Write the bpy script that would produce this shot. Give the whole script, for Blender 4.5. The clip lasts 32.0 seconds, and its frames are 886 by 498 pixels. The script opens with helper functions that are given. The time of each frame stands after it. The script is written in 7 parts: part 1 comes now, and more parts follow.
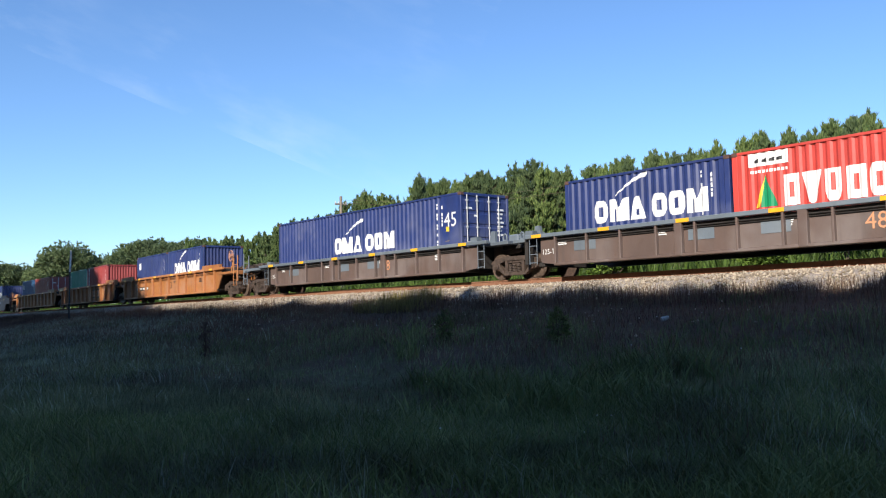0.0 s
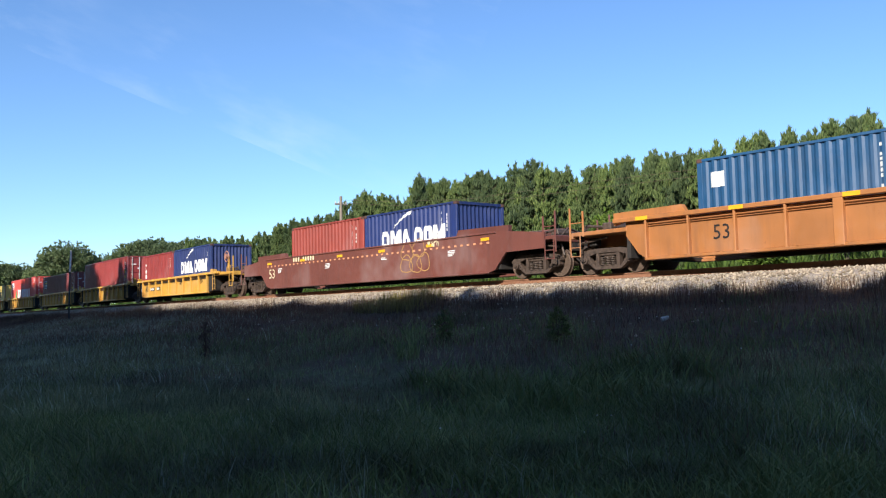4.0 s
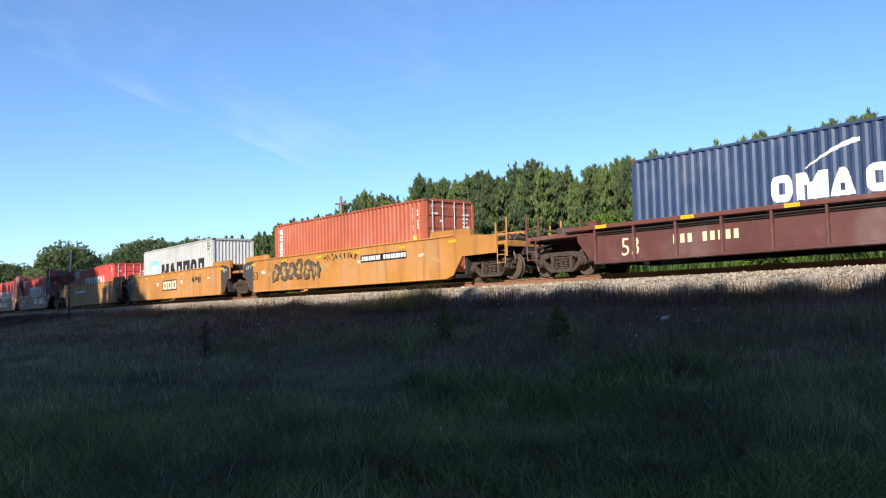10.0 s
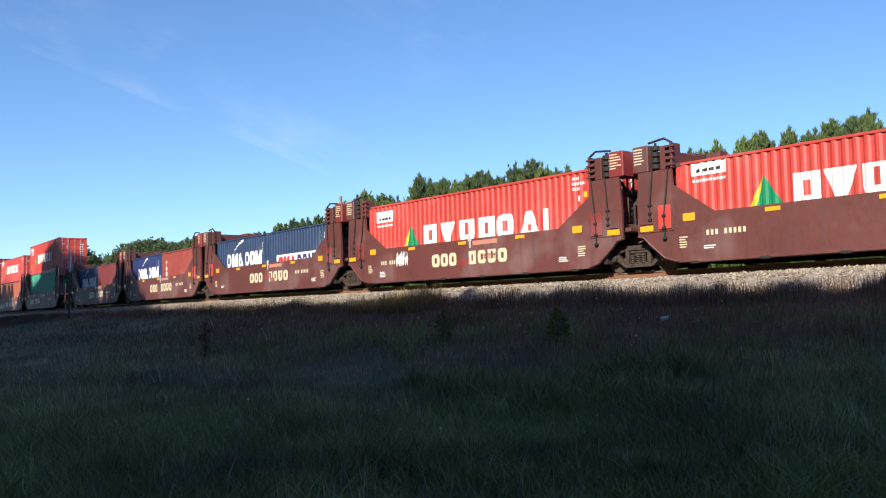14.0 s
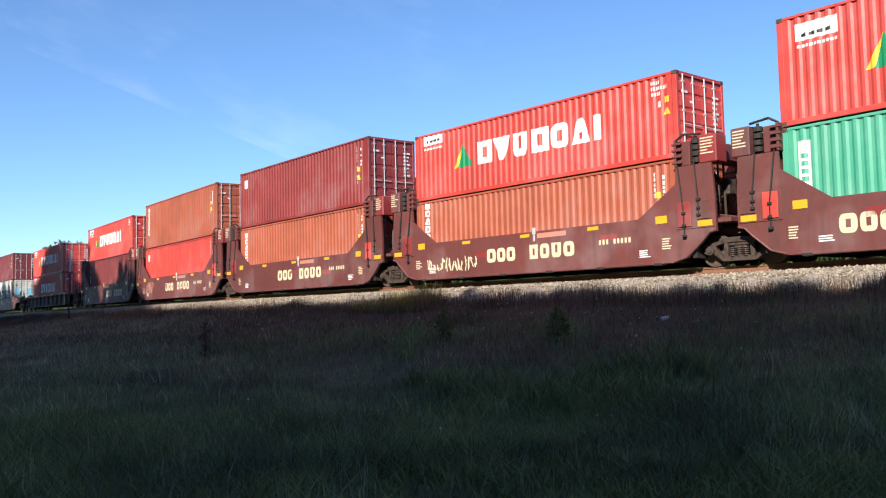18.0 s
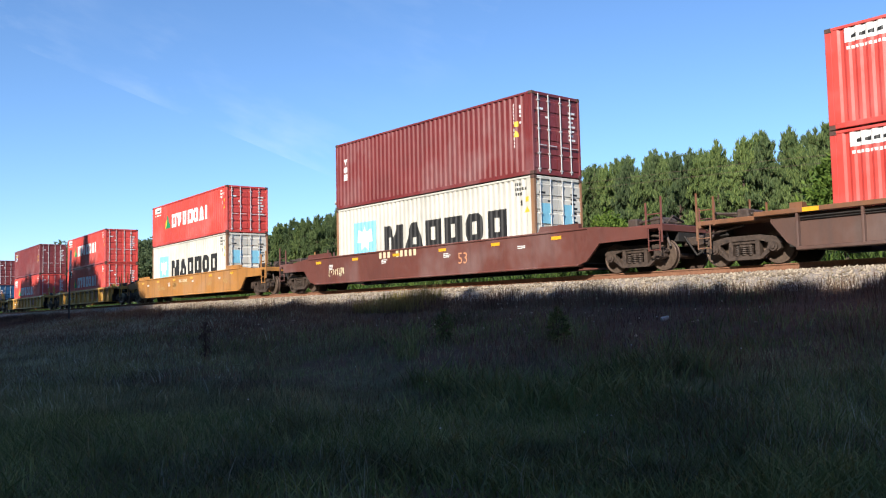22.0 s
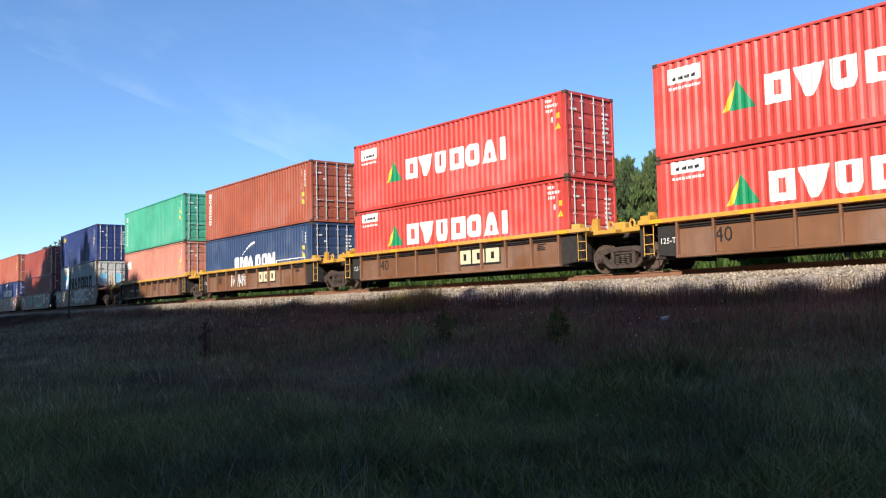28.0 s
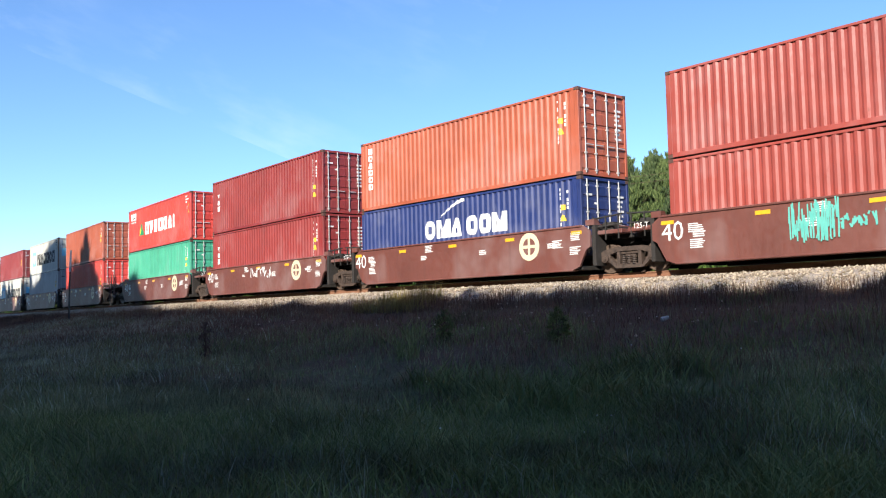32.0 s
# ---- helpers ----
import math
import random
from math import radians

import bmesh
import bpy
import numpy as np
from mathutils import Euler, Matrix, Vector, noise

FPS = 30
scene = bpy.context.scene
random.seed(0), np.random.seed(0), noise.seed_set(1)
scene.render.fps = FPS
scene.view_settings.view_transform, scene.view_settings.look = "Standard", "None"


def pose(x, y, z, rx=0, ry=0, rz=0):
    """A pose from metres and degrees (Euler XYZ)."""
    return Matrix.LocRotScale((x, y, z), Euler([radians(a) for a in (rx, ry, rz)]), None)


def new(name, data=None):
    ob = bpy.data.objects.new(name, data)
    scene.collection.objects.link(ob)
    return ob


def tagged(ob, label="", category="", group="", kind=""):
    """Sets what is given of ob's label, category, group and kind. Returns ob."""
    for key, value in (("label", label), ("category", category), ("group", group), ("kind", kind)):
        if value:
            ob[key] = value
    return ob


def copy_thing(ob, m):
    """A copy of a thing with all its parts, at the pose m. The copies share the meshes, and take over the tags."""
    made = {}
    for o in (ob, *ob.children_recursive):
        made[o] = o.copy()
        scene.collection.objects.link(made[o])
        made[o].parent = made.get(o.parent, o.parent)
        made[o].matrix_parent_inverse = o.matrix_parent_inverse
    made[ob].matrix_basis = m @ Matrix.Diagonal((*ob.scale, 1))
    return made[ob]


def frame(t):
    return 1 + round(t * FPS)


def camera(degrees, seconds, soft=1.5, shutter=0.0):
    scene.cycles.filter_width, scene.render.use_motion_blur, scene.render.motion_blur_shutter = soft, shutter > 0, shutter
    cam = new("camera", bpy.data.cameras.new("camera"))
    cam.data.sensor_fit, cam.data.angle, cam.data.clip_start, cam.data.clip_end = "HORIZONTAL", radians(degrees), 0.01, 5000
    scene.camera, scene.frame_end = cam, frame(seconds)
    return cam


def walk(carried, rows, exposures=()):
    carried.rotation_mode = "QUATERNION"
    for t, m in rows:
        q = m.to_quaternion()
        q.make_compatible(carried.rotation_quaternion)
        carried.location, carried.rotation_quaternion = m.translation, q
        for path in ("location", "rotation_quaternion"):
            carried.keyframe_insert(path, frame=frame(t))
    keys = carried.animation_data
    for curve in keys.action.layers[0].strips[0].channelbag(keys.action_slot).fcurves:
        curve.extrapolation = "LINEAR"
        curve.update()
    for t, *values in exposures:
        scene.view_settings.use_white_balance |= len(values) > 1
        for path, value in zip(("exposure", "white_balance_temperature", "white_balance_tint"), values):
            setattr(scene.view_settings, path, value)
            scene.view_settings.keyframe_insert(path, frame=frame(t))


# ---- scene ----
cam = camera(52.41, 32.0, soft=1.15)
EYE_Z = 1.6
VIEW = pose(0, 0, EYE_Z, 90 + 4.09, 0, 0) @ pose(0, 0, 0, 0, 0, -1.23)
walk(cam, [(0.0, VIEW), (32.0, VIEW)], exposures=[(0.0, 0.66, 5950, 10), (1.0, 0.76, 5950, 10), (3.0, 0.74, 5950, 10), (5.0, 0.72, 5950, 10), (6.0, 0.62, 5950, 10), (7.0, 0.54, 5950, 10), (8.0, 0.38, 5950, 10), (9.0, 0.50, 5950, 10), (10.0, 0.72, 5950, 10), (11.0, 0.58, 5950, 10), (12.0, 0.49, 5950, 10), (13.0, 0.50, 5950, 10), (15.0, 0.65, 5950, 10), (18.0, 0.70, 5950, 10), (19.0, 0.84, 5950, 10), (20.0, 0.70, 5950, 10), (22.0, 0.67, 5950, 10), (24.0, 0.51, 5950, 10), (25.0, 0.47, 5950, 10), (26.0, 0.60, 5950, 10), (29.0, 0.62, 5950, 10), (30.0, 0.66, 5950, 10), (31.0, 0.77, 5950, 10), (32.0, 0.93, 5950, 10)])

# ---- light: low morning sun from behind the camera, clear sky ----
SUN_AZ, SUN_EL = 245.0, 32.0          # direction to the sun, degrees counter-clockwise from +x
world = bpy.data.worlds.new("clear_morning_sky")
scene.world = world
world.use_nodes = True
wn = world.node_tree.nodes
sky = wn.new("ShaderNodeTexSky")
sky.sky_type, sky.sun_disc = "NISHITA", False
sky.sun_elevation, sky.sun_rotation = radians(SUN_EL), radians(90 - SUN_AZ)
sky.altitude = 600
sky.air_density, sky.dust_density, sky.ozone_density = 1.0, 0.05, 5.3
wn["Background"].inputs[1].default_value = 0.105
world.node_tree.links.new(sky.outputs[0], wn["Background"].inputs[0])
sun = new("sun", bpy.data.lights.new("sun", "SUN"))
sun.data.energy, sun.data.angle, sun.data.color = 4.8, radians(0.5), (1.0, 0.88, 0.72)
TO_SUN = Vector((math.cos(radians(SUN_AZ)) * math.cos(radians(SUN_EL)), math.sin(radians(SUN_AZ)) * math.cos(radians(SUN_EL)), math.sin(radians(SUN_EL))))
sun.matrix_world = Matrix.Translation((-40, -40, 60)) @ TO_SUN.to_track_quat("Z", "Y").to_matrix().to_4x4()

# ---- the line of the track ----
RAIL_Z = 2.734                         # top of the rails
KNOTS = (-1000, -400, -130, -90, -60, -40, -20, 0, 20, 40, 900)
TURNS = (-42.8, -42.79, -52.2, -53.59, -54.64, -55.2, -53.12, -49.23, -50.68, -52.27, -52.3)
LINE_S = np.arange(-1000, 900, 0.5)
_h = np.radians(np.interp(LINE_S, KNOTS, TURNS))
_ker = np.hanning(15)
_h = np.convolve(np.pad(_h, 7, mode="edge"), _ker / _ker.sum(), "valid")
_dx, _dy = np.cos(_h), np.sin(_h)
LINE_X = np.concatenate([[0], np.cumsum((_dx[1:] + _dx[:-1]) * 0.25)])
LINE_Y = np.concatenate([[0], np.cumsum((_dy[1:] + _dy[:-1]) * 0.25)])
_i0 = int(np.argmin(abs(LINE_S)))
LINE_X += 2.028 - LINE_X[_i0]
LINE_Y += 33.383 - LINE_Y[_i0]
LINE_H = _h


def on_line(s, d=0.0):
    """x, y and heading (radians) at s along the track and d to its far side."""
    h = np.interp(s, LINE_S, LINE_H)
    return np.interp(s, LINE_S, LINE_X) - d * np.sin(h), np.interp(s, LINE_S, LINE_Y) + d * np.cos(h), h


def travelled(t):
    """How far the train has come, in metres, relative to 20 s."""
    return 20.912 * (t - 20) - 0.008865 * (t - 20) ** 2


# ---- helpers for building ----
def part(name, bm, material, parent=None, label=""):
    """Links a bmesh (or a mesh) as one mesh object under a thing."""
    if isinstance(bm, bmesh.types.BMesh):
        me = bpy.data.meshes.new(name)
        bm.to_mesh(me)
        bm.free()
        me.materials.append(material)
    else:
        me = bm
    ob = new(name, me)
    if parent is not None:
        ob.parent = parent
    if label:
        ob["label"] = label
    return ob


MESHES = {}


def cached(key, build, material):
    """A mesh that is built once for each key and material and shared after that."""
    k = (key, material.name)
    if k not in MESHES:
        bm = bmesh.new()
        build(bm)
        me = bpy.data.meshes.new(str(key[0]))
        bm.to_mesh(me)
        bm.free()
        me.materials.append(material)
        MESHES[k] = me
    return MESHES[k]


def box(bm, x0, x1, y0, y1, z0, z1, c=0.0):
    """A box; c chamfers its edges."""
    if c <= 0:
        v = [bm.verts.new((x, y, z)) for x in (x0, x1) for y in (y0, y1) for z in (z0, z1)]
        for f in ((0, 1, 3, 2), (4, 6, 7, 5), (0, 4, 5, 1), (2, 3, 7, 6), (0, 2, 6, 4), (1, 5, 7, 3)):
            bm.faces.new([v[i] for i in f])
        return
    lo, hi = (x0, y0, z0), (x1, y1, z1)
    vs = {}
    for sx in (0, 1):
        for sy in (0, 1):
            for sz in (0, 1):
                corner = [(lo, hi)[k][i] for i, k in enumerate((sx, sy, sz))]
                for a in range(3):
                    p = list(corner)
                    for b in range(3):
                        if b != a:
                            p[b] += c if (sx, sy, sz)[b] == 0 else -c
                    vs[sx, sy, sz, a] = bm.verts.new(p)
    sg = (0, 1)
    for a in range(3):
        b, d = (a + 1) % 3, (a + 2) % 3
        for k in sg:
            def at(i, j):
                q = [0, 0, 0]
                q[a], q[b], q[d] = k, i, j
                return vs[q[0], q[1], q[2], a]
            loop = [at(0, 0), at(1, 0), at(1, 1), at(0, 1)]
            bm.faces.new(loop if k else loop[::-1])
        # edge chamfers that run along a
        for i in sg:
            for j in sg:
                def ed(k, m):
                    q = [0, 0, 0]
                    q[a], q[b], q[d] = k, i, j
                    return vs[q[0], q[1], q[2], m]
                loop = [ed(0, b), ed(1, b), ed(1, d), ed(0, d)]
                bm.faces.new(loop if (i + j) % 2 else loop[::-1])
    for q in itertools_product():
        loop = [vs[q[0], q[1], q[2], a] for a in range(3)]
        bm.faces.new(loop if sum(q) % 2 else loop[::-1])
    bmesh.ops.recalc_face_normals(bm, faces=bm.faces)


def itertools_product():
    return [(i, j, k) for i in (0, 1) for j in (0, 1) for k in (0, 1)]


def prism(bm, outline, y0, y1):
    """An outline in x and z, pulled from y0 to y1."""
    a = [bm.verts.new((x, y0, z)) for x, z in outline]
    b = [bm.verts.new((x, y1, z)) for x, z in outline]
    n = len(outline)
    bm.faces.new(a)
    bm.faces.new(b[::-1])
    for i in range(n):
        bm.faces.new((a[i], b[i], b[(i + 1) % n], a[(i + 1) % n]))
    bmesh.ops.recalc_face_normals(bm, faces=bm.faces)


def rod(bm, p, q, r, n=8, r2=None):
    """A round bar from p to q."""
    p, q = Vector(p), Vector(q)
    m = (q - p).to_track_quat("Z", "Y").to_matrix().to_4x4()
    r2 = r if r2 is None else r2
    a, b = [], []
    for i in range(n):
        w = 2 * math.pi * i / n
        u = Vector((math.cos(w), math.sin(w), 0))
        a.append(bm.verts.new(p + (m @ (u * r))))
        b.append(bm.verts.new(q + (m @ (u * r2))))
    for i in range(n):
        bm.faces.new((a[i], a[(i + 1) % n], b[(i + 1) % n], b[i]))
    bm.faces.new(a[::-1])
    bm.faces.new(b)


def lathe(bm, rings, n=24):
    """Turns (y, radius) rings about the y axis."""
    rows = []
    for y, r in rings:
        rows.append([bm.verts.new((r * math.cos(2 * math.pi * i / n), y, r * math.sin(2 * math.pi * i / n))) for i in range(n)])
    for a, b in zip(rows, rows[1:]):
        for i in range(n):
            bm.faces.new((a[i], a[(i + 1) % n], b[(i + 1) % n], b[i]))
    bm.faces.new(rows[0])
    bm.faces.new(rows[-1][::-1])
    bmesh.ops.recalc_face_normals(bm, faces=bm.faces)


def soup(name, verts, faces, material, parent=None, smooth=False):
    me = bpy.data.meshes.new(name)
    me.from_pydata(verts, [], faces)
    me.materials.append(material)
    if smooth:
        me.polygons.foreach_set("use_smooth", [True] * len(me.polygons))
    me.update()
    ob = new(name, me)
    if parent is not None:
        ob.parent = parent
    return ob


# ---- materials ----
def material(name, rough=0.6, metal=0.0):
    m = bpy.data.materials.new(name)
    m.use_nodes = True
    b = m.node_tree.nodes["Principled BSDF"]
    b.inputs["Roughness"].default_value, b.inputs["Metallic"].default_value = rough, metal
    return m, m.node_tree.nodes, m.node_tree.links, b


def noise_node(n, l, scale, detail=4.0, stretch=(1, 1, 1), rough=0.6):
    co = n.new("ShaderNodeTexCoord")
    mp = n.new("ShaderNodeMapping")
    mp.inputs["Scale"].default_value = stretch
    t = n.new("ShaderNodeTexNoise")
    t.inputs["Scale"].default_value, t.inputs["Detail"].default_value, t.inputs["Roughness"].default_value = scale, detail, rough
    l.new(co.outputs["Object"], mp.inputs["Vector"])
    l.new(mp.outputs[0], t.inputs["Vector"])
    return t


def ramp(n, l, source, stops):
    r = n.new("ShaderNodeValToRGB")
    e = r.color_ramp.elements
    while len(e) < len(stops):
        e.new(0.5)
    for k, (p, c) in zip(e, stops):
        k.position = p
        k.color = (*c, 1) if len(c) == 3 else c
    l.new(source, r.inputs[0])
    return r


def mix(n, l, fac, a, b, kind="MIX"):
    m = n.new("ShaderNodeMix")
    m.data_type, m.blend_type = "RGBA", kind
    for sock, val in ((m.inputs[0], fac), (m.inputs[6], a), (m.inputs[7], b)):
        if isinstance(val, (int, float)):
            sock.default_value = val
        elif isinstance(val, tuple):
            sock.default_value = (*val, 1)
        else:
            l.new(val, sock)
    return m.outputs[2]


def bump(n, l, b, source, strength=0.3, dist=0.01):
    k = n.new("ShaderNodeBump")
    k.inputs["Strength"].default_value, k.inputs["Distance"].default_value = strength, dist
    l.new(source, k.inputs["Height"])
    l.new(k.outputs[0], b.inputs["Normal"])


PAINTS = {}


def paint(name, colour, rough=0.44, wear=0.35, rust=(0.10, 0.035, 0.015), faded=0.25):
    """Weathered paint on steel: fading in large patches, streaks of dirt down the sides, specks of rust."""
    if name in PAINTS:
        return PAINTS[name]
    m, n, l, b = material(name, rough)
    b.inputs["Specular IOR Level"].default_value = 0.8
    info = n.new("ShaderNodeObjectInfo")
    big = noise_node(n, l, 0.45, 3)
    pale = tuple(c + (0.55 - c) * 0.16 for c in colour)
    deep = tuple(c * 0.78 for c in colour)
    base = ramp(n, l, big.outputs[0], [(0.3, deep), (0.52, colour), (0.75, pale)]).outputs[0]
    vary = ramp(n, l, info.outputs["Random"], [(0.0, (0.86, 0.86, 0.86)), (1.0, (1.06, 1.06, 1.06))]).outputs[0]
    base = mix(n, l, 1.0, base, vary, "MULTIPLY")
    streak = noise_node(n, l, 1.0, 4, (3.2, 3.2, 0.22))
    grime = ramp(n, l, streak.outputs[0], [(0.50, (0, 0, 0)), (0.78, (wear, wear, wear))]).outputs[0]
    base = mix(n, l, grime, base, tuple(0.35 * c + 0.02 for c in colour))
    fine = noise_node(n, l, 7.0, 6, (1, 1, 0.6), 0.7)
    spots = ramp(n, l, fine.outputs[0], [(0.66, (0, 0, 0)), (0.74, (1, 1, 1))]).outputs[0]
    amount = n.new("ShaderNodeMath")
    amount.operation = "MULTIPLY"
    amount.inputs[1].default_value = min(1.0, wear * 1.3)
    l.new(spots, amount.inputs[0])
    base = mix(n, l, amount.outputs[0], base, rust)
    l.new(base, b.inputs["Base Color"])
    rr = ramp(n, l, fine.outputs[0], [(0.3, (rough - 0.07,) * 3), (0.75, (min(0.95, rough + 0.25),) * 3)])
    l.new(rr.outputs[0], b.inputs["Roughness"])
    bump(n, l, b, fine.outputs[0], 0.12, 0.01)
    PAINTS[name] = m
    return m


def simple(name, a, c, scale=6.0, rough=0.8, metal=0.0, strength=0.3, stretch=(1, 1, 1), dist=0.02, vary=0.0):
    m, n, l, b = material(name, rough, metal)
    t = noise_node(n, l, scale, 6, stretch, 0.65)
    u = noise_node(n, l, scale * 0.12, 3, stretch)
    mid = tuple((p + q) / 2 for p, q in zip(a, c))
    base = ramp(n, l, t.outputs[0], [(0.32, a), (0.68, c)]).outputs[0]
    base = mix(n, l, ramp(n, l, u.outputs[0], [(0.35, (0, 0, 0)), (0.7, (0.55, 0.55, 0.55))]).outputs[0], base, mid)
    if vary:
        info = n.new("ShaderNodeObjectInfo")
        base = mix(n, l, 1.0, base, ramp(n, l, info.outputs["Random"], [(0, (1 - vary,) * 3), (1, (1 + vary,) * 3)]).outputs[0], "MULTIPLY")
    l.new(base, b.inputs["Base Color"])
    if strength:
        bump(n, l, b, t.outputs[0], strength, dist)
    return m


def leaves(name, dark, light, vary=0.25, patch=0.0):
    """Foliage: colour by clump and by tree, a little light through the leaves."""
    m, n, l, b = material(name, 0.6)
    b.inputs["Specular IOR Level"].default_value = 0.2
    g = n.new("ShaderNodeNewGeometry")
    info = n.new("ShaderNodeObjectInfo")
    base = ramp(n, l, g.outputs["Random Per Island"], [(0.0, dark), (1.0, light)]).outputs[0]
    base = mix(n, l, 1.0, base, ramp(n, l, info.outputs["Random"], [(0, (1 - vary, 1 - vary, 1 - vary * 0.6)), (1, (1 + vary, 1 + vary * 0.8, 1))]).outputs[0], "MULTIPLY")
    if patch:
        spots, broad = noise_node(n, l, 1.1, 3), noise_node(n, l, 0.28, 2)
        place = mix(n, l, 0.55, spots.outputs[0], broad.outputs[0])
        base = mix(n, l, 1.0, base, ramp(n, l, place, [(0.36, (1 - patch, 1 - patch * 1.1, 1 - patch * 0.8)), (0.5, (1, 1, 1)), (0.64, (1 + patch, 1 + patch, 1 + patch * 1.1))]).outputs[0], "MULTIPLY")
    l.new(base, b.inputs["Base Color"])
    tr = n.new("ShaderNodeBsdfTranslucent")
    l.new(base, tr.inputs["Color"])
    mx = n.new("ShaderNodeMixShader")
    mx.inputs[0].default_value = 0.25
    l.new(b.outputs[0], mx.inputs[1])
    l.new(tr.outputs[0], mx.inputs[2])
    l.new(mx.outputs[0], n["Material Output"].inputs["Surface"])
    return m


def field_ground():
    """Soil and thatch: green and brown in patches, browner up the bank, fine litter between."""
    m, n, l, b = material("field_soil_and_thatch", 0.95)
    b.inputs["Specular IOR Level"].default_value = 0.08
    fine, mid_, big = noise_node(n, l, 9.0, 6, rough=0.7), noise_node(n, l, 0.9, 4), noise_node(n, l, 0.16, 3)
    green = ramp(n, l, fine.outputs[0], [(0.3, (0.066, 0.070, 0.036)), (0.7, (0.175, 0.175, 0.092))]).outputs[0]
    brown = ramp(n, l, fine.outputs[0], [(0.3, (0.060, 0.040, 0.030)), (0.7, (0.155, 0.108, 0.078))]).outputs[0]
    place = mix(n, l, 0.5, mid_.outputs[0], big.outputs[0])
    co, part_z = n.new("ShaderNodeTexCoord"), n.new("ShaderNodeSeparateXYZ")
    l.new(co.outputs["Object"], part_z.inputs[0])
    rise = ramp(n, l, part_z.outputs[2], [(0.35, (0, 0, 0)), (1.0, (0.16, 0.16, 0.16))]).outputs[0]
    base = mix(n, l, ramp(n, l, mix(n, l, 1.0, place, rise, "ADD"), [(0.45, (0, 0, 0)), (0.57, (1, 1, 1))]).outputs[0], green, brown)
    l.new(base, b.inputs["Base Color"])
    bump(n, l, b, fine.outputs[0], 0.35, 0.04)
    return m


BLUE = paint("navy_blue_paint", (0.018, 0.036, 0.155))
STEELBLUE = paint("steel_blue_paint", (0.030, 0.062, 0.150))
LIGHTBLUE = paint("mid_blue_paint", (0.015, 0.085, 0.21))
RED = paint("orange_red_paint", (0.64, 0.064, 0.046), wear=0.15)
ORANGE = paint("rust_orange_paint", (0.43, 0.105, 0.05))
MAROON = paint("maroon_paint", (0.20, 0.028, 0.028))
BROWNRED = paint("brown_red_paint", (0.34, 0.062, 0.045))
DULLRED = paint("dull_red_paint", (0.29, 0.035, 0.032))
GREEN = paint("sea_green_paint", (0.075, 0.40, 0.25))
RUSTPOST = paint("rust_eaten_post_paint", (0.30, 0.15, 0.07), 0.6, 0.9, rust=(0.12, 0.045, 0.02))
PINK = paint("faded_salmon_paint", (0.58, 0.235, 0.165))
YELLOW = paint("pale_yellow_paint", (0.66, 0.47, 0.10))
WHITE = paint("off_white_paint", (0.66, 0.64, 0.56), wear=0.3, rust=(0.3, 0.16, 0.07))
GREY = paint("light_grey_paint", (0.50, 0.51, 0.50), wear=0.3)
MARK_WHITE = simple("white_lettering_paint", (0.72, 0.72, 0.70), (0.82, 0.82, 0.80), 5, 0.55, strength=0.05)
MARK_BLACK = simple("black_lettering_paint", (0.012, 0.012, 0.014), (0.03, 0.03, 0.03), 5, 0.5, strength=0.05)
MARK_GREEN = simple("green_mark_paint", (0.01, 0.22, 0.09), (0.015, 0.27, 0.11), 5, 0.5, strength=0.05)
MARK_YELLOW = simple("yellow_mark_paint", (0.75, 0.50, 0.03), (0.8, 0.55, 0.05), 5, 0.5, strength=0.05)
MARK_CYAN = simple("pale_blue_mark_paint", (0.22, 0.55, 0.72), (0.28, 0.6, 0.76), 5, 0.5, strength=0.05)
MARK_RED = simple("red_mark_paint", (0.55, 0.03, 0.03), (0.6, 0.05, 0.05), 5, 0.5, strength=0.05)
MARK_TEAL = simple("teal_spray_paint", (0.10, 0.42, 0.36), (0.16, 0.5, 0.43), 5, 0.5, strength=0.05)
SILVER = simple("silver_spray_paint", (0.36, 0.37, 0.38), (0.55, 0.56, 0.57), 4, 0.45, 0.2, 0.05)
SMOKE = simple("dark_grey_spray_paint", (0.07, 0.055, 0.04), (0.16, 0.12, 0.08), 4, 0.6, strength=0.05)
MARK_CREAM = simple("cream_lettering_paint", (0.66, 0.56, 0.36), (0.75, 0.66, 0.45), 5, 0.55, strength=0.05)
MARK_ORANGE = simple("worn_orange_lettering_paint", (0.55, 0.22, 0.10), (0.66, 0.35, 0.2), 5, 0.55, strength=0.05)
REFLECT = simple("amber_reflector", (0.75, 0.36, 0.015), (0.85, 0.46, 0.03), 9, 0.35, strength=0.05)
CAST = simple("dirty_cast_steel", (0.030, 0.022, 0.018), (0.115, 0.082, 0.064), 9, 0.6, 0.1)
WHEEL = simple("rusty_wheel_steel", (0.045, 0.03, 0.024), (0.13, 0.085, 0.062), 12, 0.6, 0.35)
TREAD = simple("worn_wheel_rim", (0.12, 0.085, 0.065), (0.22, 0.16, 0.12), 14, 0.5, 0.5, 0.1)
DARK = simple("black_underframe", (0.012, 0.011, 0.010), (0.04, 0.034, 0.03), 6, 0.8)
GALV = simple("galvanised_rod", (0.55, 0.55, 0.54), (0.72, 0.72, 0.70), 12, 0.4, 0.3, 0.1)
CASTING = simple("container_corner_steel", (0.05, 0.03, 0.025), (0.14, 0.07, 0.05), 12, 0.7)
GREYCAR = paint("grey_brown_car_paint", (0.115, 0.075, 0.06), 0.6, 0.5)
GREYTOP = paint("blue_grey_car_paint", (0.13, 0.16, 0.19), 0.6, 0.4)
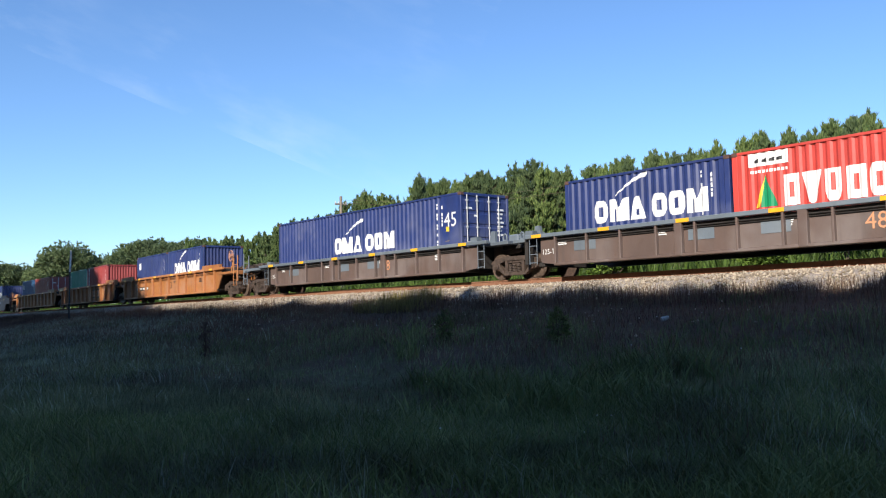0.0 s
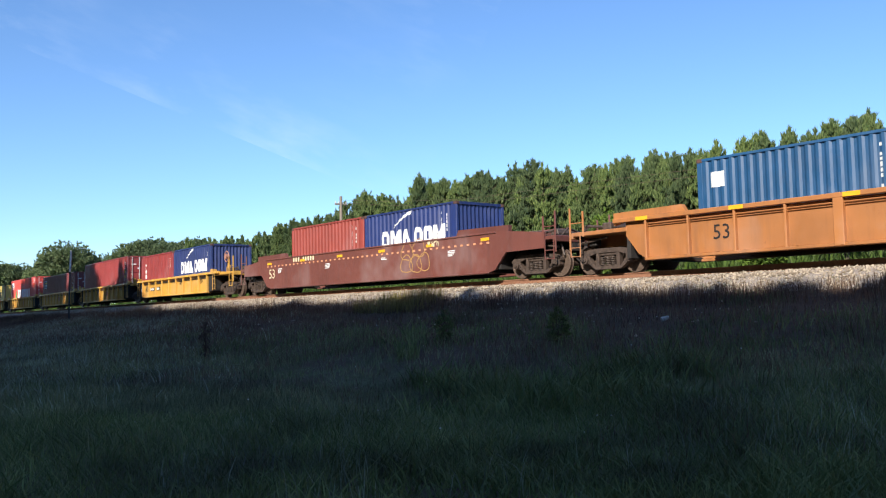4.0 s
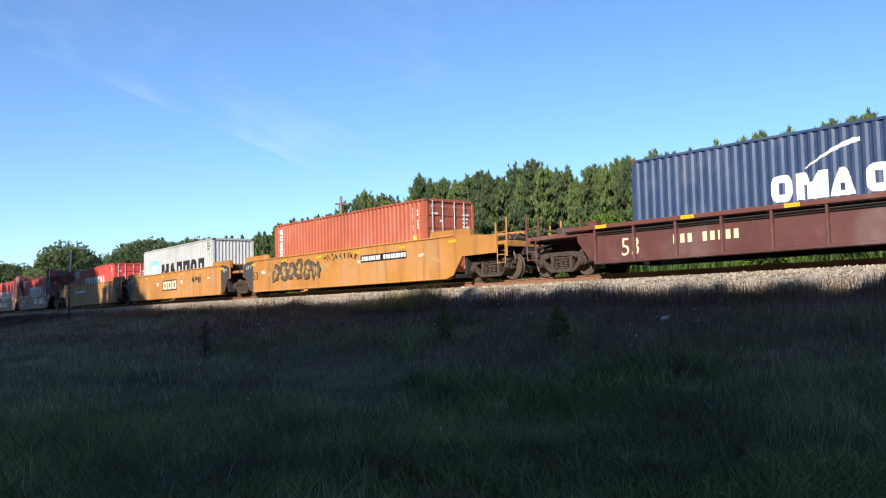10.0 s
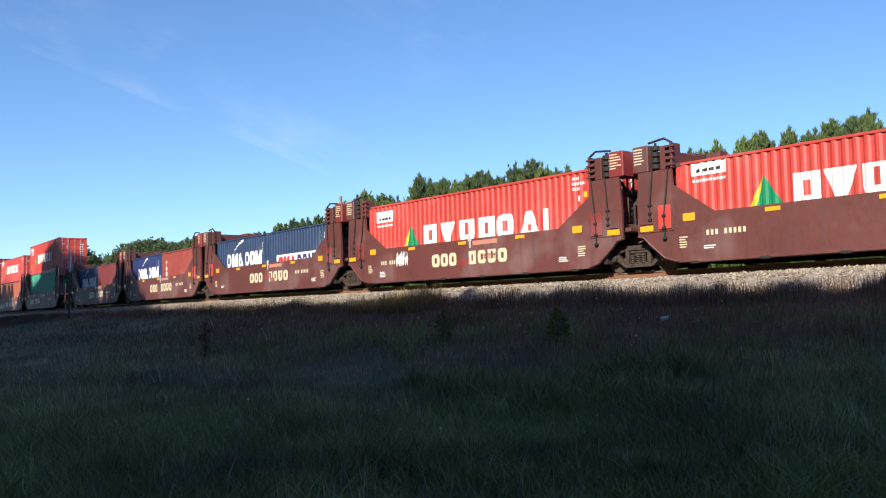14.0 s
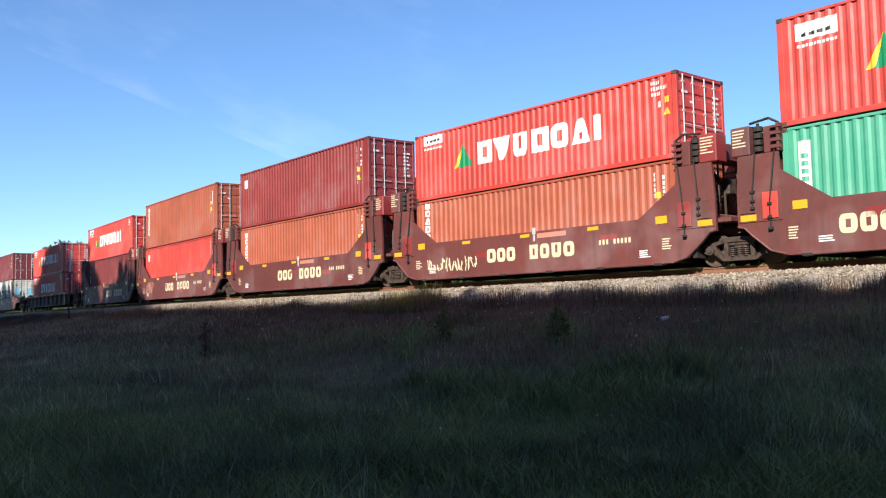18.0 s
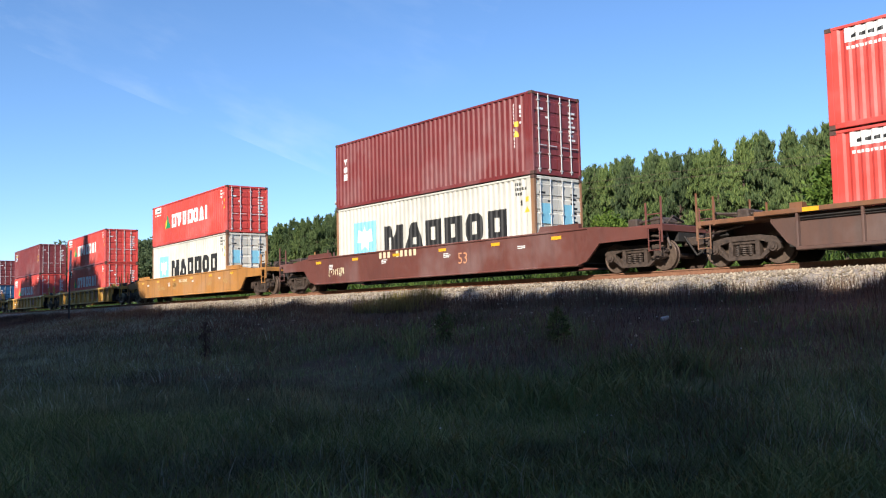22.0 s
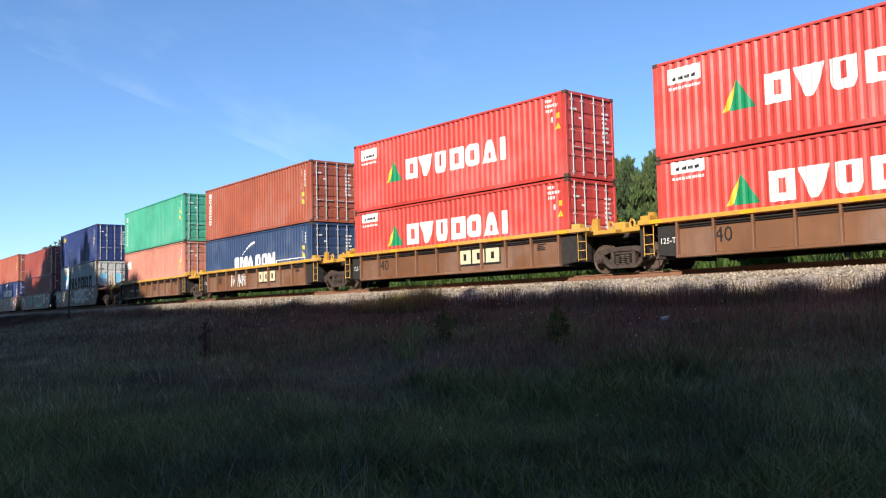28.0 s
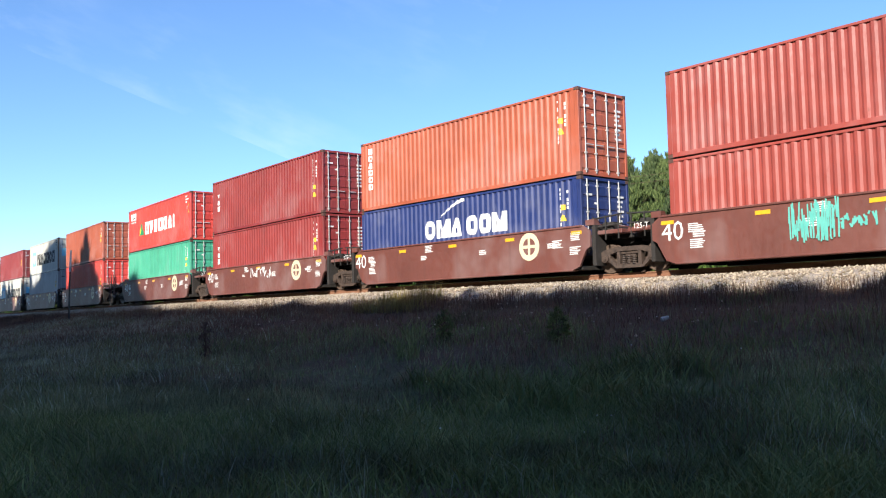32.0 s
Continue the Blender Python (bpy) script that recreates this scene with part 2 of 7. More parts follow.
ORANGECAR = paint("rusty_tan_car_paint", (0.40, 0.155, 0.038), 0.55, 0.55)
YELLOWCAR = paint("yellow_car_paint", (0.63, 0.34, 0.042), 0.5, 0.42, rust=(0.22, 0.09, 0.02))
BROWNCAR = paint("brown_car_paint", (0.155, 0.048, 0.034), 0.5, 0.4)
TANCAR = paint("ochre_car_paint", (0.50, 0.222, 0.042), 0.6, 0.75, rust=(0.19, 0.075, 0.02))
DARKBROWN = paint("dark_maroon_car_paint", (0.138, 0.036, 0.028), 0.55, 0.6)
REDCAR = paint("faded_red_car_paint", (0.160, 0.038, 0.031), 0.55, 0.65)
DARKRUST = paint("dark_rust_car_paint", (0.105, 0.050, 0.034), 0.65, 0.6)
DULLBROWN = paint("dull_brown_car_paint", (0.115, 0.036, 0.030), 0.55, 0.5)
RUSTYELLOW = paint("rust_stained_car_paint", (0.20, 0.082, 0.030), 0.6, 0.6)
TIE = simple("creosoted_oak", (0.05, 0.035, 0.025), (0.13, 0.10, 0.08), 5, 0.9, stretch=(8, 1, 8))
RAILSIDE = simple("rail_rust", (0.17, 0.075, 0.04), (0.30, 0.15, 0.085), 14, 0.8)
RAILTOP = simple("polished_rail", (0.42, 0.40, 0.38), (0.55, 0.53, 0.5), 10, 0.28, 0.9, 0.05)
STONE = leaves("crushed_granite", (0.22, 0.175, 0.125), (0.62, 0.53, 0.405), 0.0)
BED = simple("ballast_fines", (0.16, 0.13, 0.11), (0.46, 0.41, 0.35), 22, 0.95, strength=0.9, dist=0.05)
SOIL = field_ground()
GRASS = leaves("field_grass", (0.118, 0.131, 0.067), (0.31, 0.317, 0.166), 0.0, 0.5)
MEADOW = leaves("shaded_weeds", (0.095, 0.130, 0.047), (0.24, 0.27, 0.106), 0.1, 0.5)
# pale stalks, and field blades paled to stand for stronger skylight
PALE_AND_SKYLIT = leaves("pale_and_skylit_grass", (0.20, 0.225, 0.155), (0.42, 0.44, 0.32), 0.0, 0.4)
DRYGRASS = leaves("dry_bank_grass", (0.086, 0.055, 0.039), (0.23, 0.156, 0.103), 0.0, 0.45)
STRAW = leaves("straw_grass", (0.20, 0.16, 0.05), (0.36, 0.30, 0.11), 0.0)
WEEDS = leaves("bank_weeds", (0.07, 0.13, 0.02), (0.18, 0.26, 0.05), 0.1)
THICKET = leaves("undergrowth", (0.025, 0.05, 0.010), (0.10, 0.16, 0.03), 0.1)
NEEDLES = leaves("pine_needles", (0.050, 0.094, 0.037), (0.200, 0.262, 0.100), 0.3)
# distance haze is put into this leaf colour: lighter and bluer
HAZELEAF = leaves("haze_paled_leaves", (0.070, 0.110, 0.050), (0.175, 0.220, 0.100), 0.2)
BARK = simple("pine_bark", (0.05, 0.035, 0.025), (0.16, 0.11, 0.08), 8, 0.95, strength=0.6, stretch=(1, 1, 0.25))
POLEWOOD = simple("weathered_pole_wood", (0.16, 0.13, 0.10), (0.33, 0.28, 0.22), 9, 0.9, stretch=(1, 1, 0.1))

# ---- ground, ballast and track ----
BANK_D = (-400, -60, -36, -24, -14, -8.5, -5.2, -3.1, -2.4, 2.4, 4.0, 9, 30, 400)
BANK_Z = (-0.6, -0.3, -0.05, 0.0, 0.45, 1.02, 1.5, 1.98, 2.1, 2.1, 1.6, 1.45, 1.5, 1.5)


def ground_z(x, y):
    """Height of the ground: a bank that climbs to the track bed, with gentle lumps."""
    step = 8
    d2 = (x[..., None] - LINE_X[::step]) ** 2 + (y[..., None] - LINE_Y[::step]) ** 2
    i = d2.argmin(-1) * step
    d = -(x - LINE_X[i]) * np.sin(LINE_H[i]) + (y - LINE_Y[i]) * np.cos(LINE_H[i])
    z = np.interp(d, BANK_D, BANK_Z)
    lumps = 0.10 * np.sin(0.31 * x + 0.8) * np.cos(0.27 * y) + 0.05 * np.sin(0.9 * x + 0.4 * y) + 0.03 * np.cos(1.7 * y - 1.1 * x)
    far = np.clip((np.hypot(x, y) - 4) / 5, 0, 1)
    return z + lumps * np.clip((abs(d) - 3.5) / 6, 0, 1) * far, d


def stretched(lo, hi, step, reach):
    core = np.arange(lo, hi + step / 2, step)
    out, k, left, right = step, 1.28, [], []
    a, b = lo, hi
    while a > -reach or b < reach:
        out *= k
        a, b = a - out, b + out
        left.append(a)
        right.append(b)
    return np.concatenate([left[::-1], core, right])


gx, gy = stretched(-70, 45, 1.0, 3500), stretched(-12, 110, 1.0, 3500)
GX, GY = np.meshgrid(gx, gy)
GZ, _ = ground_z(GX, GY)
nx, ny = len(gx), len(gy)
idx = np.arange(nx * ny).reshape(ny, nx)
quads = np.stack([idx[:-1, :-1], idx[:-1, 1:], idx[1:, 1:], idx[1:, :-1]], -1).reshape(-1, 4)
ground = soup("ground", np.stack([GX, GY, GZ], -1).reshape(-1, 3).tolist(), quads.tolist(), SOIL, smooth=True)
tagged(ground, "rough grassy field in shade that climbs to the track bank", "ground", kind="structure")

rng = np.random.default_rng(7)
BED_D = (-4.2, -3.3, -2.25, -1.8, -1.0, 0.0, 1.0, 1.8, 2.25, 3.3, 4.2)
BED_Z = (-1.45, -0.88, -0.34, -0.25, -0.26, -0.28, -0.26, -0.25, -0.34, -0.88, -1.45)
bs = np.concatenate([np.arange(-600, -90, 6.0), np.arange(-90, 30, 0.3), np.arange(30, 500, 6.0)])
bd = np.arange(-4.2, 4.21, 0.3)
BS, BD = np.meshgrid(bs, bd)
bx, by, _ = on_line(BS, BD)
bz = RAIL_Z + np.interp(BD, BED_D, BED_Z) + rng.normal(0, 0.018, BS.shape)
idx = np.arange(BS.size).reshape(BS.shape)
quads = np.stack([idx[:-1, :-1], idx[:-1, 1:], idx[1:, 1:], idx[1:, :-1]], -1).reshape(-1, 4)
bed = soup("ballast_bed", np.stack([bx, by, bz], -1).reshape(-1, 3).tolist(), quads.tolist(), BED, smooth=True)
tagged(bed, "pale crushed stone track bed with sloping shoulders", "track bed", kind="structure")


def stones(count):
    """Loose ballast stones on the near shoulder, each an uneven lump."""
    s = rng.uniform(-70, 24, count)
    d = rng.uniform(-3.4, -0.95, count)
    x, y, _ = on_line(s, d)
    z = RAIL_Z + np.interp(d, BED_D, BED_Z) + rng.uniform(-0.02, 0.02, count)
    r = rng.uniform(0.025, 0.055, count)
    base = np.array([(1, 0, 0), (-1, 0, 0), (0, 1, 0), (0, -1, 0), (0, 0, 1), (0, 0, -1)], float)
    jit = rng.uniform(0.6, 1.25, (count, 6, 1)) * base + rng.normal(0, 0.18, (count, 6, 3))
    v = np.stack([x, y, z], -1)[:, None, :] + jit * r[:, None, None]
    f = np.array([(0, 2, 4), (2, 1, 4), (1, 3, 4), (3, 0, 4), (2, 0, 5), (1, 2, 5), (3, 1, 5), (0, 3, 5)])
    faces = (f[None] + 6 * np.arange(count)[:, None, None]).reshape(-1, 3)
    ob = soup("ballast_stones", v.reshape(-1, 3).tolist(), faces.tolist(), STONE)
    return tagged(ob, "loose grey and tan crushed stones on the track shoulder", "ballast", kind="stuff")


stones(42000)


def strip(name, d0, d1, z0, z1, mat, parent=None, lo=-600, hi=500):
    """A bar of constant section along the track."""
    ss = np.concatenate([np.arange(lo, -80, 5.0), np.arange(-80, 50, 1.0), np.arange(50, hi, 5.0)])
    rows = []
    for d, z in ((d0, z0), (d0, z1), (d1, z1), (d1, z0)):
        x, y, _ = on_line(ss, d)
        rows.append(np.stack([x, y, np.full_like(x, z)], -1))
    v = np.stack(rows, 1).reshape(-1, 3)
    n = len(ss)
    faces = []
    for i in range(n - 1):
        for k in range(4):
            faces.append((4 * i + k, 4 * i + (k + 1) % 4, 4 * i + 4 + (k + 1) % 4, 4 * i + 4 + k))
    return soup(name, v.tolist(), faces, mat, parent)


track = tagged(new("railway_track"), "single railway track of rusty steel rails on wooden sleepers", "railway track", kind="structure")
for side in (-1, 1):
    c = side * 0.7525
    rail = strip("rail_web", c - 0.012, c + 0.012, RAIL_Z - 0.15, RAIL_Z - 0.03, RAILSIDE, track)
    strip("rail_foot", c - 0.076, c + 0.076, RAIL_Z - 0.185, RAIL_Z - 0.15, RAILSIDE, track)
    strip("rail_head_side", c - 0.037, c + 0.037, RAIL_Z - 0.038, RAIL_Z - 0.004, RAILSIDE, track)
    strip("rail_head", c - 0.032, c + 0.032, RAIL_Z - 0.01, RAIL_Z, RAILTOP, track)


def build_tie(bm):
    box(bm, -0.11, 0.11, -1.3, 1.3, -0.17, 0.0, 0.012)
    for c in (-0.7525, 0.7525):
        box(bm, -0.09, 0.09, c - 0.17, c + 0.17, 0.0, 0.012)


tie_mesh = cached(("sleeper",), build_tie, TIE)
for k in range(155):
    s = -60 + k * 0.52
    x, y, h = on_line(s)
    ob = part("sleeper", tie_mesh, TIE, track)
    ob.matrix_basis = pose(x, y, RAIL_Z - 0.187 + random.uniform(-0.008, 0.004), 0, 0, math.degrees(h) + random.uniform(-1.5, 1.5))


# ---- plants ----
def blades(name, count, s_range, d_range, height, width, mat, label, lean=0.35, keep=None, seed=3, by_xy=None):
    """Grass: bent blades of two quads each, thrown over a stretch of the bank or field."""
    g = np.random.default_rng(seed)
    if by_xy:
        x, y = g.uniform(by_xy[0], by_xy[1], count), g.uniform(by_xy[2], by_xy[3], count) 
    else:
        x, y, _ = on_line(g.uniform(*s_range, count), g.uniform(*d_range, count))
    if keep is not None:
        m = keep(x, y, g)
        x, y = x[m], y[m]
    count = len(x)
    z, d = np.empty(count), np.empty(count)
    for i in range(0, count, 4000):
        z[i:i + 4000], d[i:i + 4000] = ground_z(x[i:i + 4000], y[i:i + 4000])
    tall = height * g.uniform(0.45, 1.25, count) * (0.7 + 0.45 * np.sin(0.9 * x + 1.3 * np.sin(0.55 * y)) ** 2)
    turn = g.uniform(0, 2 * math.pi, count)
    ux, uy = np.cos(turn), np.sin(turn)
    lx, ly = g.normal(0, lean, count), g.normal(0, lean, count)
    w = width * g.uniform(0.6, 1.4, count)
    rows = []
    for k, (up, wide) in enumerate(((0, 1), (0.55, 0.8), (1.0, 0.12))):
        bend = up ** 1.8 * tall
        for sgn in (-1, 1):
            rows.append(np.stack([x + lx * bend + sgn * ux * w * wide, y + ly * bend + sgn * uy * w * wide, z - 0.02 + up * tall], -1))
    v = np.stack(rows, 1).reshape(-1, 3)
    f = np.array([(0, 1, 3, 2), (2, 3, 5, 4)])
    faces = (f[None] + 6 * np.arange(count)[:, None, None]).reshape(-1, 4)
    ob = soup(name, v.tolist(), faces.tolist(), mat)
    return tagged(ob, label, "grass", kind="stuff")


def in_view(x, y, g):
    return (y > 5) & (abs(np.arctan2(x, y)) < 0.50)


def bank_fade(x, y, g):
    d = np.empty(len(x))
    for i in range(0, len(x), 4000):
        d[i:i + 4000] = ground_z(x[i:i + 4000], y[i:i + 4000])[1]
    return in_view(x, y, g) & (g.uniform(0, 1, len(x)) < np.clip((d + 15.5) / 7 + 0.45 * np.sin(0.8 * x) * np.cos(0.7 * y), 0.02, 1))


def ground_d(x, y):
    """Distance from the track, negative on the near side."""
    d = np.empty(len(x))
    for i in range(0, len(x), 4000):
        d[i:i + 4000] = ground_z(x[i:i + 4000], y[i:i + 4000])[1]
    return d


def mottled(x, y):
    """Share of green over the field: broad soft patches, thin towards the bank."""
    d = np.empty(len(x))
    for i in range(0, len(x), 4000):
        d[i:i + 4000] = ground_z(x[i:i + 4000], y[i:i + 4000])[1]
    soft = 0.5 + 0.5 * np.sin(0.37 * x + 1.4 * np.sin(0.29 * y + 0.5)) * np.cos(0.41 * y + 1.1 * np.sin(0.33 * x))
    return np.clip((0.25 + 1.0 * soft) * np.clip((-7.0 - d) / 6, 0.03, 1), 0.03, 1)


def soft_patches(x, y, g):
    return in_view(x, y, g) & (g.uniform(0, 1, len(x)) < mottled(x, y))


# share of paled blades, rising to the left where more sky reaches
def skylit(x, y, g):
    soft = 0.5 + 0.5 * np.sin(0.21 * x + 0.9 * np.sin(0.17 * y)) * np.cos(0.19 * y + 0.5)
    return (abs(np.arctan2(x, y)) < 0.50) & (g.uniform(0, 1, len(x)) < np.clip((0.25 + soft) * np.clip((-x - 0.12 * y - 1.0) / 9, 0.0, 1), 0.0, 1))


def patchy(x, y, g):
    return in_view(x, y, g) & (g.uniform(0, 1, len(x)) < 0.25 + 0.75 * (np.sin(0.6 * x + np.cos(0.7 * y)) * np.cos(0.5 * y + 0.3 * x) > -0.1)) & (g.uniform(0, 1, len(x)) < np.clip(14 / np.hypot(x, y), 0.15, 1))


blades("field_grass", 300000, None, None, 0.13, 0.004, GRASS, "short dark green meadow grass in deep shade", keep=patchy, seed=3, by_xy=(-26, 22, 5, 42))
blades("near_grass", 120000, None, None, 0.15, 0.004, GRASS, "soft dark green grass close by", keep=soft_patches, seed=2, by_xy=(-9, 9, 7, 16))
blades("meadow_grass", 150000, None, None, 0.24, 0.007, GRASS, "longer tufts of green grass in the shaded field", keep=soft_patches, seed=4, by_xy=(-34, 22, 9, 34))
blades("field_tussocks", 60000, None, None, 0.30, 0.006, MEADOW, "scattered leafy green tussocks in the shaded field", keep=lambda x, y, g: in_view(x, y, g) & (np.sin(1.3 * x + 2.0 * np.sin(0.7 * y)) * np.cos(1.1 * y + 1.5 * np.sin(0.8 * x)) > 0.55), seed=14, by_xy=(-20, 16, 8, 26), lean=0.4)
blades("dewy_grass", 120000, None, None, 0.26, 0.012, PALE_AND_SKYLIT, "grass across the far field, paled for the open skylight there", keep=skylit, seed=21, by_xy=(-44, 2, 13, 66), lean=0.45)
blades("weed_stalks", 4500, None, None, 0.30, 0.004, PALE_AND_SKYLIT, "thin pale weed stalks close by", keep=lambda x, y, g: in_view(x, y, g) & (np.sin(3.1 * x + 1.2 * np.sin(2.3 * y)) * np.cos(2.6 * y + 1.9 * x) + g.normal(0, 0.3, len(x)) > 0.3), seed=22, by_xy=(-2.5, 8.5, 6.4, 12.0), lean=0.25)
blades("near_weeds", 60000, None, None, 0.22, 0.007, MEADOW, "low leafy weeds close by", keep=lambda x, y, g: in_view(x, y, g) & (g.uniform(0, 1, len(x)) < 0.35 + 0.65 * (np.sin(1.1 * x + 1.7 * np.sin(0.9 * y)) > 0)), seed=23, by_xy=(-6, 6, 5.4, 11.5), lean=0.6)
blades("leafy_weeds", 26000, None, None, 0.42, 0.013, MEADOW, "rank green weeds at the foot of the bank", keep=lambda x, y, g: in_view(x, y, g) & (np.sin(0.7 * x + 0.4) * np.cos(0.5 * y + 0.6 * np.sin(0.9 * x)) + 0.35 * np.sin(2.3 * x + 1.9 * y) > 0.30) & (ground_d(x, y) < -8.5), seed=24, by_xy=(-1, 10, 11, 25), lean=0.5)
blades("bank_grass", 130000, (-80, 24), (-17.0, -2.75), 0.24, 0.006, DRYGRASS, "dry brownish grass on the foot of the track bank", keep=bank_fade, seed=5, lean=0.2)
blades("shoulder_weeds", 22000, (-80, 24), (-4.6, -2.75), 0.4, 0.007, DRYGRASS, "thin dry stalks along the ballast shoulder", keep=in_view, seed=6, lean=0.15)
blades("far_side_weeds", 40000, (-80, 40), (4.2, 9.5), 0.75, 0.03, WEEDS, "bright green weeds beyond the track", seed=8, lean=0.3)
blades("far_thicket", 52000, (-330, 30), (8.5, 17.0), 2.3, 0.07, THICKET, "dense green undergrowth at the edge of the wood", seed=9, lean=0.3)


blades("bank_green_weeds", 9000, (-34, 22), (-13.0, -5.5), 0.34, 0.010, MEADOW, "patches of green weeds on the bank", keep=lambda x, y, g: in_view(x, y, g) & (np.sin(0.55 * x + 1.1) * np.cos(0.62 * y - 0.4) > 0.25), seed=12, lean=0.35)
blades("tall_dry_grass", 1500, (-3.0, 0.6), (-4.6, -3.0), 0.6, 0.009, STRAW, "tuft of tall yellowish grass catching the sun", seed=13, lean=0.2)


def tuft_soup(points, sizes, axis_up, g, needles, mat_spread, thin=0.07):
    """Needle or leaf clusters: pointed triangles that fan out from each point."""
    n = len(points)
    base = np.repeat(points, needles, 0)
    size = np.repeat(sizes, needles)
    way = g.normal(0, 1, (n * needles, 3)) * mat_spread + np.repeat(axis_up, needles, 0)
    way /= np.linalg.norm(way, axis=1, keepdims=True)
    side = np.cross(way, g.normal(0, 1, (n * needles, 3)))
    side /= np.linalg.norm(side, axis=1, keepdims=True)
    tip = base + way * (size * g.uniform(0.7, 1.3, n * needles))[:, None]
    mid = base + way * (size * 0.4)[:, None]
    wd = (size * thin)[:, None] * side
    v = np.stack([base - way * (size * 0.15)[:, None], mid + wd, tip, mid - wd], 1).reshape(-1, 3)
    f = np.arange(4 * n * needles).reshape(-1, 4)
    return v, f


def pine(height, seed, bare=0.12, spread=0.2, tufts=1000, size=0.42, thin=0.085, dense=2.4, name="pine_tree"):
    """A young pine: tapered trunk, whorls of rising limbs, needle clusters out to an uneven spiky outline."""
    g = np.random.default_rng(seed)
    tree = new(name)
    bm = bmesh.new()
    bend = [Vector((0.12 * height * 0.1 * math.sin(k * 1.3 + seed), 0.1 * height * 0.1 * math.cos(k * 0.9 + seed), k / 6 * height * 0.97)) for k in range(7)]
    bend[0] = Vector((0, 0, -0.4))
    r0 = 0.014 * height
    for k in range(6):
        rod(bm, bend[k], bend[k + 1], r0 * (1 - k / 6.6), 7, r0 * (1 - (k + 1) / 6.6))
    pts, ax, sz = [], [], []
    whorls = int(height * dense)
    for w in range(whorls):
        f = bare + (0.95 - bare) * (w + g.uniform(-0.4, 0.4)) / whorls
        f = min(max(f, bare), 0.96)
        reach = spread * height * (1 - f) ** 0.85 * (0.65 + 0.35 * min(1, (f - bare) * 5 + 0.3)) + 0.14
        k = int(f * 6)
        c = bend[k].lerp(bend[min(6, k + 1)], f * 6 - k)
        for b in range(int(g.integers(4, 7))):
            az = g.uniform(0, 2 * math.pi)
            ln = reach * g.uniform(0.55, 1.2)
            rise = 0.2 + 0.5 * f
            end = c + Vector((math.cos(az) * ln, math.sin(az) * ln, ln * rise))
            rod(bm, c, end, 0.010 + 0.016 * (1 - f), 3, 0.005)
            m = max(3, int(tufts / (whorls * 5) * (0.5 + ln)))
            for q in range(m):
                u = g.uniform(0.2, 1.02) ** 0.75
                p = c.lerp(end, u) + Vector((*g.normal(0, 0.06 + 0.05 * ln, 2), abs(g.normal(0, 0.20))))
                pts.append(p)
                ax.append((math.cos(az) * 0.35, math.sin(az) * 0.35, 2.4))
                sz.append(size * g.uniform(0.6, 1.2))
            for q in range(4):
                pts.append(end + Vector((g.normal(0, 0.03), g.normal(0, 0.03), 0.13 * q)))
                ax.append((0, 0, 2.6))
                sz.append(size * (1.05 - 0.13 * q))
    for q in range(26):
        up = g.uniform(0.88, 0.975)
        pts.append(Vector((bend[6].x + g.normal(0, 1.2 * (1 - up)), bend[6].y + g.normal(0, 1.2 * (1 - up)), height * up)))
        ax.append((0, 0, 2.2))
        sz.append(size)
    part("trunk", bm, BARK, tree)
    v, f = tuft_soup(np.array([tuple(p) for p in pts]), np.array(sz), np.array(ax), g, 8, 0.55, thin)
    soup("crown", v.tolist(), f.tolist(), NEEDLES, tree)
    return tree


def broad_tree(height, seed, wide=0.42, clumps=64, leaf=0.42, low=0.2, mat=None):
    """A broadleaf tree: forked trunk and a crown of leaf clumps with gaps."""
    g = np.random.default_rng(seed)
    tree = new("broadleaf_tree")
    bm = bmesh.new()
    top = Vector((0, 0, height * 0.45))
    rod(bm, (0, 0, -0.4), top, 0.028 * height, 8, 0.017 * height)
    pts, ax, sz = [], [], []
    for k in range(clumps):
        az, el = g.uniform(0, 2 * math.pi), math.asin(g.uniform(-0.35, 1))
        r = g.uniform(0.3, 1.0) ** 0.6
        c = Vector((math.cos(az) * math.cos(el) * wide * height * r, math.sin(az) * math.cos(el) * wide * height * r, height * (low + (1 - low) * 0.48) + math.sin(el) * height * (1 - low) * 0.45 * r))
        rod(bm, top.lerp(Vector((0, 0, height * 0.3)), g.uniform(0, 1)), c, 0.006 * height, 5, 0.002 * height)
        rad = height * g.uniform(0.09, 0.15)
        for q in range(56):
            w = Vector(g.normal(0, 1, 3)).normalized()
            pts.append(c + Vector((w.x, w.y, w.z * 0.75)) * rad * g.uniform(0.6, 1.05))
            ax.append((w.x, w.y, w.z + 0.4))
            sz.append(leaf * g.uniform(0.6, 1.2))
    part("trunk", bm, BARK, tree)
    v, f = tuft_soup(np.array([tuple(p) for p in pts]), np.array(sz), np.array(ax), g, 6, 0.9, 0.2)
    soup("crown", v.tolist(), f.tolist(), mat or HAZELEAF, tree)
    return tree


def stand(tree, x, y, scale, turn, sink=0.0):
    z = float(ground_z(np.array([x]), np.array([y]))[0][0]) - sink
    return pose(x, y, z, 0, 0, turn) @ Matrix.Diagonal((scale, scale, scale, 1))


def grow(kinds, places, label, group, category="tree"):
    """Sets trees at (x, y, height) places; each kind is (tree, height)."""
    used = set()
    for i, (x, y, hgt) in enumerate(places):
        k = i % len(kinds)
        tree, own = kinds[k]
        m = stand(tree, x, y, hgt / own, random.uniform(0, 360))
        if k not in used:
            used.add(k)
            tree.matrix_basis = m
            tagged(tree, label, category, group)
        else:
            copy_thing(tree, m @ Matrix.Diagonal((1 / tree.scale.x, 1 / tree.scale.y, 1 / tree.scale.z, 1)))


